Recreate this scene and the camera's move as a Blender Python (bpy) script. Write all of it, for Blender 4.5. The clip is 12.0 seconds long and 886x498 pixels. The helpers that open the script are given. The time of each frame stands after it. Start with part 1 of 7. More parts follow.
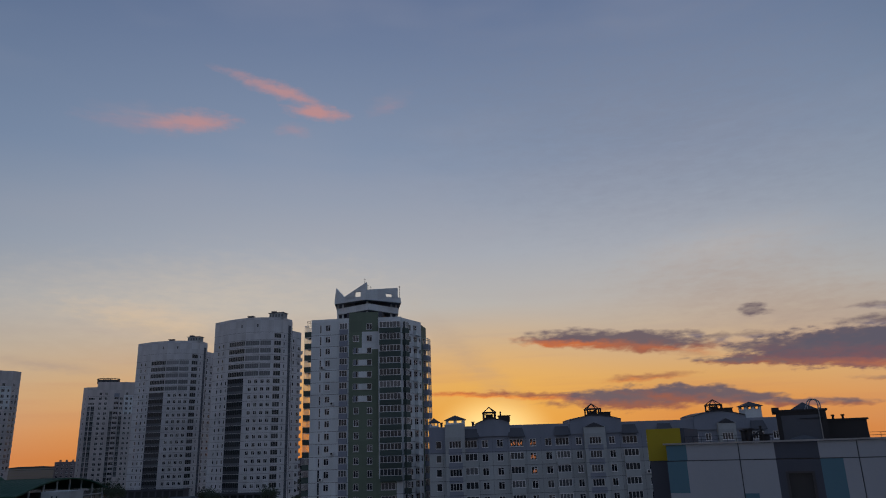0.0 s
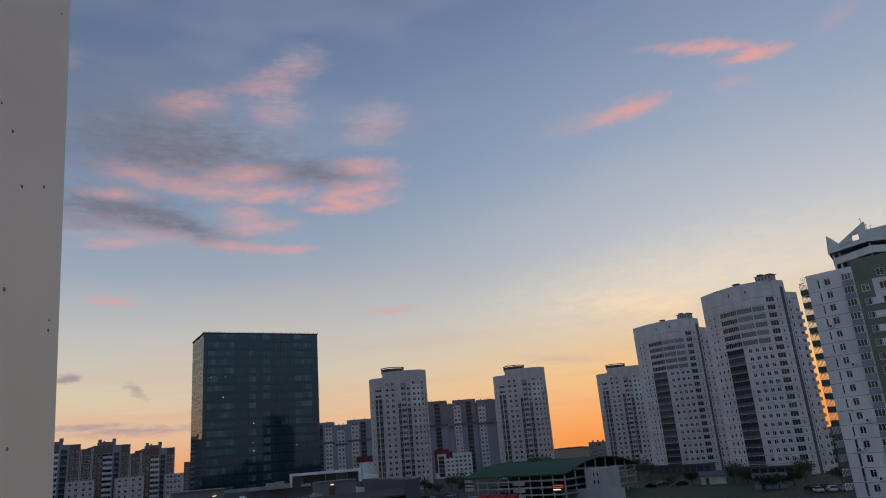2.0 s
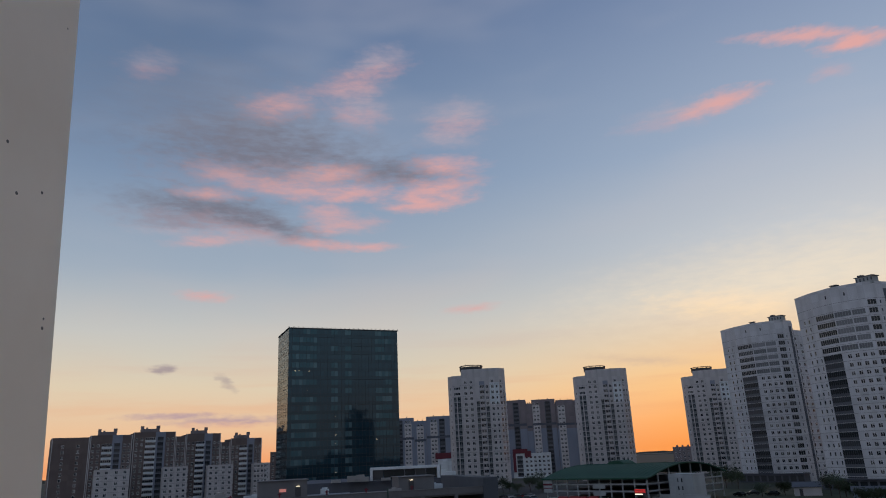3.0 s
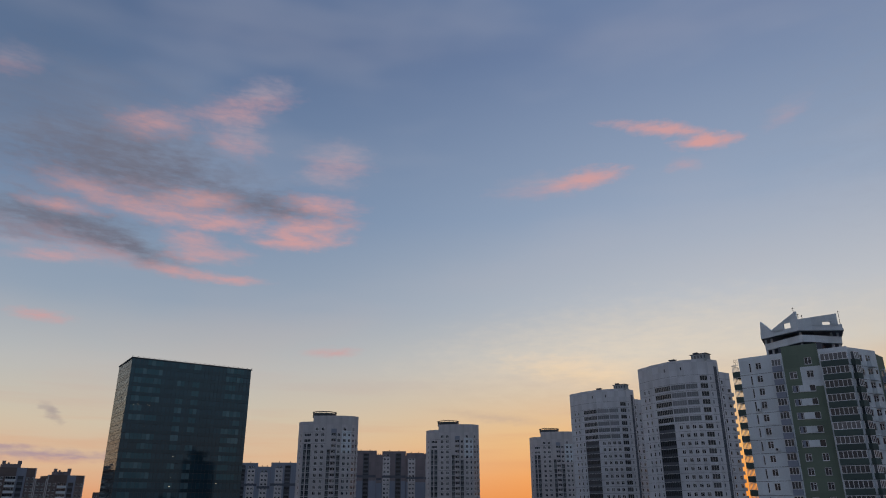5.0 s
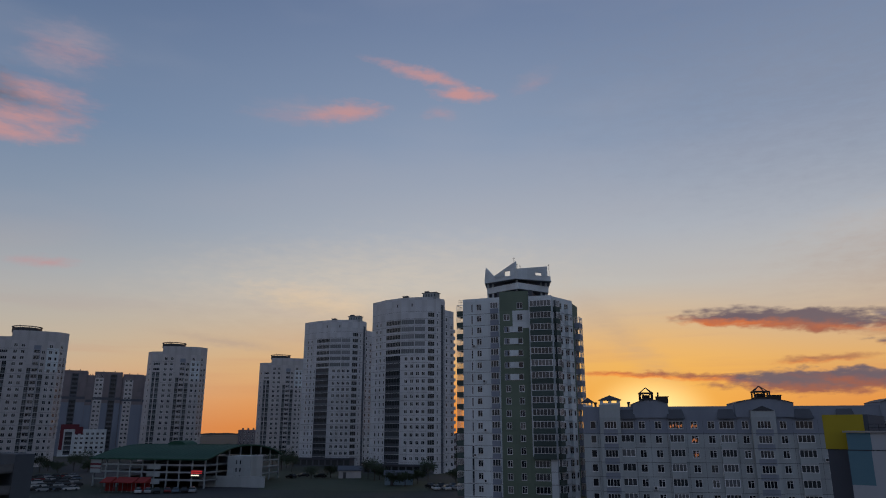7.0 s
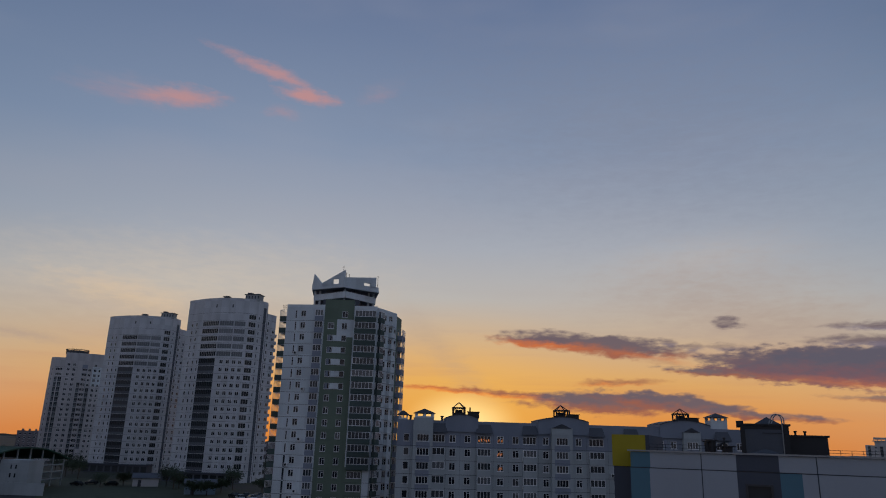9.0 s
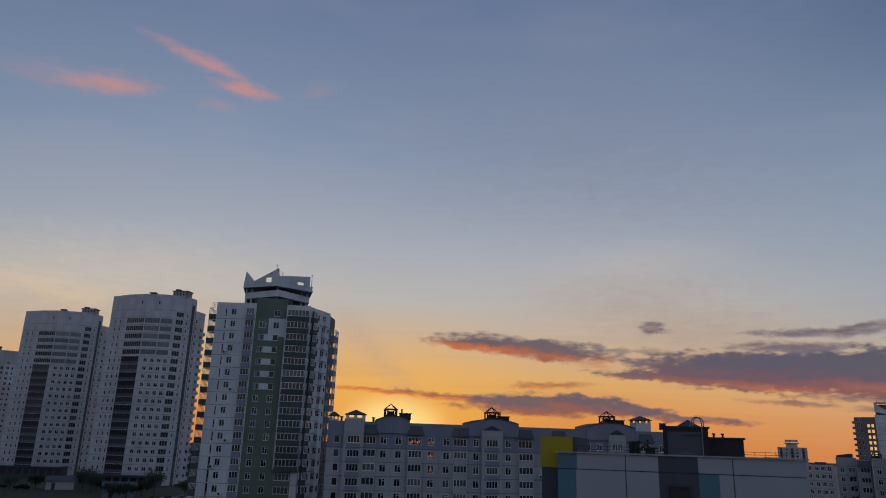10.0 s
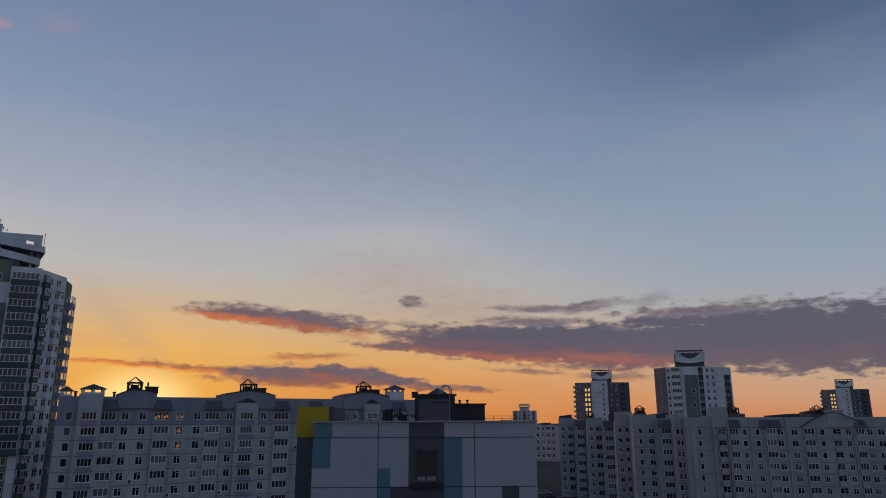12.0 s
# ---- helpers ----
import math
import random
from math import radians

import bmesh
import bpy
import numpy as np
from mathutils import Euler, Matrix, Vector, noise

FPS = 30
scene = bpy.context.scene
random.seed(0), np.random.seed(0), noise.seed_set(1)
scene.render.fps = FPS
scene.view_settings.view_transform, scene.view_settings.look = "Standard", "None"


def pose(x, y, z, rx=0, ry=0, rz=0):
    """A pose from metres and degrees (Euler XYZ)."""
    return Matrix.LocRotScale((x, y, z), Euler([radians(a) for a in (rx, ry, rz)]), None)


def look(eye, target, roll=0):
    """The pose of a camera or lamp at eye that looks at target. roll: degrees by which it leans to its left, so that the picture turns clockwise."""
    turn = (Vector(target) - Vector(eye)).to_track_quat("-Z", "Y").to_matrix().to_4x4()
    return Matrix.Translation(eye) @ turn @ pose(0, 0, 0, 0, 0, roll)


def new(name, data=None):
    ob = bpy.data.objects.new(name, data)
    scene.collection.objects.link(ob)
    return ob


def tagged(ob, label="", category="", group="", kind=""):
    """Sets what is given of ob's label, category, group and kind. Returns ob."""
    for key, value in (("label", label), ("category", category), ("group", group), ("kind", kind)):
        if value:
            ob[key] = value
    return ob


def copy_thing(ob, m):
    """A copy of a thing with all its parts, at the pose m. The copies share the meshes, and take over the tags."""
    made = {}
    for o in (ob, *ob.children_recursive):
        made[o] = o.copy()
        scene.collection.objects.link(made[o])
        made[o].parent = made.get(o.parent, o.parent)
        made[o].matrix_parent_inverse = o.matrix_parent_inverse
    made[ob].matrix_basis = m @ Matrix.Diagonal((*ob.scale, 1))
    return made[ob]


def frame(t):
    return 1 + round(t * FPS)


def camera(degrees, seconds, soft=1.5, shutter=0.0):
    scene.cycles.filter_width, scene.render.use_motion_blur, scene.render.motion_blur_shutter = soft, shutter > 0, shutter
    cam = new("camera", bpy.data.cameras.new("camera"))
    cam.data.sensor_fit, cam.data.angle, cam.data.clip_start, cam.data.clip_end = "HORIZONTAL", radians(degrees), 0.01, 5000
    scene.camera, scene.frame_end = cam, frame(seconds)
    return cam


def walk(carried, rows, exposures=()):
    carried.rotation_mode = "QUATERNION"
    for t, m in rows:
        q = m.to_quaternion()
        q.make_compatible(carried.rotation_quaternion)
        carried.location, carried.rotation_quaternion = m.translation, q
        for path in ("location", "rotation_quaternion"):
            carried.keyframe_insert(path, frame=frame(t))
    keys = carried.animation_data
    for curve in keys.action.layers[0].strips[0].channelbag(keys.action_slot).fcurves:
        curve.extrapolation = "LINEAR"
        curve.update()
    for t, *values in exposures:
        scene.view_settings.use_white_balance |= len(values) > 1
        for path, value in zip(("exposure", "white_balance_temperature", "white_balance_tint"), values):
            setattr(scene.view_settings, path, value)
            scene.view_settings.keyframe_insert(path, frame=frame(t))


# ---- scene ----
cam = camera(65.22, 12.0, soft=1.05)
EYE = 17.0


def aim(t, side, turn, tilt, roll):
    """One row of the path: seconds, sideways shift in metres, heading, tilt and roll in degrees."""
    a, e = radians(turn), radians(tilt)
    eye = Vector((side, 0.0, EYE))
    ahead = Vector((math.sin(a) * math.cos(e), math.cos(a) * math.cos(e), math.sin(e)))
    return t, look(eye, eye + ahead, roll)


walk(cam, [aim(*row) for row in (
    (0.0, 0.0, 44.9, 16.06, -1.82), (0.5, 0.0, 35.63, 16.19, -3.33), (1.0, 0.0, 25.67, 16.13, -4.36),
    (1.5, 0.0, 15.39, 16.2, -4.95), (2.0, 0.0, 6.08, 16.39, -4.76), (2.2, 0.004, 3.15, 16.5, -4.36),
    (2.5, 0.028, 0.0, 16.63, -3.65), (2.7, 0.052, -1.16, 16.65, -2.96), (4.3, 0.14, 7.09, 18.93, 0.23),
    (4.5, 0.145, 8.48, 19.71, 0.12), (5.0, 0.15, 10.63, 20.31, -0.16), (5.5, 0.15, 12.31, 18.75, -0.06),
    (6.0, 0.15, 15.64, 16.48, 0.22), (6.5, 0.15, 22.67, 15.1, 0.13), (7.0, 0.15, 32.15, 14.53, -0.01),
    (7.5, 0.15, 40.07, 14.13, 0.07), (7.7, 0.15, 42.25, 14.09, 0.25), (9.5, 0.15, 48.21, 15.84, 1.86),
    (10.0, 0.15, 51.95, 15.82, 1.78), (10.5, 0.15, 56.88, 15.65, 1.18), (11.0, 0.15, 61.97, 15.24, 0.56),
    (11.5, 0.15, 67.24, 14.53, 0.09), (12.0, 0.15, 71.78, 13.76, -0.17))],
    exposures=((0.0, -0.2, 6550, 12), (1.0, -0.12, 6650, 12), (1.5, -0.05, 6800, 11), (2.0, 0.3, 7000, 11), (2.7, 0.4, 7050, 10), (4.5, 0.2, 6800, 10),
               (6.5, 0.06, 6700, 11), (7.0, -0.07, 6550, 11), (7.7, -0.2, 6600, 13), (9.5, -0.18, 6500, 12), (11.0, -0.17, 6480, 12), (12.0, -0.14, 6350, 12)))

# ---- world: clear dusk sky with the sun just at the horizon ----
world = bpy.data.worlds.new("dusk_sky")
scene.world = world
world.use_nodes = True
wn, wl = world.node_tree.nodes, world.node_tree.links
wn.clear()


def wnode(kind, **values):
    n = wn.new(kind)
    for key, value in values.items():
        n.inputs[key].default_value = value
    return n


def wire(source, target):
    """Link an output to an input, or set the input's value."""
    if isinstance(source, (int, float, tuple)):
        target.default_value = source
    else:
        wl.new(source, target)


def wmath(op, a, b=0.0, c=0.0, clamp=False):
    n = wn.new("ShaderNodeMath")
    n.operation, n.use_clamp = op, clamp
    for value, socket in zip((a, b, c), n.inputs):
        wire(value, socket)
    return n.outputs[0]


def wstep(value, low, high, to_low=0.0, to_high=1.0):
    n = wn.new("ShaderNodeMapRange")
    n.interpolation_type = "SMOOTHSTEP"
    for v, key in zip((value, low, high, to_low, to_high), ("Value", "From Min", "From Max", "To Min", "To Max")):
        wire(v, n.inputs[key])
    return n.outputs[0]


def wmix(fac, a, b):
    n = wn.new("ShaderNodeMix")
    n.data_type = "RGBA"
    wire(fac, n.inputs[0])
    wire((*a, 1.0) if isinstance(a, tuple) else a, n.inputs[6])
    wire((*b, 1.0) if isinstance(b, tuple) else b, n.inputs[7])
    return n.outputs[2]


def wramp(value, stops):
    n = wn.new("ShaderNodeValToRGB")
    ramp = n.color_ramp
    while len(ramp.elements) < len(stops):
        ramp.elements.new(0.5)
    for el, (pos, col) in zip(ramp.elements, stops):
        el.position, el.color = pos, (*col, 1.0)
    wire(value, n.inputs[0])
    return n.outputs[0]


def wnoise(scale_u, scale_v, detail, seed, rough=0.55):
    """Fractal noise over heading and height, in degrees."""
    v = wn.new("ShaderNodeCombineXYZ")
    wire(wmath("MULTIPLY", HEADING, scale_u), v.inputs[0])
    wire(wmath("MULTIPLY", HEIGHT, scale_v), v.inputs[1])
    v.inputs[2].default_value = seed
    n = wnode("ShaderNodeTexNoise", Scale=1.0, Detail=detail, Roughness=rough)
    wl.new(v.outputs[0], n.inputs["Vector"])
    return n.outputs[0]


SUN_HEADING, SUN_HEIGHT = 48.5, 1.0
way = wn.new("ShaderNodeTexCoord").outputs["Generated"]
split = wn.new("ShaderNodeSeparateXYZ")
wl.new(way, split.inputs[0])
HEADING = wmath("MULTIPLY", wmath("ARCTAN2", split.outputs[0], split.outputs[1]), 57.29578)
HEIGHT = wmath("MULTIPLY", wmath("ARCSINE", split.outputs[2]), 57.29578)
climb = wmath("DIVIDE", wmath("MAXIMUM", HEIGHT, 0.0), 60.0, clamp=True)
away_side = wramp(climb, (
    (0.0, (0.67, 0.27, 0.12)), (0.042, (0.62, 0.41, 0.265)), (0.1, (0.53, 0.475, 0.38)), (0.167, (0.41, 0.43, 0.44)),
    (0.25, (0.25, 0.318, 0.415)), (0.37, (0.162, 0.238, 0.37)), (0.6, (0.085, 0.138, 0.26)), (1.0, (0.085, 0.145, 0.275))))
sun_side = wramp(climb, (
    (0.0, (0.78, 0.25, 0.035)), (0.035, (0.84, 0.32, 0.06)), (0.08, (0.82, 0.445, 0.14)), (0.135, (0.65, 0.49, 0.325)),
    (0.19, (0.54, 0.52, 0.485)), (0.26, (0.425, 0.46, 0.515)), (0.38, (0.26, 0.335, 0.465)), (0.6, (0.135, 0.195, 0.335)), (1.0, (0.09, 0.155, 0.29))))
off_sun = wmath("ABSOLUTE", wmath("SUBTRACT", HEADING, SUN_HEADING))
off_sun = wmath("MINIMUM", off_sun, wmath("SUBTRACT", 360.0, off_sun))
sky = wmix(wstep(off_sun, 12.0, 60.0), sun_side, away_side)
# the far side of the sky, behind the camera: pale anti-twilight
off_back = wmath("ABSOLUTE", wmath("SUBTRACT", HEADING, 205.0))
off_back = wmath("MINIMUM", off_back, wmath("ABSOLUTE", wmath("SUBTRACT", off_back, 360.0)))
sky = wmix(wstep(off_back, 97.0, 68.0), sky, wramp(climb, (
    (0.0, (0.20, 0.20, 0.245)), (0.1, (0.285, 0.295, 0.36)), (0.25, (0.31, 0.345, 0.44)), (0.5, (0.22, 0.29, 0.43)), (1.0, (0.09, 0.155, 0.29)))))
# clearer blue to the east of the sunset
clear = wmath("MULTIPLY", wstep(HEADING, 68.0, 102.0, 0.0, 0.5), wmath("MULTIPLY", wstep(HEIGHT, 5.0, 10.0), wstep(HEIGHT, 32.0, 18.0)))
sky = wmix(clear, sky, (0.285, 0.39, 0.51))
# deeper blue high up, away from the sunset on either side
deeper = wmath("MULTIPLY", wmath("MAXIMUM", wstep(HEADING, 74.0, 102.0), wstep(HEADING, -8.0, -26.0, 0.0, 0.6)), wstep(HEIGHT, 16.0, 31.0, 0.0, 0.62))
sky = wmix(deeper, sky, (0.06, 0.105, 0.19))
# glow round the sun
glow_d = wmath("SQRT", wmath("ADD", wmath("POWER", wmath("DIVIDE", off_sun, 1.5), 2.0),
                             wmath("POWER", wmath("SUBTRACT", HEIGHT, SUN_HEIGHT), 2.0)))
sky = wmix(wstep(glow_d, 11.0, 1.0, 0.0, 0.62), sky, (1.02, 0.54, 0.10))
sky = wmix(wstep(glow_d, 3.6, 0.4, 0.0, 0.95), sky, (1.35, 0.98, 0.38))
# thin uneven haze
haze = wnoise(0.035, 0.12, 3.0, 3.0)
sky = wmix(wstep(haze, 0.42, 0.72, 0.0, 0.18), sky, wmix(wstep(HEIGHT, 4.0, 20.0), (0.62, 0.40, 0.26), (0.40, 0.40, 0.46)))
streak = wmath("MULTIPLY", wmath("MULTIPLY", wstep(off_sun, 110.0, 70.0), wstep(wnoise(0.05, 0.6, 5.0, 31.0), 0.46, 0.7)), wmath("MULTIPLY", wstep(HEIGHT, 1.0, 4.0), wstep(HEIGHT, 14.0, 7.0)))
sky = wmix(wmath("MULTIPLY", streak, 0.26), sky, wmix(wstep(HEIGHT, 3.0, 10.0), (0.62, 0.26, 0.13), (0.44, 0.37, 0.36)))
# cloud edges are drawn out by two scales of drift
DRIFT_U = wmath("ADD", HEADING, wmath("ADD", wmath("MULTIPLY", wmath("SUBTRACT", wnoise(0.3, 0.7, 3.0, 41.0), 0.5), 2.2),
                                      wmath("MULTIPLY", wmath("SUBTRACT", wnoise(1.0, 2.4, 3.0, 43.0), 0.5), 1.1)))
DRIFT_V = wmath("ADD", HEIGHT, wmath("ADD", wmath("MULTIPLY", wmath("SUBTRACT", wnoise(0.4, 0.8, 3.0, 47.0), 0.5), 0.6),
                                     wmath("MULTIPLY", wmath("SUBTRACT", wnoise(1.1, 2.6, 3.0, 53.0), 0.5), 0.4)))
RAGGED = wmath("ADD", wmath("MULTIPLY", wnoise(0.55, 1.4, 4.0, 0.0, 0.5), 0.72), wmath("MULTIPLY", wnoise(1.4, 4.2, 3.0, 17.0, 0.5), 0.28))
WISPS = wstep(wnoise(0.5, 2.4, 4.0, 21.0, 0.6), 0.3, 0.58, 0.6, 1.0)
FINE = wnoise(0.6, 1.6, 4.0, 11.0, 0.6)


def cloud(sky, u, v, w, h, lean, top, under, dense=0.9, soft=0.8):
    """A cloud round heading u and height v, w by h degrees across each way from its middle, lean degrees per degree."""
    out = wmath("SUBTRACT", DRIFT_U, u)
    du = wmath("DIVIDE", out, w * 1.12)
    dv = wmath("DIVIDE", wmath("SUBTRACT", wmath("SUBTRACT", DRIFT_V, v), wmath("MULTIPLY", out, lean)), h * 1.12)
    d = wmath("SQRT", wmath("ADD", wmath("MULTIPLY", du, du), wmath("MULTIPLY", dv, dv)))
    d = wmath("ADD", d, wmath("MULTIPLY", wmath("SUBTRACT", RAGGED, 0.5), 1.7))
    mask = wmath("MULTIPLY", wstep(d, 1.0 + soft * 0.5, 1.0 - soft * 0.85, 0.0, dense), WISPS if dense < 0.95 else 1.0)
    shade = wmath("ADD", wmath("MULTIPLY", dv, 1.15), wmath("MULTIPLY", wmath("SUBTRACT", FINE, 0.5), 1.8))
    return wmix(mask, sky, wmix(wstep(shade, -0.9, 0.35), under, top) if top != under else top)


PINK, PALE, GREY, MAUVE = (0.55, 0.30, 0.305), (0.38, 0.31, 0.37), (0.135, 0.14, 0.19), (0.22, 0.185, 0.235)
RED, FIRE, EMBER, DUSK, PLUM = (0.66, 0.18, 0.06), (0.95, 0.30, 0.06), (0.36, 0.13, 0.085), (0.165, 0.125, 0.145), (0.215, 0.11, 0.125)
SLATE_SKY, LILAC, PEACH = (0.125, 0.115, 0.15), (0.34, 0.25, 0.30), (0.52, 0.32, 0.26)
PEARL, FAWN, FOG = (0.60, 0.55, 0.50), (0.45, 0.345, 0.29), (0.225, 0.245, 0.32)
# broad pale haze
for spec in (
        (67.7, 14.5, 5.6, 1.4, 0.07, PEARL, PEARL, 0.4, 1.5), (67.6, 11.5, 6.9, 2.1, -0.02, FAWN, FAWN, 0.5, 1.5),
        (73.8, 9.1, 5.6, 1.3, -0.03, FAWN, FAWN, 0.5, 1.4), (65.0, 24.5, 15.0, 6.5, -0.1, FOG, FOG, 0.4, 1.7),
        (14.6, 6.6, 3.5, 0.32, -0.12, FAWN, FAWN, 0.5, 1.2), (26.0, 11.5, 11.0, 2.6, 0.06, (0.74, 0.63, 0.49), (0.74, 0.63, 0.49), 0.45, 1.7),
        (46.7, 7.0, 2.9, 1.3, -0.9, FAWN, FAWN, 0.3, 1.5), (21.8, 10.2, 4.6, 0.9, -0.14, (0.80, 0.60, 0.40), (0.84, 0.60, 0.34), 0.5, 1.4)):
    sky = cloud(sky, *spec)
# large broken grey cloud
for spec in (
        (-21.8, 27.7, 7.7, 3.2, 0.1, GREY, GREY, 0.3, 1.6), (-15.6, 24.0, 7.8, 2.1, 0.02, GREY, MAUVE, 0.9, 1.2),
        (-17.5, 26.1, 5.4, 1.7, 0.06, GREY, GREY, 0.62, 1.4), (-21.2, 19.7, 5.2, 1.3, -0.02, GREY, MAUVE, 0.9, 1.2),
        (-16.0, 18.7, 4.6, 0.9, -0.21, GREY, MAUVE, 0.88, 1.1), (-4.8, 23.0, 4.7, 1.0, -0.07, GREY, MAUVE, 0.88, 1.1),
        (-22.6, 18.2, 3.4, 0.6, 0.01, MAUVE, PALE, 0.5, 1.2)):
    sky = cloud(sky, *spec)
# its lit pink edges
for spec in (
        (-0.2, 23.5, 2.5, 0.64, -0.01, PINK, PINK, 0.76, 1.4), (-1.4, 21.5, 3.1, 0.83, 0.13, PINK, PINK, 0.85, 1.4),
        (-1.7, 20.4, 3.1, 0.5, 0.07, PINK, PINK, 0.85, 1.2), (-10.5, 23.0, 2.5, 0.6, 0.05, PINK, PINK, 0.71, 1.4),
        (-13.2, 21.6, 3.3, 0.7, -0.03, PINK, PINK, 0.71, 1.4), (-8.3, 21.4, 2.7, 0.55, 0.08, PINK, PINK, 0.76, 1.4),
        (-18.6, 22.4, 2.3, 0.66, -0.14, PINK, PINK, 0.57, 1.6), (-20.5, 20.9, 2.1, 0.4, 0.01, PINK, PINK, 0.62, 1.4),
        (-10.6, 19.7, 1.8, 0.73, 0.0, PINK, PINK, 0.66, 1.4), (-9.4, 18.7, 2.6, 0.5, 0.08, PINK, PINK, 0.66, 1.4),
        (-10.8, 17.2, 2.3, 0.4, -0.06, PINK, PINK, 0.71, 1.4)):
    sky = cloud(sky, *spec)
for spec in (
        (-7.2, 17.0, 2.0, 0.3, 0.02, PINK, PINK, 0.76, 1.4), (-20.6, 17.2, 2.2, 0.33, 0.09, PINK, PINK, 0.66, 1.4),
        (-17.3, 17.9, 2.7, 0.45, -0.12, PINK, PINK, 0.38, 1.6), (-14.8, 28.2, 2.3, 0.87, 0.14, PINK, PINK, 0.59, 1.6),
        (-6.0, 31.7, 2.1, 0.96, 0.16, PALE, PINK, 0.62, 1.5), (-8.6, 30.0, 2.2, 0.8, 0.1, PINK, PINK, 0.62, 1.6),
        (-7.8, 28.2, 1.9, 1.07, -0.09, PALE, PINK, 0.57, 1.5), (1.1, 27.3, 2.3, 1.04, 0.02, PALE, PINK, 0.62, 1.5),
        (0.2, 25.7, 2.1, 0.68, -0.06, PALE, PALE, 0.4, 1.3), (-25.8, 30.1, 1.7, 0.8, 0.15, PALE, PINK, 0.33, 1.6)):
    sky = cloud(sky, *spec)
# two small pink clouds and scraps low in the west
for spec in (
        (23.4, 25.5, 2.6, 0.62, 0.09, PINK, PINK, 0.95, 1.1), (20.5, 25.3, 3.6, 0.73, 0.04, PALE, PINK, 0.43, 1.6),
        (30.3, 28.6, 3.6, 0.46, -0.23, PINK, PINK, 0.85, 1.1), (34.0, 27.1, 2.2, 0.48, -0.04, PINK, PINK, 0.98, 1.0),
        (31.9, 25.6, 1.0, 0.4, -0.02, PINK, PINK, 0.38, 1.6), (40.3, 28.0, 1.4, 0.57, 0.27, PALE, PINK, 0.33, 1.6),
        (-20.4, 12.9, 1.4, 0.33, -0.04, PINK, PINK, 0.76, 1.4), (1.4, 11.7, 1.6, 0.34, 0.08, PINK, PINK, 0.66, 1.4),
        (-23.2, 7.3, 0.7, 0.3, 0.0, MAUVE, MAUVE, 0.7, 0.9), (-18.4, 6.2, 0.6, 0.47, -0.6, MAUVE, MAUVE, 0.5, 1.0),
        (-22.3, 3.8, 2.9, 0.21, 0.02, LILAC, LILAC, 0.8, 0.9), (-17.8, 3.3, 4.6, 0.38, -0.01, LILAC, PEACH, 0.85, 0.9)):
    sky = cloud(sky, *spec)
# dark bars over the sunset, red beneath
for spec in (
        (59.4, 7.8, 6.5, 0.73, -0.09, DUSK, EMBER, 0.97, 0.5), (54.0, 8.1, 3.3, 0.41, -0.03, DUSK, RED, 0.95, 0.6),
        (55.2, 7.8, 3.9, 0.26, -0.12, RED, RED, 0.75, 1.1), (62.5, 6.9, 3.2, 0.26, -0.19, RED, EMBER, 0.45, 1.2),
        (46.9, 4.1, 3.6, 0.22, -0.04, RED, FIRE, 0.9, 0.7), (52.8, 3.8, 4.8, 0.3, -0.07, EMBER, FIRE, 0.92, 0.6),
        (56.0, 3.35, 3.0, 0.3, -0.05, RED, FIRE, 0.85, 0.9), (59.8, 3.3, 5.5, 0.8, -0.01, DUSK, EMBER, 0.97, 0.5), (65.1, 3.3, 5.1, 0.62, -0.11, DUSK, EMBER, 0.97, 0.45),
        (70.8, 2.5, 5.1, 0.3, -0.06, DUSK, EMBER, 0.92, 0.5), (61.1, 4.9, 3.0, 0.24, 0.01, EMBER, RED, 0.75, 0.8)):
    sky = cloud(sky, *spec)
for spec in (
        (69.2, 9.4, 1.1, 0.41, -0.06, DUSK, DUSK, 0.92, 0.6), (64.9, 8.0, 0.7, 0.27, -0.05, DUSK, MAUVE, 0.7, 0.8),
        (66.6, 7.5, 0.8, 0.32, 0.1, DUSK, MAUVE, 0.65, 0.8), (69.1, 7.6, 1.3, 0.22, -0.01, DUSK, MAUVE, 0.6, 0.8),
        (69.0, 6.7, 2.2, 0.45, 0.0, DUSK, DUSK, 0.94, 0.5), (68.8, 5.6, 4.4, 0.31, -0.08, DUSK, EMBER, 0.95, 0.5),
        (73.5, 5.4, 4.6, 0.52, -0.13, DUSK, EMBER, 0.97, 0.5), (76.1, 6.1, 7.4, 1.29, -0.05, DUSK, PLUM, 1.0, 0.35)):
    sky = cloud(sky, *spec)
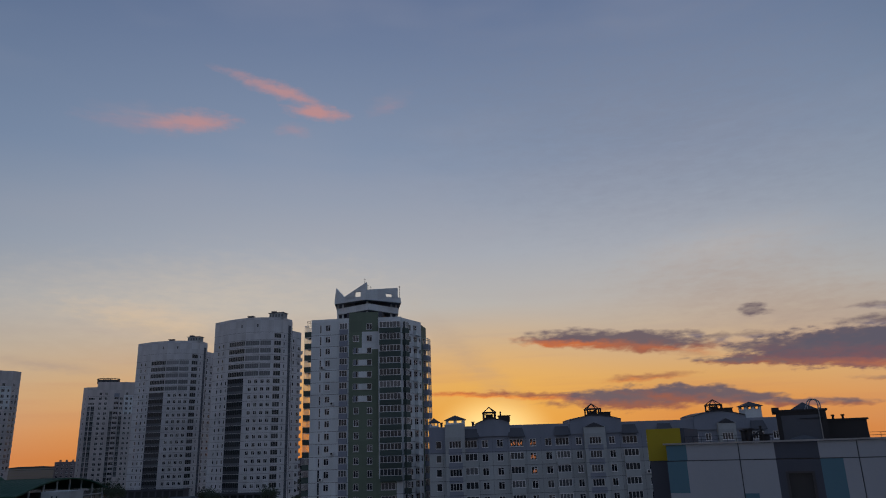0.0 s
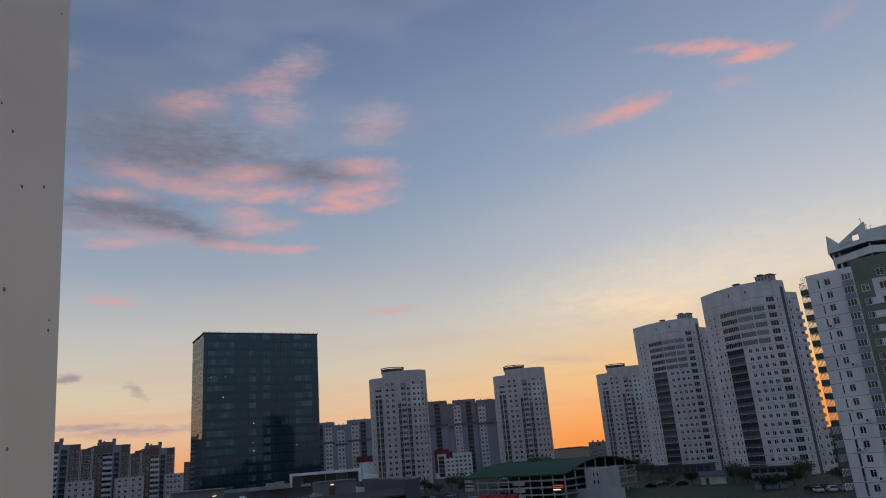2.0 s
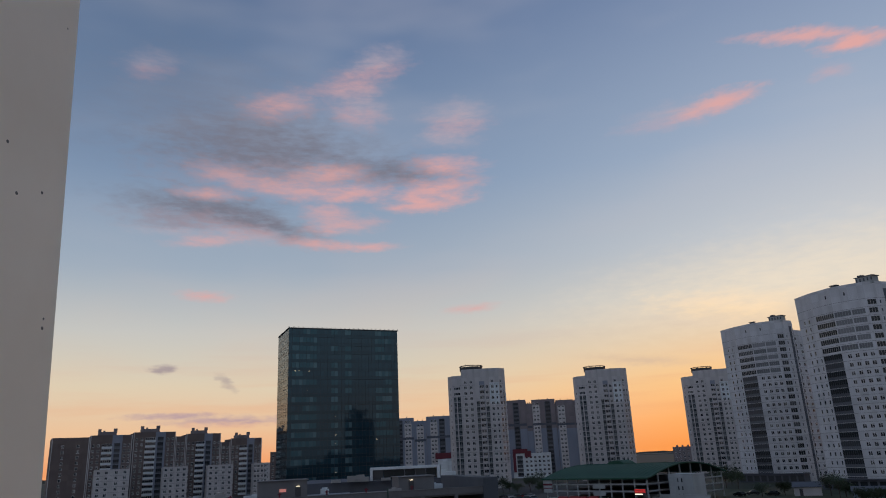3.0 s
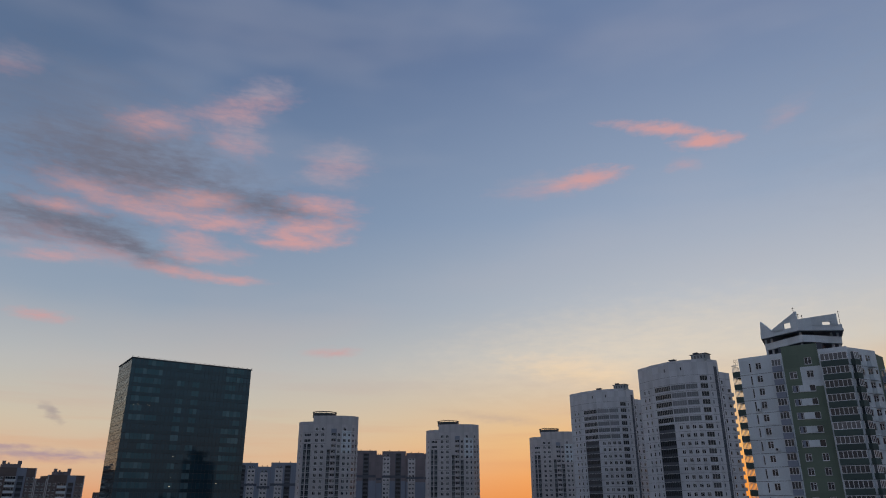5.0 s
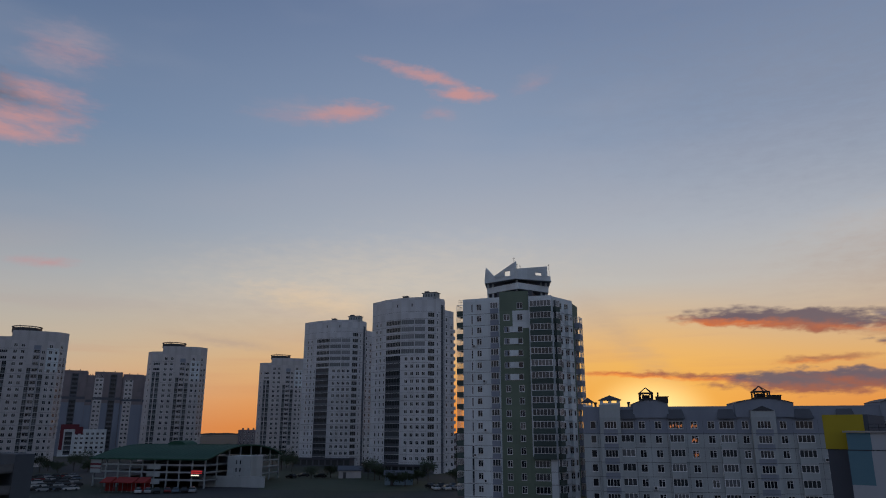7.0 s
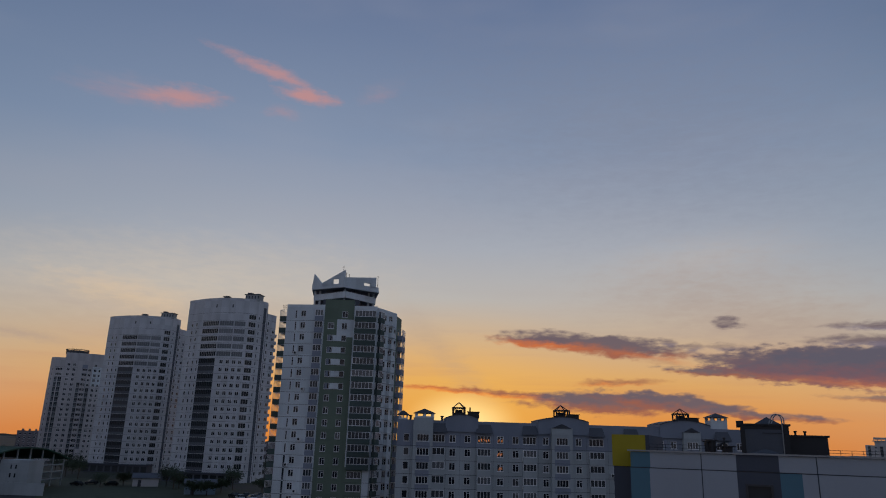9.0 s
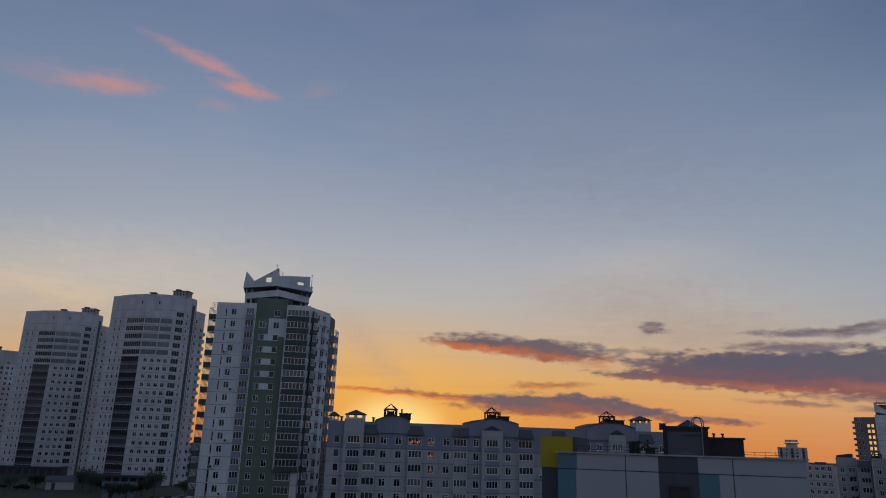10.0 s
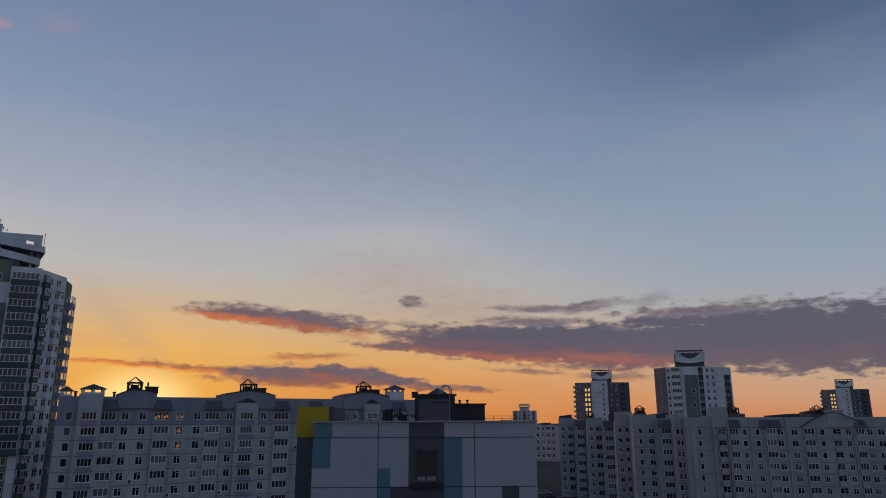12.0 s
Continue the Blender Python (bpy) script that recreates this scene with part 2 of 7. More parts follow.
# long dark bank to the east
for spec in (
        (85.3, 5.6, 13.0, 1.6, -0.05, SLATE_SKY, PLUM, 1.0, 0.35), (96.5, 5.9, 12.6, 2.3, -0.01, SLATE_SKY, DUSK, 1.0, 0.35),
        (102.5, 5.4, 10.0, 2.1, 0.0, SLATE_SKY, DUSK, 1.0, 0.35), (110.0, 5.7, 11.0, 2.7, 0.0, SLATE_SKY, DUSK, 1.0, 0.3),
        (85.2, 4.5, 4.8, 0.5, -0.07, RED, EMBER, 0.42, 1.4),
        (77.1, 4.8, 4.6, 0.24, -0.11, RED, FIRE, 0.4, 1.2), (79.5, 8.7, 3.0, 0.32, -0.04, DUSK, MAUVE, 0.88, 0.7),
        (83.9, 8.8, 2.5, 0.41, 0.11, DUSK, MAUVE, 0.88, 0.7), (79.0, 7.7, 4.4, 0.37, -0.02, DUSK, MAUVE, 0.85, 0.7),
        (88.6, 9.2, 1.5, 0.44, 0.15, MAUVE, MAUVE, 0.55, 0.9), (92.7, 8.1, 5.8, 0.35, 0.01, DUSK, MAUVE, 0.88, 0.7),
        (78.5, 3.7, 3.0, 0.18, -0.06, DUSK, EMBER, 0.75, 0.8), (85.6, 3.2, 2.6, 0.26, -0.02, DUSK, EMBER, 0.75, 0.8),
        (83.4, 3.9, 4.0, 0.22, -0.07, DUSK, EMBER, 0.75, 0.8)):
    sky = cloud(sky, *spec)
# below the horizon
sky = wmix(wstep(HEIGHT, -0.3, -2.0), sky, (0.05, 0.05, 0.06))
back = wnode("ShaderNodeBackground", Strength=1.0)
wl.new(sky, back.inputs["Color"])
wl.new(back.outputs[0], wn.new("ShaderNodeOutputWorld").inputs["Surface"])

sun = new("sun", bpy.data.lights.new("sun", "SUN"))
sun.data.energy, sun.data.angle, sun.data.color = 0.15, radians(0.6), (1.0, 0.55, 0.25)
sun.matrix_world = look((300 * math.sin(radians(SUN_HEADING)), 300 * math.cos(radians(SUN_HEADING)), 20), (0, 0, 12))

# ---- materials ----
def stuff_nodes(name):
    m = bpy.data.materials.new(name)
    m.use_nodes = True
    return m, m.node_tree.nodes, m.node_tree.links, m.node_tree.nodes["Principled BSDF"]


def weathered(name, col, rough=0.85, grain=3.0, stain=0.25, dirt=0.12, relief=0.15, vary=0.0, metal=0.0, panel=None):
    """A matt surface with fine grain, broad stains and rain streaks, in metres."""
    m, n, l, b = stuff_nodes(name)
    co = n.new("ShaderNodeTexCoord").outputs["Object"]
    big = n.new("ShaderNodeTexNoise")
    big.inputs["Scale"].default_value, big.inputs["Detail"].default_value = stain, 5
    squash = n.new("ShaderNodeMapping")
    squash.inputs["Scale"].default_value = (1.0, 1.0, 0.22)
    l.new(co, squash.inputs["Vector"])
    l.new(squash.outputs[0], big.inputs["Vector"])
    small = n.new("ShaderNodeTexNoise")
    small.inputs["Scale"].default_value, small.inputs["Detail"].default_value = grain, 6
    l.new(co, small.inputs["Vector"])
    hsv = n.new("ShaderNodeHueSaturation")
    hsv.inputs["Color"].default_value = (*col, 1)
    add = n.new("ShaderNodeMath")
    add.operation = "MULTIPLY_ADD"
    l.new(big.outputs[0], add.inputs[0])
    add.inputs[1].default_value, add.inputs[2].default_value = dirt * 4, 1.0 - dirt * 2
    add2 = n.new("ShaderNodeMath")
    add2.operation = "MULTIPLY_ADD"
    l.new(small.outputs[0], add2.inputs[0])
    add2.inputs[1].default_value = dirt * 1.6
    sub = n.new("ShaderNodeMath")
    sub.operation = "SUBTRACT"
    l.new(add.outputs[0], sub.inputs[0])
    sub.inputs[1].default_value = dirt * 0.8
    l.new(sub.outputs[0], add2.inputs[2])
    value = add2.outputs[0]
    if vary:
        rnd = n.new("ShaderNodeMath")
        rnd.operation = "MULTIPLY_ADD"
        l.new(n.new("ShaderNodeObjectInfo").outputs["Random"], rnd.inputs[0])
        rnd.inputs[1].default_value, rnd.inputs[2].default_value = vary * 2, 1.0 - vary
        mul = n.new("ShaderNodeMath")
        mul.operation = "MULTIPLY"
        l.new(value, mul.inputs[0])
        l.new(rnd.outputs[0], mul.inputs[1])
        value = mul.outputs[0]
    if panel:
        # each wall panel has its own slight tone
        snap = n.new("ShaderNodeVectorMath")
        snap.operation = "SNAP"
        l.new(co, snap.inputs[0])
        snap.inputs[1].default_value = panel
        tone = n.new("ShaderNodeTexWhiteNoise")
        l.new(snap.outputs[0], tone.inputs["Vector"])
        mad = n.new("ShaderNodeMath")
        mad.operation = "MULTIPLY_ADD"
        l.new(tone.outputs["Value"], mad.inputs[0])
        mad.inputs[1].default_value, mad.inputs[2].default_value = 0.2, 0.9
        mul2 = n.new("ShaderNodeMath")
        mul2.operation = "MULTIPLY"
        l.new(value, mul2.inputs[0])
        l.new(mad.outputs[0], mul2.inputs[1])
        value = mul2.outputs[0]
    l.new(value, hsv.inputs["Value"])
    l.new(hsv.outputs[0], b.inputs["Base Color"])
    b.inputs["Roughness"].default_value, b.inputs["Metallic"].default_value = rough, metal
    if relief:
        bump = n.new("ShaderNodeBump")
        bump.inputs["Strength"].default_value, bump.inputs["Distance"].default_value = relief, 0.02
        l.new(small.outputs[0], bump.inputs["Height"])
        l.new(bump.outputs[0], b.inputs["Normal"])
    return m


def window_glass(name, deep=(0.012, 0.015, 0.02), curtain=(0.15, 0.145, 0.14), share=0.28, ior=1.5, rough=0.06, tint=(1.0, 1.0, 1.0)):
    """Window glass with a dark room or, in some panes, a pale curtain behind it."""
    m, n, l, b = stuff_nodes(name)
    ramp = n.new("ShaderNodeValToRGB")
    e = ramp.color_ramp.elements
    e[0].position, e[0].color = 1.0 - share, (*deep, 1)
    e[1].position, e[1].color = 1.0, (*curtain, 1)
    l.new(n.new("ShaderNodeObjectInfo").outputs["Random"], ramp.inputs[0])
    l.new(ramp.outputs[0], b.inputs["Base Color"])
    b.inputs["Roughness"].default_value, b.inputs["IOR"].default_value = rough, ior
    b.inputs["Specular Tint"].default_value = (*tint, 1)
    wav = n.new("ShaderNodeTexNoise")
    wav.inputs["Scale"].default_value = 0.6
    l.new(n.new("ShaderNodeTexCoord").outputs["Object"], wav.inputs["Vector"])
    bump = n.new("ShaderNodeBump")
    bump.inputs["Strength"].default_value, bump.inputs["Distance"].default_value = 0.12, 0.02
    l.new(wav.outputs[0], bump.inputs["Height"])
    l.new(bump.outputs[0], b.inputs["Normal"])
    return m


def glowing(name, col, strength):
    m, n, l, b = stuff_nodes(name)
    b.inputs["Base Color"].default_value = (*col, 1)
    b.inputs["Emission Color"].default_value, b.inputs["Emission Strength"].default_value = (*col, 1), strength
    return m


M_WHITE = weathered("white_panel_paint", (0.60, 0.61, 0.63), panel=(3.1, 50.0, 2.72), dirt=0.15)
M_CREAM = weathered("cream_panel_paint", (0.54, 0.52, 0.52), panel=(3.1, 50.0, 2.72), dirt=0.15)
M_CHALK = weathered("chalky_white_paint", (0.65, 0.70, 0.72), panel=(3.1, 50.0, 2.72), dirt=0.15)
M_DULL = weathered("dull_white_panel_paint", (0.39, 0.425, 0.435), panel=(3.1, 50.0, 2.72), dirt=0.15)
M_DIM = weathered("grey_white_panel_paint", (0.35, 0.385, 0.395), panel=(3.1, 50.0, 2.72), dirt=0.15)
M_GREYBLUE = weathered("grey_blue_paint", (0.24, 0.27, 0.33))
M_SLATE = weathered("slate_paint", (0.095, 0.105, 0.125))
M_GREEN = weathered("olive_green_paint", (0.15, 0.195, 0.145), panel=(3.1, 50.0, 2.72), dirt=0.15)
M_DKGREEN = weathered("dark_green_paint", (0.065, 0.095, 0.085), vary=0.2)
M_BROWN = weathered("brown_brick_facing", (0.16, 0.125, 0.115), panel=(3.1, 50.0, 2.72), dirt=0.15, grain=8.0)
M_SMOKE = weathered("smoky_parapet_panel", (0.10, 0.11, 0.125), vary=0.5)
M_TAUPE = weathered("taupe_paint", (0.22, 0.19, 0.20), panel=(3.1, 50.0, 2.72), dirt=0.15)
M_RED = weathered("dull_red_paint", (0.15, 0.028, 0.04))
M_JOINT = weathered("joint_sealant", (0.10, 0.105, 0.11), dirt=0.05)
M_ROOF = weathered("roof_felt", (0.06, 0.06, 0.065), relief=0.3)
# near-black base colour carries the backlit shade of the vent roofs
M_TIN = weathered("grey_roof_sheet", (0.05, 0.055, 0.065), rough=0.65)
M_DARK = weathered("dark_metal", (0.025, 0.026, 0.03), rough=0.5, metal=0.3)
M_STEEL = weathered("galvanised_steel", (0.30, 0.31, 0.32), rough=0.4, metal=0.7)
M_CONCRETE = weathered("bare_concrete", (0.15, 0.15, 0.155), grain=5.0, dirt=0.2)
M_FRAME = weathered("white_window_plastic", (0.74, 0.75, 0.76), rough=0.4, dirt=0.05, relief=0.0, vary=0.15)
M_BROWNFRAME = weathered("dark_window_frame", (0.05, 0.05, 0.055), rough=0.4, dirt=0.05, relief=0.0)
M_GLASS = window_glass("window_glass")
M_SHADE = window_glass("shaded_glazing", (0.028, 0.033, 0.035), share=0.45, curtain=(0.095, 0.10, 0.105), ior=1.4, rough=0.15)
M_PALEGLASS = window_glass("pale_balcony_glass", (0.15, 0.165, 0.18), share=0.5, curtain=(0.28, 0.29, 0.31), ior=1.45, rough=0.2)
M_BALGLASS = window_glass("balcony_glass", (0.03, 0.037, 0.042), (0.14, 0.145, 0.15), 0.4, 1.5, 0.12)
M_CURTAIN = window_glass("tower_glass", (0.011, 0.034, 0.048), (0.018, 0.052, 0.070), 0.5, 1.62, 0.03, (0.6, 0.88, 1.0))
M_SKYLIT = window_glass("bright_office_glass", (0.03, 0.075, 0.095), (0.10, 0.165, 0.185), 0.6, 1.62, 0.03, (0.5, 0.9, 1.0))
M_SPANDREL = window_glass("spandrel_glass", (0.009, 0.027, 0.038), (0.014, 0.040, 0.054), 0.5, 1.6, 0.05, (0.6, 0.88, 1.0))
# glow that imitates the sunset reflected in window panes
M_SUNGLINT = glowing("lamp_lit_room", (1.0, 0.33, 0.10), 0.34)
M_LAMP = glowing("lamp_glow", (1.0, 0.86, 0.62), 1.3)


# ---- building kit ----
def at(heading, far, z=0.0):
    """A place by heading (degrees clockwise from north) and distance from the window."""
    return Vector((far * math.sin(radians(heading)), far * math.cos(radians(heading)), z))


class Geo:
    """Vertices and faces of one mesh, with a material slot for each face."""

    def __init__(self):
        self.v, self.f, self.m = [], [], []

    def face(self, pts, mat=0):
        k = len(self.v)
        self.v += [tuple(p) for p in pts]
        self.f.append(tuple(range(k, k + len(pts))))
        self.m.append(mat)

    def box(self, x0, x1, y0, y1, z0, z1, mat=0):
        k = len(self.v)
        self.v += [(x, y, z) for z in (z0, z1) for x, y in ((x0, y0), (x1, y0), (x1, y1), (x0, y1))]
        self.f += [tuple(k + i for i in q) for q in ((3, 2, 1, 0), (4, 5, 6, 7), (0, 1, 5, 4), (1, 2, 6, 5), (2, 3, 7, 6), (3, 0, 4, 7))]
        self.m += [mat] * 6

    def prism(self, pts, z0, z1, mat=0, cap=None):
        """An upright prism over the outline pts, counter-clockwise from above; z1 may differ from point to point."""
        n = len(pts)
        tops = z1 if isinstance(z1, (list, tuple)) else [z1] * n
        for i in range(n):
            j = (i + 1) % n
            self.face(((*pts[i], z0), (*pts[j], z0), (*pts[j], tops[j]), (*pts[i], tops[i])), mat)
        cap = mat if cap is None else cap
        self.face([(*p, t) for p, t in zip(pts, tops)], cap)
        self.face([(*p, z0) for p in reversed(pts)], cap)

    def pyramid(self, x0, x1, y0, y1, z0, z1, mat=0):
        top = ((x0 + x1) / 2, (y0 + y1) / 2, z1)
        base = ((x0, y0, z0), (x1, y0, z0), (x1, y1, z0), (x0, y1, z0))
        for i in range(4):
            self.face((base[i], base[(i + 1) % 4], top), mat)
        self.face(base[::-1], mat)

    def rod(self, a, b, r, mat=0, sides=6):
        a, b = Vector(a), Vector(b)
        turn = (b - a).to_track_quat("Z", "Y").to_matrix()
        ring = [turn @ Vector((r * math.cos(6.2832 * i / sides), r * math.sin(6.2832 * i / sides), 0)) for i in range(sides)]
        for i in range(sides):
            j = (i + 1) % sides
            self.face((a + ring[i], a + ring[j], b + ring[j], b + ring[i]), mat)
        self.face([b + p for p in ring], mat)
        self.face([a + p for p in reversed(ring)], mat)

    def plate(self, outline, y0, y1, mat=0):
        """A plate in the x-z plane over a convex outline, from y0 to y1."""
        n = len(outline)
        self.face([(x, y0, z) for x, z in outline], mat)
        self.face([(x, y1, z) for x, z in reversed(outline)], mat)
        for i in range(n):
            (xa, za), (xb, zb) = outline[i], outline[(i + 1) % n]
            self.face(((xa, y0, za), (xa, y1, za), (xb, y1, zb), (xb, y0, zb)), mat)

    def lattice(self, x0, x1, z0, z1, y0, y1, uprights, rails, bar, mat=0):
        """A frame of bars in one piece: uprights and rails are the lower edges of the bars, each bar wide."""
        xs = sorted({round(v, 4) for u in uprights for v in (u, u + bar)})
        zs = sorted({round(v, 4) for r in rails for v in (r, r + bar)})
        solid_x = {round(u, 4) for u in uprights}
        solid_z = {round(r, 4) for r in rails}
        for i in range(len(xs) - 1):
            for j in range(len(zs) - 1):
                a, b, c, d = xs[i], xs[i + 1], zs[j], zs[j + 1]
                if xs[i] in solid_x or zs[j] in solid_z:
                    self.face(((a, y0, c), (b, y0, c), (b, y0, d), (a, y0, d)), mat)
                else:
                    for (pa, qa), (pb, qb) in (((a, c), (b, c)), ((b, c), (b, d)), ((b, d), (a, d)), ((a, d), (a, c))):
                        self.face(((pa, y0, qa), (pa, y1, qa), (pb, y1, qb), (pb, y0, qb)), mat)
        a, b, c, d = xs[0], xs[-1], zs[0], zs[-1]
        for (pa, qa), (pb, qb) in (((b, c), (a, c)), ((b, d), (b, c)), ((a, d), (b, d)), ((a, c), (a, d))):
            self.face(((pa, y0, qa), (pa, y1, qa), (pb, y1, qb), (pb, y0, qb)), mat)

    def mesh(self, name, mats, smooth=False):
        me = bpy.data.meshes.new(name)
        me.from_pydata(self.v, [], self.f)
        for m in mats:
            me.materials.append(m)
        me.polygons.foreach_set("material_index", self.m)
        if smooth:
            me.polygons.foreach_set("use_smooth", [True] * len(self.f))
        me.update()
        return me


def thing(name, m, label, category, group="", kind=""):
    """An Empty at the base of a thing, which parents its parts."""
    ob = new(name)
    ob.matrix_world = m
    ob.empty_display_size = 0.5
    return tagged(ob, label, category, group, kind)


def part(name, data, parent, m=None, label="", mats=None, kind=""):
    """One mesh under a thing or under a part."""
    if isinstance(data, Geo):
        data = data.mesh(name, mats)
    ob = new(name, data)
    ob.parent = parent
    if m is not None:
        ob.matrix_basis = m
    if label or kind:
        tagged(ob, label, kind=kind)
    return ob


CACHE = {}


def window_meshes(w, h, sashes, bar=0.09, arch=False, frame_mat=None):
    """The frame and the pane of a window, w by h metres, with its lower left corner at the origin."""
    frame_mat = frame_mat or M_FRAME
    key = ("win", round(w, 2), round(h, 2), sashes, bar, arch, frame_mat.name)
    if key not in CACHE:
        g = Geo()
        ups = [(w - bar) * i / sashes for i in range(sashes + 1)]
        g.lattice(0, w, 0, h, 0.06, 0.16, ups, [0, h - bar], bar)
        g.box(-0.06, w + 0.06, -0.1, 0.06, -0.06, 0.0)
        if sashes == 2:
            g.box(w / 2, w, 0.05, 0.15, h * 0.7, h * 0.7 + bar * 0.8)
        if arch:
            for sx in (0, 1):
                pts = [(0, h), (0, h * 0.72), (w * 0.12, h * 0.86), (w * 0.3, h * 0.96), (w * 0.5, h)]
                pts = [(w - x, z) for x, z in pts][::-1] if sx else pts
                g.plate(pts[::-1] if not sx else pts, -0.0, 0.05)
        p = Geo()
        p.face(((0.02, 0.12, 0.02), (w - 0.02, 0.12, 0.02), (w - 0.02, 0.12, h - 0.02), (0.02, 0.12, h - 0.02)))
        CACHE[key] = g.mesh("window", [frame_mat]), p.mesh("pane", [M_GLASS])
    return CACHE[key]


def balcony_meshes(w, sh, deep, wall, glazed, sashes):
    """A balcony: slab and parapet, and its glazing or its railing."""
    key = ("bal", round(w, 2), round(sh, 2), deep, wall.name, glazed, sashes)
    if key not in CACHE:
        g = Geo()
        g.box(0, w, -deep, 0.3, -0.12, 0.06)
        g.box(0, w, -deep, -deep + 0.1, 0.06, 1.05)
        g.box(0, 0.1, -deep + 0.1, 0.05, 0.06, 1.05)
        g.box(w - 0.1, w, -deep + 0.1, 0.05, 0.06, 1.05)
        rail = Geo()
        if glazed == 2:
            top = sh - 0.2
            rail.lattice(0, w, 1.05, top, -deep + 0.01, -deep + 0.09, [(w - 0.1) * i / sashes for i in range(sashes + 1)], [1.05, top - 0.1], 0.1)
            for x in (0.0, w - 0.08):
                for y in (-deep * 0.55, -0.08):
                    rail.box(x, x + 0.08, y, y + 0.08, 1.05, top)
                rail.box(x, x + 0.08, -deep + 0.1, 0.0, top - 0.1, top)
        elif glazed:
            top = sh - 0.2
            rail.lattice(0, w, 1.05, top, -deep + 0.01, -deep + 0.09, [(w - 0.1) * i / sashes for i in range(sashes + 1)], [1.05, top - 0.1], 0.1)
            rail.box(0.02, 0.08, -0.2, 0.0, 1.05, top)
            rail.box(w - 0.08, w - 0.02, -0.2, 0.0, 1.05, top)
            rail.face(((0.05, -deep + 0.05, 1.1), (w - 0.05, -deep + 0.05, 1.1), (w - 0.05, -deep + 0.05, top), (0.05, -deep + 0.05, top)), 1)
            for x in (0.05, w - 0.05):
                rail.face(((x, -deep + 0.05, 1.1), (x, 0, 1.1), (x, 0, top), (x, -deep + 0.05, top)), 1)
        else:
            rail.box(0, w, -deep - 0.02, -deep + 0.05, 1.12, 1.17)
            for i in range(4):
                x = (w - 0.05) * i / 3
                rail.box(x, x + 0.05, -deep, -deep + 0.05, 1.05, 1.12)
        CACHE[key] = g.mesh("balcony", [wall]), rail.mesh("glazing" if glazed else "railing", [M_FRAME, M_BALGLASS])
    return CACHE[key]


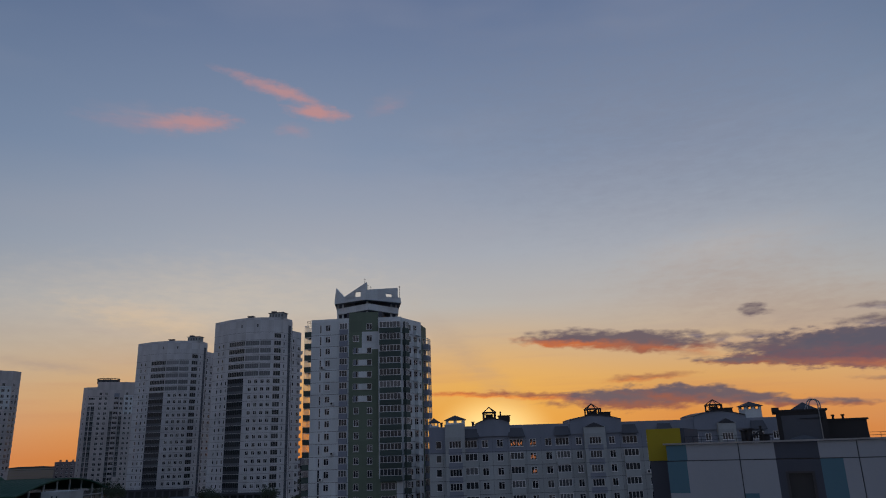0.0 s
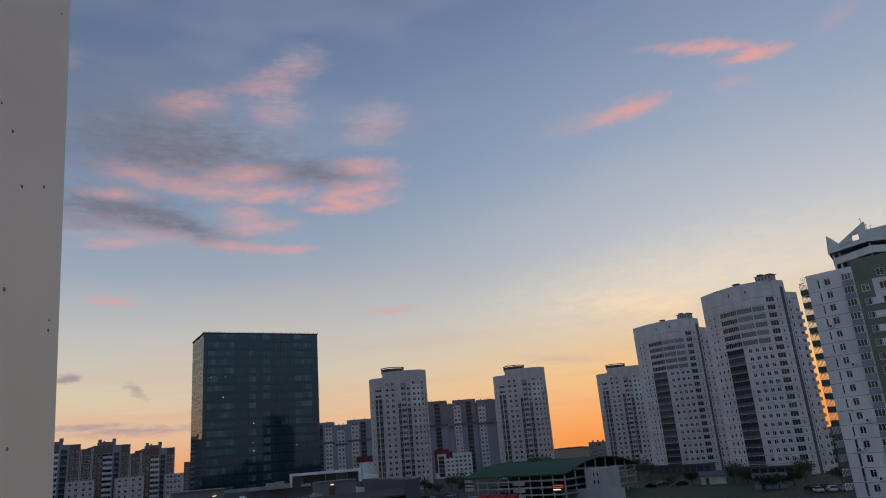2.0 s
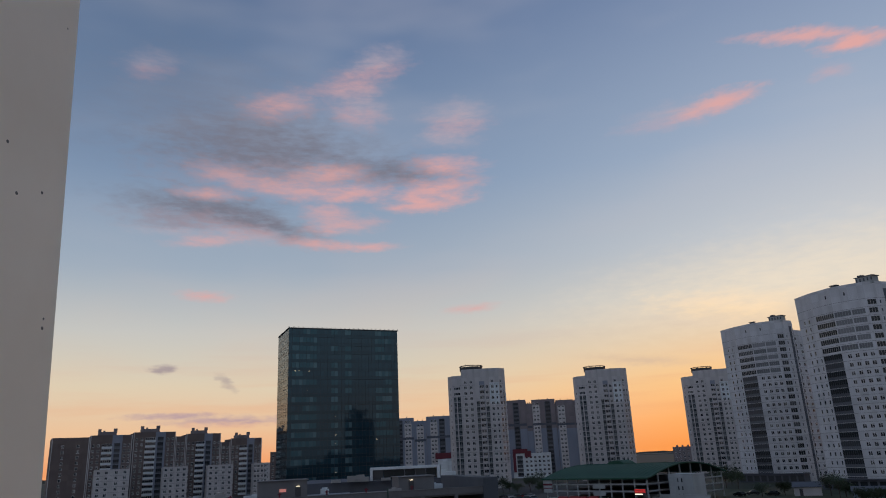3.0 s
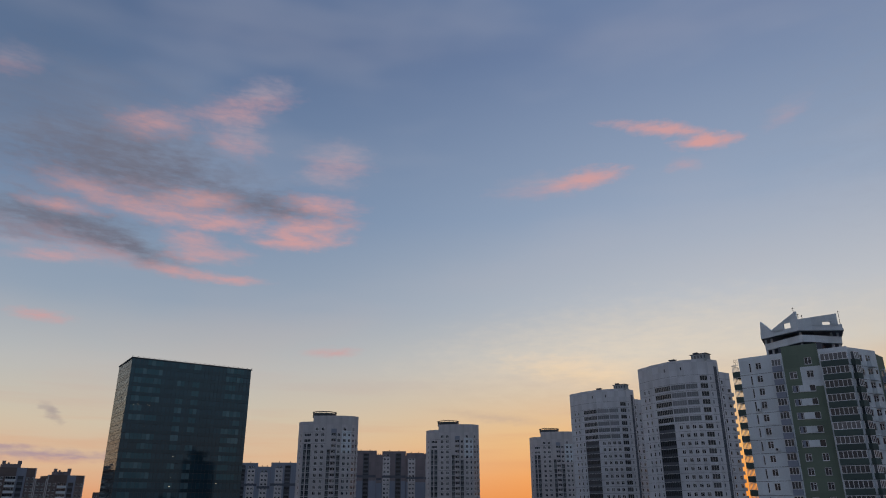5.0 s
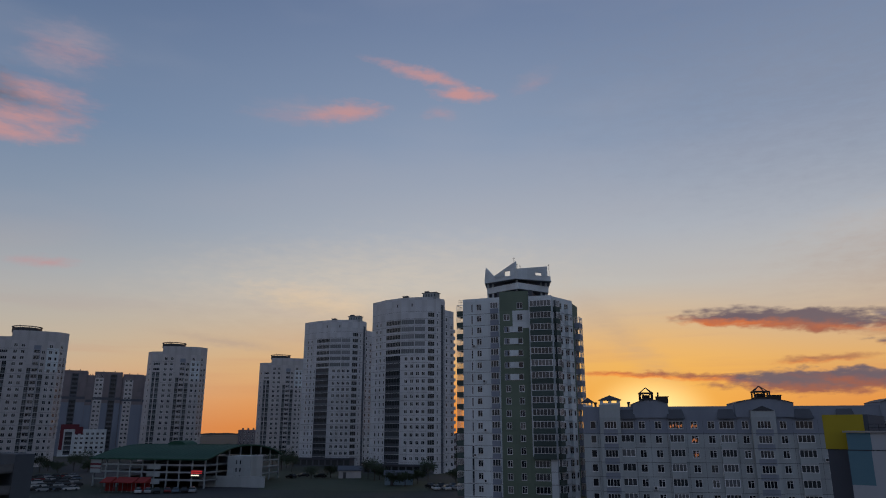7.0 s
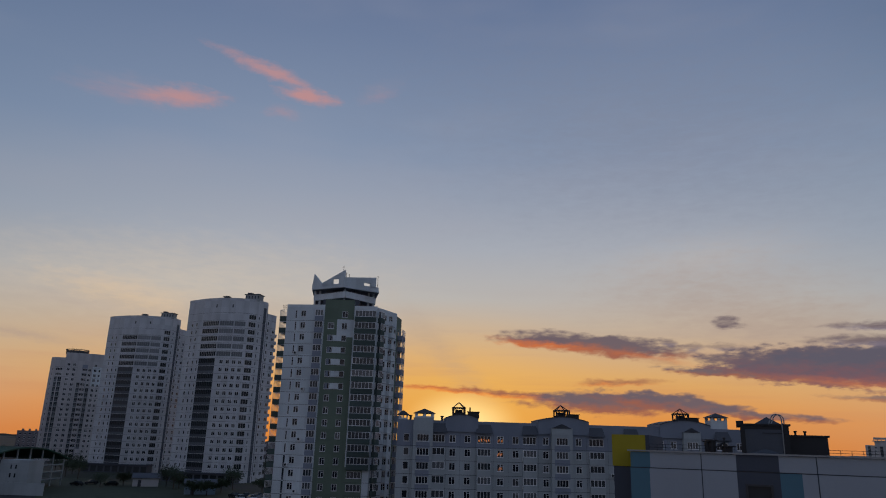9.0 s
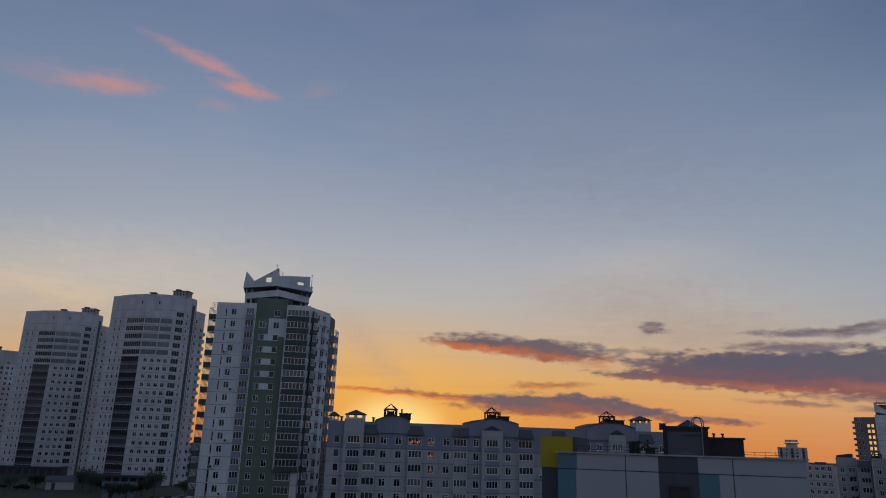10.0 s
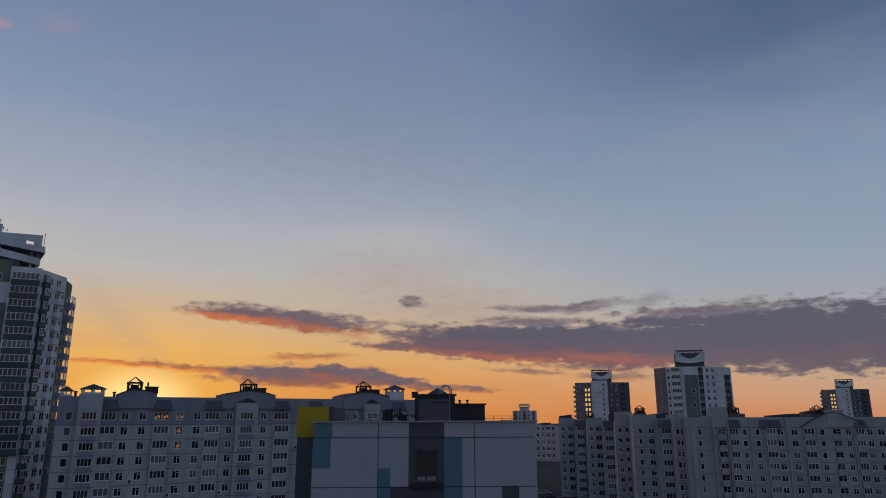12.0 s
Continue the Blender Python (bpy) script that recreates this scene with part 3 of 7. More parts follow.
def facade(house, p, q, z0, z1, floors, cols, mats, paint=(), joints=(), deep=0.22, balc=0.9, thick=0.35, near=True):
    """A wall from p to q (left to right as seen from outside), with openings through it, and its windows and balconies.
    floors: the floor levels. cols: (middle, width, kind, first floor, last floor, sill, height), kinds: w1 w2 w3 w4 arch (windows with so
    many sashes), strip, bay and pale (flush glazing with dark or pale bars, or pale panes), glazed, open and airy (balconies, airy with bare frames). paint: (x0, x1, z0, z1, slot). joints: levels of dark joints."""
    p, q = Vector((*p, 0.0)), Vector((*q, 0.0))
    run = (q - p).length
    here = Matrix.Translation(p) @ Matrix.Rotation(math.atan2((q - p).y, (q - p).x), 4, "Z")
    step = floors[1] - floors[0] if len(floors) > 1 else 2.8
    holes, fits = [], []
    for c in cols:
        mid, w, kind = c[:3]
        first, last = c[3] if len(c) > 3 else 0, c[4] if len(c) > 4 else len(floors) - 1
        sill, high = c[5] if len(c) > 5 else 0.85, c[6] if len(c) > 6 else 1.45
        if kind in ("strip", "bay"):
            sill, high = 0.12, step - 0.2
        if kind in ("pale", "band"):
            sill, high = 0.75, step - 1.1
        if kind in ("glazed", "open", "airy"):
            sill, high = 0.1, step - 0.45
        for i in range(first, min(last, len(floors) - 1) + 1):
            x0, zb = mid - w / 2, floors[i] + sill
            if x0 > 0.02 and x0 + w < run - 0.02 and zb + high < z1 - 0.05:
                holes.append((x0, x0 + w, zb, zb + high))
                fits.append((kind, x0, zb, w, high, floors[i], c[7] if len(c) > 7 else None))
    xs = sorted({0.0, run, *(round(v, 3) for h in holes for v in h[:2]), *(v for s in paint for v in s[:2] if 0 < v < run)})
    zs = sorted({z0, z1, *(round(v, 3) for h in holes for v in h[2:]), *(v for s in paint for v in s[2:4] if z0 < v < z1)})
    g = Geo()
    ix, iz = {v: i for i, v in enumerate(xs)}, {v: i for i, v in enumerate(zs)}
    void = set()
    for h in holes:
        a, b, c, d = ix[round(h[0], 3)], ix[round(h[1], 3)], iz[round(h[2], 3)], iz[round(h[3], 3)]
        void.update((i, j) for i in range(a, b) for j in range(c, d))
    for i in range(len(xs) - 1):
        for j in range(len(zs) - 1):
            if (i, j) in void:
                continue
            mx, mz, slot = (xs[i] + xs[i + 1]) / 2, (zs[j] + zs[j + 1]) / 2, 0
            for s in paint:
                if s[0] <= mx <= s[1] and s[2] <= mz <= s[3]:
                    slot = s[4]
            g.face(((xs[i], 0, zs[j]), (xs[i + 1], 0, zs[j]), (xs[i + 1], 0, zs[j + 1]), (xs[i], 0, zs[j + 1])), slot)
    for x0, x1, za, zb in holes:
        for a, b in (((x0, za), (x1, za)), ((x1, za), (x1, zb)), ((x1, zb), (x0, zb)), ((x0, zb), (x0, za))):
            g.face(((a[0], 0, a[1]), (a[0], deep, a[1]), (b[0], deep, b[1]), (b[0], 0, b[1])), 0)
    # back of the wall and its top
    g.face(((0, thick, z0), (0, thick, z1), (run, thick, z1), (run, thick, z0)), 0)
    g.face(((0, 0, z1), (run, 0, z1), (run, thick, z1), (0, thick, z1)), 0)
    wall = part("wall", g, house, here, mats=mats)
    for z in joints:
        if z0 < z < z1:
            cuts = sorted((h[0], h[1]) for h in holes if h[2] < z + 0.05 and h[3] > z - 0.05)
            key = ("joint", round(run, 3), tuple(cuts))
            if key not in CACHE:
                s, x = Geo(), 0.0
                for a, b in [*cuts, (run, run)]:
                    if a - x > 0.05:
                        s.box(x, a, -0.012, 0.05, -0.04, 0.04)
                    x = max(x, b)
                CACHE[key] = s.mesh("panel_joint", [M_JOINT])
            part("panel_joint", CACHE[key], house, here @ Matrix.Translation((0, 0, z)))
    for kind, x0, zb, w, high, floor_z, extra in fits:
        spot = here @ Matrix.Translation((x0, 0, zb))
        if kind in ("strip", "bay", "pale", "band"):
            key = (kind, round(w, 2), round(high, 2))
            if key not in CACHE:
                s = Geo()
                s.face(((0, 0.08, 0), (w, 0.08, 0), (w, 0.08, high), (0, 0.08, high)), 0)
                nb = max(1, round(w / 0.9))
                low = kind in ("strip", "bay")
                s.lattice(0, w, 0, high, 0.02, 0.09, [(w - 0.07) * k / nb for k in range(nb + 1)], [0, high * 0.36, high - 0.08] if low else [0, high - 0.08], 0.07, 1)
                if low:
                    s.box(0.02, w - 0.02, 0.035, 0.07, 0.03, high * 0.34, 2)
                CACHE[key] = s.mesh("glazing", [M_PALEGLASS if kind == "pale" else M_SHADE, {"strip": M_SLATE, "pale": M_DULL, "bay": M_DIM}.get(kind, M_CREAM), M_SMOKE])
            part("window", CACHE[key], house, spot)
        elif kind in ("glazed", "open", "airy"):
            body, rail = balcony_meshes(w, step, balc, extra or mats[0], {"open": 0, "glazed": 1, "airy": 2}[kind], max(3, round(w / 0.75)))
            b = part("balcony", body, house, here @ Matrix.Translation((x0, 0, floor_z)))
            part(rail.name.split(".")[0], rail, b)
            back = window_meshes(w, high, max(2, round(w / 1.1)))
            if kind != "glazed":
                part("pane", back[1], part("window", back[0], house, spot))
            else:
                part("pane", back[1], b, Matrix.Translation((0, 0.1, zb - floor_z)))
        else:
            fr, pa = window_meshes(w, high, 1 if kind == "arch" else int(kind[1]), arch=kind == "arch", bar=0.09)
            if near:
                part("pane", pa, part("window", fr, house, spot))
            else:
                key = ("far", fr.name)
                if key not in CACHE:
                    g = Geo()
                    g.v, g.f, g.m = [tuple(v.co) for v in fr.vertices], [tuple(f.vertices) for f in fr.polygons], [0] * len(fr.polygons)
                    g.face([tuple(v.co) for v in pa.vertices], 1)
                    CACHE[key] = g.mesh("window", [M_FRAME, M_GLASS])
                part("window", CACHE[key], house, spot)
    return wall


def levels(low, step, count):
    return [low + step * i for i in range(count)]


def shell(house, pts, z0, z1, mat, name="wall", roof=None):
    """Plain closing walls and a flat roof over an outline, counter-clockwise from above."""
    g = Geo()
    g.prism(pts, z0, z1, 0, 1)
    return part(name, g, house, mats=[mat, roof or M_ROOF])


def local(m, heading, far):
    """A place by heading and distance, in the frame m."""
    v = m.inverted() @ at(heading, far)
    return v.x, v.y


def frame_between(a, b):
    """A frame on the ground at a, with its x axis towards b."""
    return Matrix.Translation(a) @ Matrix.Rotation(math.atan2(b.y - a.y, b.x - a.x), 4, "Z")

# ---- glass office tower ----
def office_tower():
    m = frame_between(at(-13.68, 300), at(-4.86, 313))
    ob = thing("office_tower", m, "dark glass curtain-wall office tower with a flat roof", "office building")
    wide, deep, top, step = 48.9, 24.0, 72.4, 3.6
    core = Geo()
    core.box(0.25, wide - 0.25, 0.25, deep - 0.25, 0, top - 0.3)
    part("core", core, ob, mats=[M_SLATE])
    mod = wide / 32

    def panel_geo(g, m4, w):
        def put(x0, x1, y0, y1, z0, z1, slot):
            k = len(g.v)
            g.box(x0, x1, y0, y1, z0, z1, slot)
            g.v[k:] = [tuple(m4 @ Vector(v)) for v in g.v[k:]]
        put(0.04, w - 0.04, 0.05, 0.2, 0.06, 1.25, 1)
        put(0.04, w - 0.04, 0.05, 0.2, 1.33, step - 0.06, 0)
        put(-0.04, 0.04, 0.0, 0.22, 0, step, 2)
        put(0.0, w, 0.01, 0.22, -0.05, 0.05, 2)
        put(0.0, w, 0.02, 0.22, 1.25, 1.33, 2)

    g = Geo()
    panel_geo(g, Matrix.Identity(4), mod)
    front = g.mesh("glass_panel", [M_CURTAIN, M_SPANDREL, M_DARK])
    bright = g.mesh("glass_panel", [M_SKYLIT, M_SPANDREL, M_DARK])
    # columns whose lighter base colour stands in for daylit rooms behind the glass
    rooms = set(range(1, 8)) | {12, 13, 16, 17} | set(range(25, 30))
    rest, rest_bright = Geo(), Geo()
    side_mod = deep / 16
    for j in range(20):
        z = top - step * (j + 1)
        for i in range(32):
            spot = Matrix.Translation((i * mod, 0, z))
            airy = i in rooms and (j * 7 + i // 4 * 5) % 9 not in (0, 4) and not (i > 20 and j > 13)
            if j < 9:
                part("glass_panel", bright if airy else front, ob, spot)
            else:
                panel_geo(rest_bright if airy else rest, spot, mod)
        # side face in the lighter glass too, its horizon reflection put into the colour
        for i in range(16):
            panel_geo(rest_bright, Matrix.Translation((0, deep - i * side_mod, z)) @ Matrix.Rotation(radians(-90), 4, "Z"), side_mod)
    part("glazing", rest, ob, label="joined lower and side glass panels", mats=[M_CURTAIN_B, M_SPANDREL, M_DARK], kind="stuff")
    part("glazing", rest_bright, ob, label="joined brighter glass panels", mats=[M_SKYLIT_B, M_SPANDREL, M_DARK], kind="stuff")
    trim = Geo()
    trim.box(-0.3, wide + 0.3, -0.35, deep + 0.3, top, top + 0.35)
    part("parapet", trim, ob, mats=[M_TIN])
    for i in range(25):
        lamp = Geo()
        lamp.rod((0, 0, 0), (0, 0, 0.3), 0.06)
        lamp.box(-0.25, 0.25, -0.5, 0.1, 0.3, 0.38)
        part("edge_bracket", CACHE.setdefault("edge_bracket", lamp.mesh("edge_bracket", [M_STEEL])), ob,
             Matrix.Translation((i * wide / 24, -0.1, top + 0.3)))
    for x, z in ((3.0, 54.3), (4.6, 54.6), (8.8, 54.3), (8.2, 46.0), (20.4, 35.2), (20.4, 27.6), (20.4, 24.2), (20.4, 12.6), (38.5, 25.4)):
        lamp = Geo()
        lamp.box(-0.18, 0.18, -0.03, 0.04, -0.07, 0.07)
        part("ceiling_lamp", CACHE.setdefault("office_lamp", lamp.mesh("ceiling_lamp", [M_LAMP])), ob, Matrix.Translation((x, 0.0, z)))


# glass varied from pane to pane within the joined panels
def joined_glass(glass):
    m = glass.copy()
    m.name = glass.name + "_joined"
    nodes = m.node_tree.nodes
    ramp = next(n for n in nodes if n.type == "VALTORGB")
    m.node_tree.links.new(nodes.new("ShaderNodeNewGeometry").outputs["Random Per Island"], ramp.inputs[0])
    return m


M_CURTAIN_B, M_SKYLIT_B = joined_glass(M_CURTAIN), joined_glass(M_SKYLIT)
office_tower()


# ---- pair of tall towers with a curved front ----
def curved_tower():
    a, b = at(26.34, 295), at(31.5, 280)
    m = frame_between(a, b)
    ob = thing("curved_tower", m, "pale grey high-rise flats with a curved front and dark glazed strip", "apartment tower", "twin curved towers")
    top, step = 69.0, 2.95
    fl = levels(1.2, step, 21)
    pts = [local(m, h, r) for h, r in ((26.34, 295), (27.45, 287), (28.7, 281.6), (29.8, 279.6), (30.85, 279.2), (31.6, 280.6), (32.3, 284.8))]
    J = [z + step for z in fl]
    hi = [z for z in J if z < 50]
    mats = [M_WHITE, M_GREYBLUE]

    def span(i):
        return math.dist(pts[i], pts[i + 1])

    w0, w1, w2, w3, w4, w5 = (span(i) for i in range(6))
    facade(ob, pts[0], pts[1], 0, top, fl, [(w0 * 0.34, 0.9, "w1", 0, 19), (w0 * 0.62, 0.9, "w1", 0, 19), (w0 * 0.9, 0.8, "w1", 0, 14)], mats, joints=J)
    facade(ob, pts[1], pts[2], 0, top, fl, [(w1 * 0.5, w1 - 0.5, "strip", 0, 14), (w1 * 0.5, w1 - 0.5, "band", 15, 19)], mats, joints=J)
    facade(ob, pts[2], pts[3], 0, top, fl, [(w2 * 0.4, 1.35, "w2", 0, 14), (w2 * 0.83, 1.35, "w2", 0, 14), (w2 * 0.5, w2 - 0.2, "pale", 15, 19)], mats, joints=J)
    facade(ob, pts[3], pts[4], 0, top, fl, [(w3 * 0.28, 1.35, "w2", 0, 14), (w3 * 0.72, 1.35, "w2", 0, 14), (w3 * 0.44, w3 * 0.8, "pale", 15, 19)], mats, joints=J)
    facade(ob, pts[4], pts[5], 0, top, fl, [(w4 * 0.46, w4 - 1.1, "band", 0, 20)], mats, joints=J)
    # slate rectangle colours the flat wall like the shade of a balcony recess
    facade(ob, pts[5], pts[6], 0, top, fl, [(w5 * 0.18, 0.8, "w1", 0, 20), (w5 * 0.73, 1.3, "strip", 0, 20)], [M_WHITE, M_SLATE], joints=J, paint=[(w5 * 0.58, w5 * 0.88, 0, top - 2.5, 1)])
    # roof, rear and the lower rear wing
    r0, r1 = local(m, 32.33, 292), local(m, 33.05, 297)
    facade(ob, r0, r1, 0, top - 3.2, fl, [(1.2, 0.9, "w1", 0, 20), (math.dist(r0, r1) - 1.4, 1.5, "w2", 0, 19)], mats, joints=J)
    side = local(m, 32.85, 309)
    facade(ob, r1, side, 0, top - 3.2, fl, [(3.0, 2.4, "open", 0, 19)], mats, joints=J, balc=0.9)
    back = [local(m, 27.6, 315), side]
    shell(ob, [*[(x, y + 0.36) for x, y in pts[:7]], (r0[0] - 0.2, r0[1] + 0.4), (r1[0] - 0.4, r1[1] + 0.4), (side[0] - 0.4, side[1]), back[0]], 0, top - 3.3, M_SLATE)
    shell(ob, [*[(x, y + 0.3) for x, y in pts[:7]], local(m, 31.9, 296), local(m, 27.3, 305)], top - 3.2, top - 0.6, M_WHITE)
    hut = Geo()
    x, y = pts[4]
    hut.box(x - 3.2, x + 2.6, y + 2, y + 6, top - 0.6, top + 2.1)
    hut.box(x - 3.6, x + 3.0, y + 1.7, y + 6.3, top + 2.1, top + 2.3, 1)
    hut.box(x - 2.6, x - 0.8, y + 2.4, y + 4, top + 2.3, top + 3.0, 1)
    for k in range(5):
        hut.box(x - 3.1 + k * 1.3, x - 2.6 + k * 1.3, y + 1.95, y + 2.05, top + 0.5, top + 1.6, 1)
    part("roof_hut", hut, ob, mats=[M_DULL, M_SLATE])
    vent = Geo()
    x, y = pts[2]
    vent.box(x - 0.2, x + 1.8, y + 1.5, y + 3, top - 0.6, top + 0.7)
    vent.box(x - 0.5, x + 2.1, y + 1.2, y + 3.3, top + 0.7, top + 0.9)
    part("roof_vent", vent, ob, mats=[M_SLATE])
    for i, f in ((1, 0.75), (2, 0.8)):
        s = Geo()
        s.box(-0.3, 0.3, -0.03, 0.1, 0, 1.2)
        x, y = (pts[i][k] * (1 - f) + pts[i + 1][k] * f for k in (0, 1))
        part("roof_slot", s, ob, Matrix.Translation((x, y, 65.2)), mats=[M_DARK])
    # low dark shops round the foot
    plinth = Geo()
    plinth.box(1, 30, -6.0, -0.8, 0, 3.2)
    plinth.box(0.4, 30.6, -6.6, -0.6, 3.2, 3.6)
    for k in range(9):
        plinth.box(1.8 + k * 3.2, 4.2 + k * 3.2, -6.05, -5.9, 0.4, 2.7, 1)
    part("shop_front", plinth, ob, mats=[M_SLATE, M_SHADE])
    return ob


CURVED = curved_tower()
copy_thing(CURVED, frame_between(at(20.86, 358), at(25.05, 345)))


# ---- three white towers with a bay and stacked balconies ----
def white_tower(m):
    ob = thing("white_tower", m, "white high-rise flats with stacked balconies and a ring on the roof", "apartment tower", "white towers")
    top, step = 61.7, 2.9
    fl = levels(1.0, step, 20)
    mats = [M_CREAM, M_GREYBLUE, M_CHALK]
    pts = [(0, 6.0), (2.6, 2.2), (8.2, 0.5), (15.4, 0), (23.2, 0), (28.2, 1.4), (31.4, 5.5)]
    L = [math.dist(pts[i], pts[i + 1]) for i in range(6)]
    J = fl[::2]
    facade(ob, pts[0], pts[1], 0, top - 3, fl, [(L[0] * 0.6, 0.9, "w1", 0, 17)], mats)
    facade(ob, pts[1], pts[2], 0, top - 3, fl, [(1.7, 1.5, "bay", 0, 15), (4.0, 2.0, "bay", 0, 15), (L[1] / 2, 3.6, "w4", 16, 17)], mats, joints=J)
    facade(ob, pts[2], pts[3], 0, top, fl, [(2.0, 1.6, "w2", 0, 18, 0.8, 1.6), (5.1, 1.6, "w2", 0, 18, 0.8, 1.6)], mats, joints=J)
    # grey-blue behind the open balconies paints in their recessed shadow
    facade(ob, pts[3], pts[4], 0, top, fl, [(1.3, 1.7, "bay", 0, 14), (3.7, 2.5, "open", 0, 17), (6.4, 1.8, "bay", 2, 13), (6.4, 1.5, "w2", 14, 17, 0.8, 1.6)], mats, paint=[(2.3, 5.2, 0, 55, 1)])
    facade(ob, pts[4], pts[5], 0, top, fl, [(1.6, 1.5, "w2", 0, 18, 0.8, 1.6), (4.0, 1.0, "w1", 0, 17)], mats, joints=J, paint=[(0, 6, 43, 54, 2)])
    facade(ob, pts[5], pts[6], 0, top, fl, [(1.6, 1.5, "w2", 0, 18, 0.8, 1.6), (3.8, 1.2, "open", 4, 16)], mats, joints=J)
    shell(ob, [(0.1, 6.1), (2.8, 2.6), (8.3, 0.9), (28, 1.8), (31.2, 5.8), (29, 22), (3, 22)], 0, top - 3.1, M_CREAM)
    shell(ob, [(8.0, 0.9), (28, 1.7), (31.2, 5.8), (29, 22), (8.0, 22)], top - 3, top - 0.3, M_CREAM)
    crown = Geo()
    n = 28
    for i in range(n):
        a0, a1 = 6.28318 * i / n, 6.28318 * (i + 1) / n
        for lo, hi, r0, r1 in ((top - 0.3, top + 1.75, 0.0, 6.2), (top + 2.1, top + 2.5, 5.9, 6.5)):
            p = [(13 + r * math.cos(t), 8 + r * math.sin(t)) for r, t in ((r1, a0), (r1, a1), (r0 + 0.01, a1), (r0 + 0.01, a0))]
            crown.prism(p, lo, hi)
        if i % 2 == 0:
            crown.box(13 + 6.2 * math.cos(a0) - 0.08, 13 + 6.2 * math.cos(a0) + 0.08, 8 + 6.2 * math.sin(a0) - 0.08, 8 + 6.2 * math.sin(a0) + 0.08, top - 0.3, top + 2.15)
    part("roof_ring", crown, ob, mats=[M_TIN])
    mast = Geo()
    mast.rod((10, 8, top), (10, 8, top + 4), 0.05)
    part("aerial", mast, ob, mats=[M_DARK])
    return ob


WHITE = white_tower(frame_between(at(-0.95, 381), at(3.85, 378)))
copy_thing(WHITE, frame_between(at(9.15, 420), at(13.4, 417)))
copy_thing(WHITE, frame_between(at(17.4, 471), at(21.2, 468)))


# ---- green and white tower with a winged crown ----
def green_tower():
    m = frame_between(at(33.86, 164), at(41.2, 160))
    ob = thing("green_tower", m, "white and olive green panel tower with a winged roof crown", "apartment tower")
    k = [local(m, h, r) for h, r in ((33.86, 164), (36.9, 161.2), (39.3, 160.6), (41.2, 160.0), (42.85, 167.5), (43.25, 172.5))]
    step, top = 2.72, 46.9
    fl = levels(2.41, step, 16)
    J = [z - 0.05 for z in fl]
    L = [math.dist(k[i], k[i + 1]) for i in range(5)]
    mats = [M_CHALK, M_GREEN, M_DKGREEN]
    facade(ob, k[0], k[1], 0, top, fl, [(2.25, 0.45, "strip", 0, 3), (2.25, 0.45, "w1", 4, 15, 0.4, 2.0), (4.0, 1.2, "w2", 0, 15),
                                        (L[0] - 1.25, 1.9, "glazed", 0, 15, 0, 0, M_GREYBLUE)], mats, joints=J, balc=0.35)
    facade(ob, k[1], k[2], 0, top + 1.3, fl, [(1.7, 1.15, "w2", 0, 8), (4.75, 1.15, "w2", 0, 8), (3.1, 4.3, "w4", 9, 13, 0.8, 1.35), (1.6, 1.4, "w2", 14, 14),
                                              (4.7, 1.3, "w2", 14, 15)], mats,
           paint=[(0, 9, 0, 60, 1), (3.0, 9, 39.5, 43.6, 0)], joints=())
    facade(ob, k[2], k[3], 0, top, fl, [(L[2] / 2 + 0.1, L[2] - 0.5, "glazed", 3, 15, 0, 0, M_DKGREEN), (L[2] / 2 - 0.6, 3.2, "w4", 0, 2, 0.8, 1.5)], mats,
           paint=[(0, 9, 0, 11, 1), (3.9, 9, 0, 11, 0)], joints=J[:4])
    facade(ob, k[3], k[4], 0, top - 0.2, fl, [(1.3, 1.6, "glazed", 0, 15, 0, 0, M_DKGREEN), (3.8, 1.0, "w1", 0, 15), (6.2, 1.6, "open", 0, 15), (8.3, 0.8, "w1", 0, 14)], mats, joints=J)
    facade(ob, k[4], k[5], 0, top - 0.8, fl, [(L[4] - 2.2, 3.4, "airy", 0, 14, 0, 0, M_GREYBLUE)], [M_GREEN], balc=1.25)
    lb = (k[0][0] + 1.0, k[0][1] + 9.0)
    facade(ob, lb, k[0], 0, top, fl, [(6.6, 3.6, "airy", 0, 15, 0, 0, M_DKGREEN)], mats, joints=J, balc=1.9)
    shell(ob, [(k[0][0] + 0.4, k[0][1] + 0.4), (k[1][0], k[1][1] + 0.4), (k[3][0] - 0.3, k[3][1] + 0.4), (k[4][0] - 0.4, k[4][1]), (k[5][0] - 0.4, k[5][1]), (k[5][0] - 2, k[5][1] + 8), (lb[0] + 0.4, lb[1] + 8)],
          0, top - 0.9, M_GREYBLUE)
    for z in fl[9:14]:
        for dx, w in ((1.15, 0.5), (2.2, 2.0)):
            sc = Geo()
            sc.box(dx, dx + w, -0.03, 0.09, z + 0.86, z + 2.1)
            ang = math.atan2(k[2][1] - k[1][1], k[2][0] - k[1][0])
            part("balcony_screen", sc, ob, Matrix.Translation((*k[1], 0)) @ Matrix.Rotation(ang, 4, "Z"), "white balcony screen", mats=[M_CHALK if w > 1 else M_GREYBLUE])
    # roof huts and crown
    hut = Geo()
    hut.box(7.4, 16.0, 4.5, 12.0, top - 1, 49.2)
    hut.box(9.0, 14.6, 6.0, 11.0, 49.2, 53.0)
    part("lift_house", hut, ob, mats=[M_SLATE])

    def wing(h0, r0, h1, r1, pieces, name, mat):
        a, b = local(m, h0, r0), local(m, h1, r1)
        w = Matrix.Translation((*a, 0)) @ Matrix.Rotation(math.atan2(b[1] - a[1], b[0] - a[0]), 4, "Z")
        g = Geo()
        for outline in pieces:
            g.plate(outline, 0.0, 0.45)
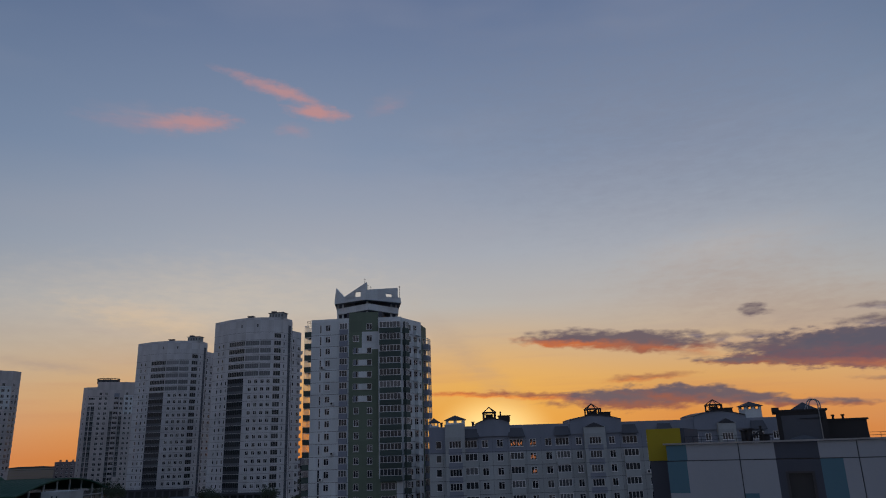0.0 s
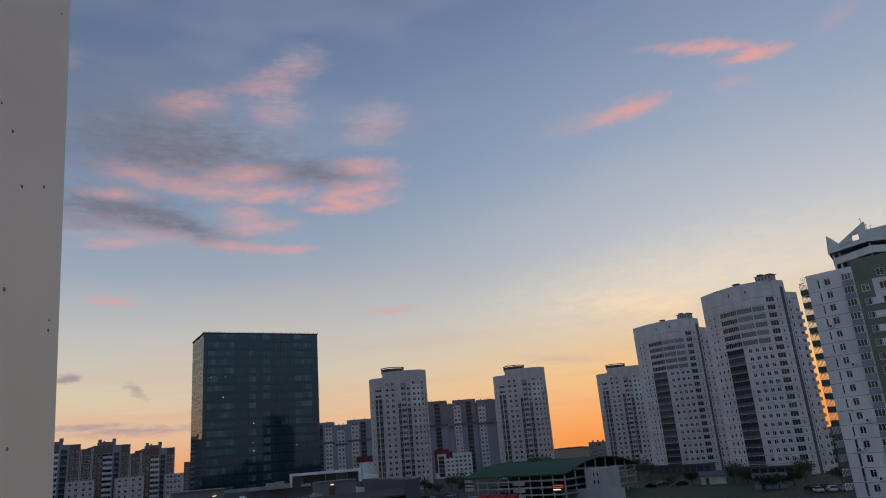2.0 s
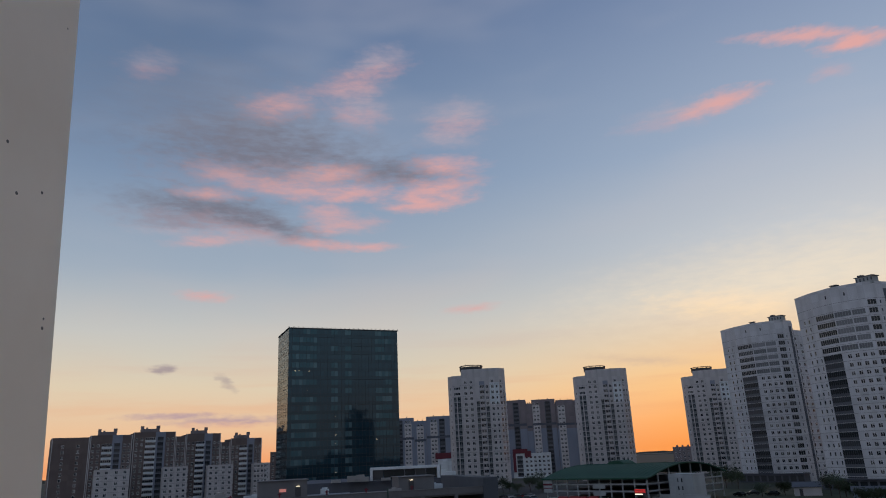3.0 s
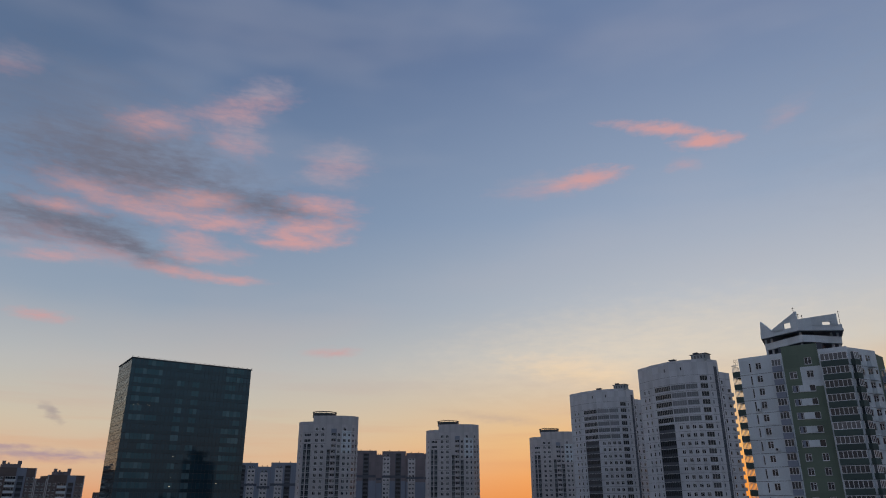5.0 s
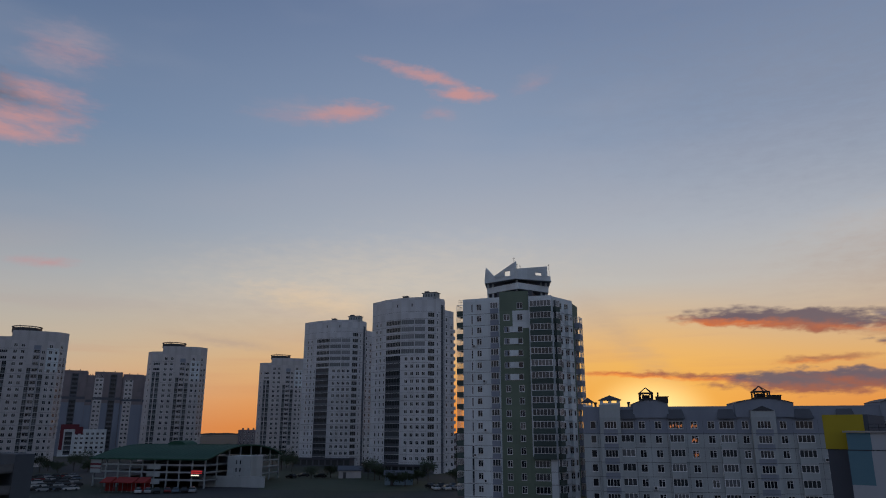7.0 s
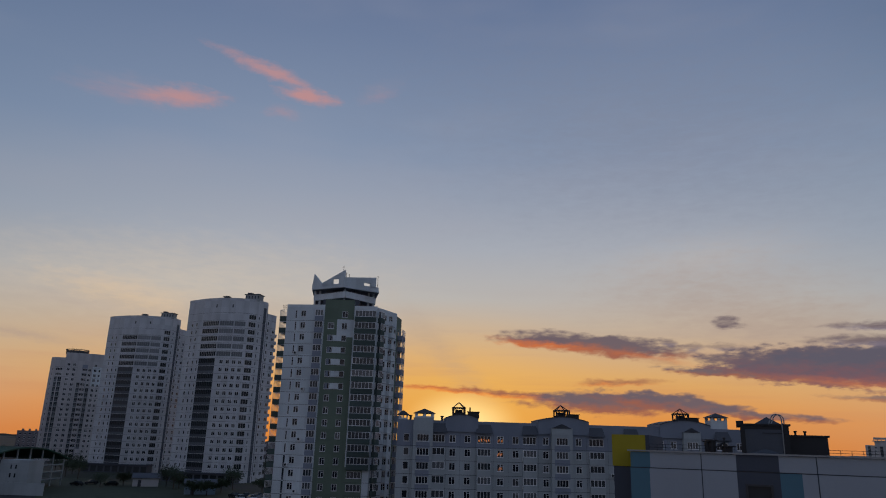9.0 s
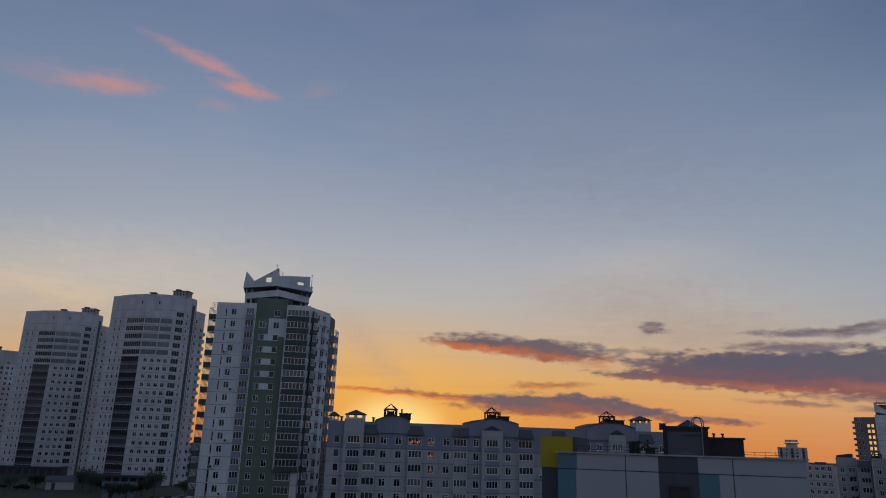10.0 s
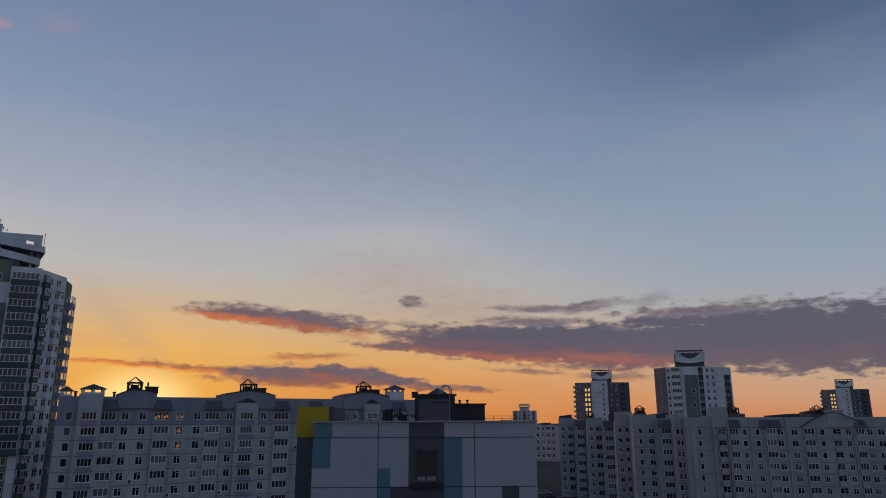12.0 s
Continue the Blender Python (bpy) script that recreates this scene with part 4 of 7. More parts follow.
        part(name, g, ob, w, mats=[mat])

    n_l, n_r = 9.3, 9.5
    wing(35.9, 170, 38.49, 163.2, [[(0, 49.3), (10.0, 49.3), (10.0, 50.8), (0, 50.8)]], "lower_band", M_CHALK)
    wing(38.49, 163.2, 41.0, 169.6, [[(0, 49.3), (9.7, 49.3), (9.7, 50.8), (0, 50.8)]], "lower_band", M_CHALK)
    wing(35.7, 168.4, 38.29, 163, [[(0, 51.7), (n_l, 51.7), (n_l, 52.5), (0, 53.1)], [(0.1, 53.1), (3.0, 52.9), (0.4, 55.6)],
                                   [(3.0, 52.4), (5.9, 52.4), (5.9, 54.45), (3.0, 53.2)], [(5.9, 53.9), (7.7, 53.9), (7.7, 55.2), (5.9, 54.45)],
                                   [(7.7, 52.4), (n_l, 52.4), (n_l, 55.9), (7.7, 55.2)]], "left_wing", M_CHALK)
    wing(38.29, 163, 41.25, 167.5, [[(0, 51.7), (n_r, 51.7), (n_r, 53.0), (0, 52.7)], [(0, 52.7), (5.4, 52.7), (5.4, 54.9), (0, 54.1)],
                                    [(5.4, 53.65), (7.2, 53.65), (7.2, 55.15), (5.4, 54.9)], [(7.2, 52.7), (8.7, 52.7), (8.7, 55.4), (7.2, 55.15)]], "right_wing", M_CHALK)
    slab = Geo()
    tri = [local(m, h, r) for h, r in ((35.7, 168.6), (38.29, 163.3), (41.25, 167.7), (41.0, 176), (35.9, 177))]
    slab.prism(tri, 51.75, 52.1)
    tri2 = [local(m, h, r) for h, r in ((35.9, 170.2), (38.49, 163.6), (41.0, 169.9), (40.8, 176), (36.0, 177))]
    slab.prism(tri2, 49.35, 49.7)
    part("crown_slab", slab, ob, mats=[M_GREYBLUE])
    for h, r in ((36.0, 170), (36.4, 169.3), (36.2, 175), (38.4, 165), (40.4, 169), (40.8, 170), (40.6, 174)):
        post = Geo()
        x, y = local(m, h, r)
        post.box(x - 0.2, x + 0.2, y - 0.2, y + 0.2, top - 1, 51.8)
        part("crown_post", post, ob, mats=[M_CHALK])
    back = Geo()
    x0, y0 = local(m, 36.0, 177)
    x1, y1 = local(m, 41.0, 176)
    back.prism([(x0, y0), (x1, y1), (x1, y1 + 0.5), (x0, y0 + 0.5)], 51.7, 53.1)
    part("rear_band", back, ob, mats=[M_CHALK])
    rail = Geo()
    for i in range(5):
        rail.rod((k[0][0] - 1.4 + i * 0.35, k[0][1] + 1.5, top - 1.2), (k[0][0] - 1.4 + i * 0.35, k[0][1] + 1.5, top + 0.1), 0.03)
    rail.rod((k[0][0] - 1.4, k[0][1] + 1.5, top + 0.1), (k[0][0], k[0][1] + 1.5, top + 0.1), 0.03)
    rail.rod((k[0][0] - 1.4, k[0][1] + 1.5, top - 0.4), (k[0][0], k[0][1] + 1.5, top - 0.4), 0.03)
    part("roof_railing", rail, ob, mats=[M_DARK])
    for h, r, z0, z1 in ((38.2, 163.4, 55.8, 56.9), (38.45, 164.0, 54.4, 55.6), (38.7, 164.4, 54.4, 55.3), (41.1, 167.6, 53.0, 56.0)):
        mast = Geo()
        x, y = local(m, h, r)
        mast.rod((x, y, z0 - 2.4), (x, y, z1), 0.05)
        mast.rod((x - 0.3, y, z1 - 0.25), (x + 0.3, y, z1 - 0.25), 0.03)
        part("aerial", mast, ob, mats=[M_DARK])
    ang = math.atan2(k[1][1] - k[0][1], k[1][0] - k[0][0])
    for dx, i in ((5.3, 1), (5.4, 5), (2.9, 3), (5.3, 9), (2.9, 12)):
        air_conditioner(ob, Matrix.Translation((*k[0], 0)) @ Matrix.Rotation(ang, 4, "Z") @ Matrix.Translation((dx, 0, fl[i] + 0.3)))


def air_conditioner(parent, m):
    """An outdoor unit on two brackets, with a round fan grille."""
    if "air" not in CACHE:
        g = Geo()
        g.box(-0.42, 0.42, -0.42, -0.1, 0.0, 0.62)
        for x in (-0.3, 0.25):
            g.box(x, x + 0.05, -0.42, 0.02, -0.05, 0.0)
        g.rod((-0.1, -0.42, 0.31), (-0.1, -0.45, 0.31), 0.25, 1, 14)
        CACHE["air"] = g.mesh("air_conditioner", [M_FRAME, M_DARK])
    part("air_conditioner", CACHE["air"], parent, m)


green_tower()


# ---- long panel house with lanterns on its roof ----
def lantern(parent, x, y, z, size=2.6, high=2.7):
    """A dark open roof lantern with a pyramid frame on top."""
    g = Geo()
    s = size / 2
    for sx in (-1, 1):
        for sy in (-1, 1):
            g.box(x + sx * s - 0.13, x + sx * s + 0.13, y + sy * s - 0.13, y + sy * s + 0.13, z, z + high * 0.6)
            g.rod((x + sx * s, y + sy * s, z + high * 0.6), (x, y, z + high), 0.09)
            g.rod((x + sx * s, y + sy * s, z + 0.2), (x - sx * s, y + sy * s, z + high * 0.55), 0.07)
        g.box(x - s - 0.2, x + s + 0.2, y + sx * s - 0.16, y + sx * s + 0.16, z + high * 0.52, z + high * 0.62)
        g.box(x + sx * s - 0.16, x + sx * s + 0.16, y - s, y + s, z + high * 0.52, z + high * 0.62)
        g.box(x - s, x + s, y + sx * s - 0.1, y + sx * s + 0.1, z, z + high * 0.14)
    g.box(x - 0.7, x + 0.7, y - 0.7, y + 0.7, z, z + high * 0.42)
    return part("roof_lantern", g, parent, mats=[M_DARK])


def vent_tower(parent, x0, x1, y0, y1, z0, z1, wall=None, roof_high=1.0):
    """A square vent shaft with open slots under a pyramid roof."""
    g = Geo()
    g.box(x0, x1, y0, y1, z0, z1 - 0.55)
    w = (x1 - x0) * 0.14
    for a in (x0, (x0 + x1) / 2 - w / 2, x1 - w):
        for b in (y0, y1 - w):
            g.box(a, a + w, b, b + w, z1 - 0.55, z1)
    part("vent_shaft", g, parent, mats=[wall or M_CHALK])
    r = Geo()
    r.box(x0 - 0.3, x1 + 0.3, y0 - 0.3, y1 + 0.3, z1, z1 + 0.08)
    r.pyramid(x0 - 0.3, x1 + 0.3, y0 - 0.3, y1 + 0.3, z1 + 0.08, z1 + roof_high)
    part("vent_roof", r, parent, mats=[M_TIN])


def panel_house():
    m = frame_between(at(43.3, 143), at(63, 152))
    ob = thing("panel_house", m, "long grey panel apartment block with bay windows and roof lanterns", "apartment block")
    top, step = 21.1, 2.66
    fl = levels(0.15, step, 8)[:7]
    fl = [16.06 - step * 6 + step * i for i in range(7)]
    end = 78.0
    J = [z + 0.02 for z in fl]
    mats = [M_DULL, M_GREYBLUE, M_SLATE]
    cols = [(1.9, 1.1, "w1"), (8.3, 2.5, "glazed", 0, 5, 0, 0, M_DULL), (8.3, 2.5, "w4", 6, 6), (11.1, 1.25, "w2"), (14.1, 1.25, "w2"), (17.4, 2.7, "glazed", 0, 5, 0, 0, M_DULL), (17.4, 2.7, "w4", 6, 6), (20.7, 1.3, "w2"), (23.8, 1.3, "w2"),
            (26.6, 2.7, "glazed", 0, 5, 0, 0, M_DULL), (26.6, 2.7, "w4", 6, 6), (29.9, 1.2, "w2"), (36.6, 1.2, "w2"), (40.2, 3.0, "glazed", 0, 5, 0, 0, M_DULL), (40.2, 3.0, "w4", 6, 6), (44.2, 1.25, "w2"), (47.3, 2.6, "glazed", 0, 5, 0, 0, M_DULL), (47.3, 2.6, "w4", 6, 6),
            (50.6, 1.2, "w2"), (53.6, 1.2, "w2"), (56.2, 1.2, "w2"), (63.4, 1.2, "w2"), (66.4, 2.4, "glazed", 0, 5, 0, 0, M_DULL), (66.4, 2.4, "w4", 6, 6), (70.0, 1.2, "w2"), (73.5, 1.2, "w2")]
    facade(ob, (0, 0), (end, 0), 0, top, fl, cols, mats, paint=[(0, end, 15.9, 18.9, 1), (0, end, 18.9, 21.2, 1)], joints=J, balc=0.5)
    for x in (2.75, 9.8, 12.6, 15.7, 19.3, 22.3, 28.4, 38.2, 42.6, 45.6, 49.1, 52.1, 55.0, 64.8, 68.2, 71.8):
        seam = Geo()
        seam.box(x - 0.02, x + 0.02, -0.008, 0.04, 0, 18.6)
        part("panel_joint", seam, ob, mats=[M_JOINT])
    shell(ob, [(0.02, 0.4), (end, 0.4), (end, 13), (0.02, 13)], 0, top - 0.15, M_GREYBLUE, roof=M_TIN)
    # projecting bays with rounded heads
    for x0, x1, high, loggia in ((3.2, 7.1, 21.4, True), (30.9, 35.2, 20.2, True), (58.0, 61.6, 20.2, True)):
        bx = [(x0, 0), (x0, -0.9), (x1, -0.9), (x1, 0)]
        facade(ob, bx[1], bx[2], 0, high, fl, [((x1 - x0) / 2, min(2.4, x1 - x0 - 1.3), "w4", 0, 6, 0.9, 1.4)], mats,
               paint=[(0.6, x1 - x0 - 0.6, z - 0.35, z + 0.75, 1) for z in fl], joints=J, thick=0.6)
        cheek = Geo()
        cheek.box(x0 - 0.004, x0 + 0.2, -0.896, 0.02, 0, high)
        cheek.box(x1 - 0.2, x1 + 0.004, -0.896, 0.02, 0, high)
        cheek.box(x0, x1, -0.9, 3.0, high, high + 0.12)
        part("bay_side", cheek, ob, mats=[M_DULL])
        if high < 21:
            gable = Geo()
            gable.plate([(x0 + 0.1, high), (x1 - 0.1, high), ((x0 + x1) / 2, high + 0.9)], -1.0, 2.0)
            part("bay_gable", gable, ob, mats=[M_TIN])
    # curved drums on the roof, each with a lantern
    for x0, x1, peak in ((9.6, 16.2, 1.3), (28.3, 38.7, 1.4), (53.4, 64.0, 1.5)):
        d = Geo()
        n = 10
        arc = [(x0 + (x1 - x0) * i / n, top + 0.5 + (peak - 0.55) * (1 - (2 * i / n - 1) ** 2)) for i in range(n + 1)]
        for (xa, za), (xb, zb) in zip(arc, arc[1:]):
            d.plate([(xa, top - 2.1), (xb, top - 2.1), (xb, max(zb, top)), (xa, max(za, top))], -0.35, 7.0)
        part("roof_drum", d, ob, mats=[M_GREYBLUE])
        cap = Geo()
        for (xa, za), (xb, zb) in zip(arc, arc[1:]):
            cap.plate([(xa, max(za, top)), (xb, max(zb, top)), (xb, max(zb, top) + 0.1), (xa, max(za, top) + 0.1)], -0.55, 7.2)
        part("drum_coping", cap, ob, mats=[M_TIN])
        lantern(ob, (x0 + x1) / 2 - (0.5 if x1 < 20 else 0.0), 2.0, top + peak - 0.1, 2.3, 2.5)
        vent = Geo()
        xv = (x0 + x1) / 2 + 1.4
        vent.box(xv, xv + 2.2, 1.2, 3.0, top + peak - 0.6, top + peak + 0.55)
        vent.box(xv - 0.15, xv + 2.35, 1.05, 3.15, top + peak + 0.55, top + peak + 0.68)
        vent.rod((xv + 0.4, 2.0, top + peak + 0.68), (xv + 0.4, 2.0, top + peak + 1.5), 0.16)
        part("roof_vent", vent, ob, mats=[M_DARK])
    # mansard slopes over the wide windows
    for x in (8.3, 17.4, 26.6, 40.2, 47.3, 66.4):
        s = Geo()
        s.prism([(x - 1.7, -0.7), (x + 1.7, -0.7), (x + 1.3, 0.02), (x - 1.3, 0.02)], 18.75, [18.9, 18.9, 20.6, 20.6])
        part("dormer_slope", s, ob, mats=[M_SLATE])
    vent_tower(ob, 0.2, 2.0, 1.5, 3.3, top - 0.2, 22.0)
    vent_tower(ob, 3.5, 7.3, 0.5, 3.6, top - 0.2, 22.4)
    vent_tower(ob, 64.8, 68.2, 1.0, 4.0, top - 0.2, 23.4)
    for x in (2.6, 9.0, 15.7):
        c = Geo()
        c.rod((x, 2, top), (x, 2, top + 0.7), 0.22)
        c.rod((x, 2, top + 0.7), (x, 2, top + 0.95), 0.34)
        part("roof_cowl", c, ob, mats=[M_TIN])
    for x, i in ((12.6, 2), (19.2, 1), (25.2, 3), (25.2, 5), (43.0, 4), (49.2, 2), (45.7, 5), (28.5, 1)):
        air_conditioner(ob, Matrix.Translation((x + 0.35, 0, fl[i] + 0.4)))
    # glowing slivers on the panes imitate orange sunset reflections
    for x, i, w in ((17.4, 6, 2.4), (20.7, 6, 1.1), (20.6, 5, 1.0), (20.75, 4, 0.7)):
        g = Geo()
        for j in range(5):
            a = w * (j / 5 + 0.03)
            g.face(((a + w * 0.05, 0, 0.15 + 0.25 * (j * 7 % 3)), (a + w * 0.13, 0, 0.3), (a + w * 0.09, 0, 0.7 + 0.25 * (j % 3)), (a, 0, 0.5 + 0.2 * (j % 2))))
        part("lit_curtain", g, ob, Matrix.Translation((x - w / 2, 0.112, fl[i] + 0.88)), mats=[M_SUNGLINT])


panel_house()


# ---- white block with coloured facade panels ----
def coloured_block():
    m = frame_between(at(61.57, 41.5), at(79.14, 41.7))
    ob = thing("coloured_block", m, "white panel building with blue and grey panels and roof huts", "apartment block")
    end, top = 12.71, 16.86
    j_h = [15.95 - 2.68 * i for i in range(6)]
    xs = [0.0, 3.7, 9.18, end]
    body = Geo()
    body.box(0.06, end - 0.06, 0.08, 14, 0, top - 0.1)
    part("core", body, ob, mats=[M_JOINT])
    # panels, with real joints between them, cut where the colour changes
    blue, grey, white = M_PBLUE, M_PGREY, M_PWHITE

    def panel(x0, x1, z0, z1, mat, lift=0.0):
        bm = bmesh.new()
        bmesh.ops.create_cube(bm, size=1.0, matrix=Matrix.Translation(((x0 + x1) / 2, 0.04 - lift / 2, (z0 + z1) / 2)) @ Matrix.Diagonal((x1 - x0, 0.12 + lift, z1 - z0, 1)))
        me = bpy.data.meshes.new("facade_panel")
        bm.to_mesh(me)
        bm.free()
        me.materials.append(mat)
        return part("facade_panel", me, ob)

    gap = 0.025
    zz = [top - 0.06, *j_h]
    bands = {0: [(0.0, 1.07, blue), (1.07, 3.7, white), (3.7, 5.42, white), (5.42, 7.45, grey), (7.45, 9.18, white), (9.18, end, white)]}
    for i in range(len(zz) - 1):
        hi, lo = zz[i] - gap, zz[i + 1] + gap
        if i == 0:
            for x0, x1, mat in bands[0]:
                panel(x0 + (gap if x0 in xs else 0), x1 - (gap if x1 in xs else 0), lo, hi, mat)
        elif i == 1:
            panel(0, 1.02, 14.3, hi, blue)
            panel(0, 1.02, lo, 14.3, white)
            panel(1.02, 3.7 - gap, lo, hi, white)
            panel(3.7 + gap, 4.4, lo, 14.28, blue)
            panel(3.7 + gap, 4.4, 14.28, hi, white)
            panel(4.4, 5.42, lo, hi, white)
            panel(5.42, 5.78, lo, hi, grey)
            panel(7.1, 7.45, lo, hi, grey)
            panel(5.78, 7.1, 15.34, hi, grey)
            panel(5.78, 7.1, lo, 13.5, grey)
            panel(7.45, 8.47, lo, hi, blue)
            panel(8.47, 9.18 - gap, lo, hi, white)
            panel(9.18 + gap, end, lo, hi, white)
        else:
            panel(0, 3.7 - gap, lo, hi, white)
            panel(3.7 + gap, 4.4, lo, hi, blue)
            panel(4.4, 5.42, lo, hi, grey)
            panel(5.42, 5.78, lo, hi, grey)
            panel(5.78, 7.1, lo, lo + 0.3, grey)
            panel(5.78, 7.1, hi - 0.6, hi, grey)
            panel(7.1, 7.45, lo, hi, grey)
            panel(7.45, 8.47, lo, hi, blue)
            panel(8.47, 9.18 - gap, lo, hi, white)
            panel(9.18 + gap, 10.7, lo, hi, white)
            panel(10.7, 11.67, lo, hi, grey)
            panel(11.67, end, lo, hi, white)
        # window in the grey strip
        if i >= 1:
            zb = 13.5 if i == 1 else lo + 0.3
            zt = 15.34 if i == 1 else hi - 0.6
            f = Geo()
            for a in ((5.78, 5.9, zb, zt), (6.98, 7.1, zb, zt), (5.9, 6.98, zb, zb + 0.1), (5.9, 6.98, zt - 0.1, zt)):
                f.box(a[0], a[1], -0.06, 0.14, a[2], a[3])
            f.box(6.4, 6.47, 0.0, 0.1, zb + 0.1, zb + 0.35)
            f.box(5.9, 6.98, 0.0, 0.1, zb + 0.33, zb + 0.38)
            w = part("window", f, ob, mats=[M_BROWNFRAME])
            p = Geo()
            p.face(((5.9, 0.07, zb + 0.1), (6.98, 0.07, zb + 0.1), (6.98, 0.07, zt - 0.1), (5.9, 0.07, zt - 0.1)))
            part("pane", p, w, mats=[M_GLASS])
            low = Geo()
            low.box(5.93, 6.38, 0.03, 0.06, zb + 0.11, zb + 0.32)
            part("lower_pane", low, w, label="milky lower pane", mats=[M_STEEL])
            low = Geo()
            low.box(6.49, 6.95, 0.03, 0.06, zb + 0.11, zb + 0.32)
            part("lower_pane", low, w, label="milky lower pane", mats=[M_STEEL])
            sill = Geo()
            sill.box(5.5, 7.35, -0.45, 0.05, zb - 0.22, zb - 0.03)
            part("sill", sill, w, mats=[M_DARK])
    cap = Geo()
    cap.box(-0.12, end + 0.12, -0.14, 0.5, top - 0.06, top + 0.02)
    cap.box(-0.12, 0.35, 0.5, 14, top - 0.06, top + 0.02)
    cap.box(end - 0.35, end + 0.12, 0.5, 14, top - 0.06, top + 0.02)
    part("coping", cap, ob, mats=[M_STEEL])
    roof = Geo()
    roof.box(0.35, end - 0.35, 0.5, 13.8, top - 0.3, top - 0.14)
    part("roof", roof, ob, mats=[M_ROOF])
    # stair wing with the yellow panel, set back
    wing = Geo()
    wing.box(-1.15, 0.9, 1.5, 9, 0, 17.7)
    part("stair_wing", wing, ob, mats=[M_PGREY])
    y = Geo()
    y.box(-1.18, 0.68, 1.44, 1.56, 15.95, 17.7)
    y.box(-1.21, -1.12, 1.5, 9, 15.95, 17.7)
    part("yellow_panel", y, ob, label="mustard yellow facade panel", mats=[M_YELLOW])
    # roof huts
    h = Geo()
    h.box(5.75, 8.3, 4.0, 8.0, top - 0.2, 18.5)
    h.box(5.65, 8.4, 3.9, 8.1, 18.42, 18.52)
    h.box(5.55, 5.95, 4.3, 4.7, 18.3, 18.68)
    h.box(8.3, 10.3, 5.0, 9.0, top - 0.2, 17.85)
    h.box(8.25, 10.4, 4.9, 9.1, 17.85, 17.95)
    part("roof_hut", h, ob, mats=[M_DARK])
    door = Geo()
    door.box(6.0, 8.0, 3.96, 4.0, top - 0.1, 18.2)
    part("hut_panel", door, ob, mats=[M_SLATE])
    for spot in ((6.9, 8.2, 3.9, 5.4, 18.0, 18.28), (6.5, 8.0, 5.0, 6.6, 18.52, 18.98), (6.2, 7.7, 1.2, 2.6, top + 0.02, top + 0.26)):
        p1 = Geo()
        p1.pyramid(*spot)
        part("vent_cap", p1, ob, mats=[M_TIN])
    lad = Geo()
    for dx in (0.0, 0.38):
        prev = None
        for i in range(9):
            a = math.pi * i / 8
            q = (7.96 + dx * 0.35 - 0.28 + 0.28 * math.cos(a), 3.9 + dx, 18.75 + 0.3 * math.sin(a))
            if prev:
                lad.rod(prev, q, 0.035)
            prev = q
        lad.rod((7.96 + dx * 0.35, 3.9 + dx, top), (7.96 + dx * 0.35, 3.9 + dx, 18.75), 0.035)
        lad.rod(prev, (prev[0] - 0.12, prev[1], 18.5), 0.035)
    for i in range(6):
        lad.rod((7.96, 3.9, top + 0.2 + i * 0.3), (8.09, 4.28, top + 0.2 + i * 0.3), 0.02)
    part("ladder", lad, ob, label="galvanised ladder with a hooped top", mats=[M_STEEL])
    for x, yy, hh, r in ((3.95, 3.0, 0.55, 0.16), (4.2, 3.0, 0.62, 0.2), (4.85, 3.4, 0.75, 0.05), (5.0, 2.6, 0.3, 0.28), (8.7, 5.5, 1.25, 0.06), (9.2, 5.5, 1.25, 0.06)):
        pipe = Geo()
        pipe.rod((x, yy, top - 0.15), (x, yy, top + hh), r, sides=10)
        pipe.rod((x, yy, top + hh), (x, yy, top + hh + 0.08), r * 1.6, sides=10)
        part("vent_pipe", pipe, ob, label="dark roof vent pipe", mats=[M_DARK])
    brace = Geo()
    brace.rod((4.3, 3.0, top + 0.2), (4.85, 3.4, top + 0.6), 0.05)
    part("pipe_brace", brace, ob, mats=[M_DARK])
    for x0, x1, hh in ((0.9, 5.4, 0.35), (9.4, 12.5, 0.28)):
        rail = Geo()
        rail.rod((x0, 1.2, top + hh), (x1, 1.2, top + hh), 0.012)
        rail.rod((x0, 1.2, top + hh * 0.5), (x1, 1.2, top + hh * 0.5), 0.012)
        n = int((x1 - x0) / 0.45)
        for i in range(n + 1):
            x = x0 + (x1 - x0) * i / n
            rail.rod((x, 1.2, top - 0.15), (x, 1.2, top + hh), 0.012)
        part("roof_railing", rail, ob, mats=[M_DARK])


M_PBLUE = weathered("blue_panel_paint", (0.10, 0.21, 0.27), stain=0.5, dirt=0.05)
M_PGREY = weathered("graphite_panel_paint", (0.075, 0.085, 0.11), stain=0.5, dirt=0.05)
M_PWHITE = weathered("smooth_white_panel", (0.38, 0.41, 0.45), stain=0.5, dirt=0.05, grain=6.0)
M_YELLOW = weathered("mustard_paint", (0.42, 0.33, 0.02), stain=0.5, dirt=0.05)
coloured_block()


def along(m, heading):
    """Where the line of sight at a heading from the window meets the x axis of the frame m."""
    inv = m.inverted()
    o, d = inv @ Vector((0, 0, 0)), inv.to_3x3() @ at(heading, 1.0)
    return o.x - d.x * o.y / d.y


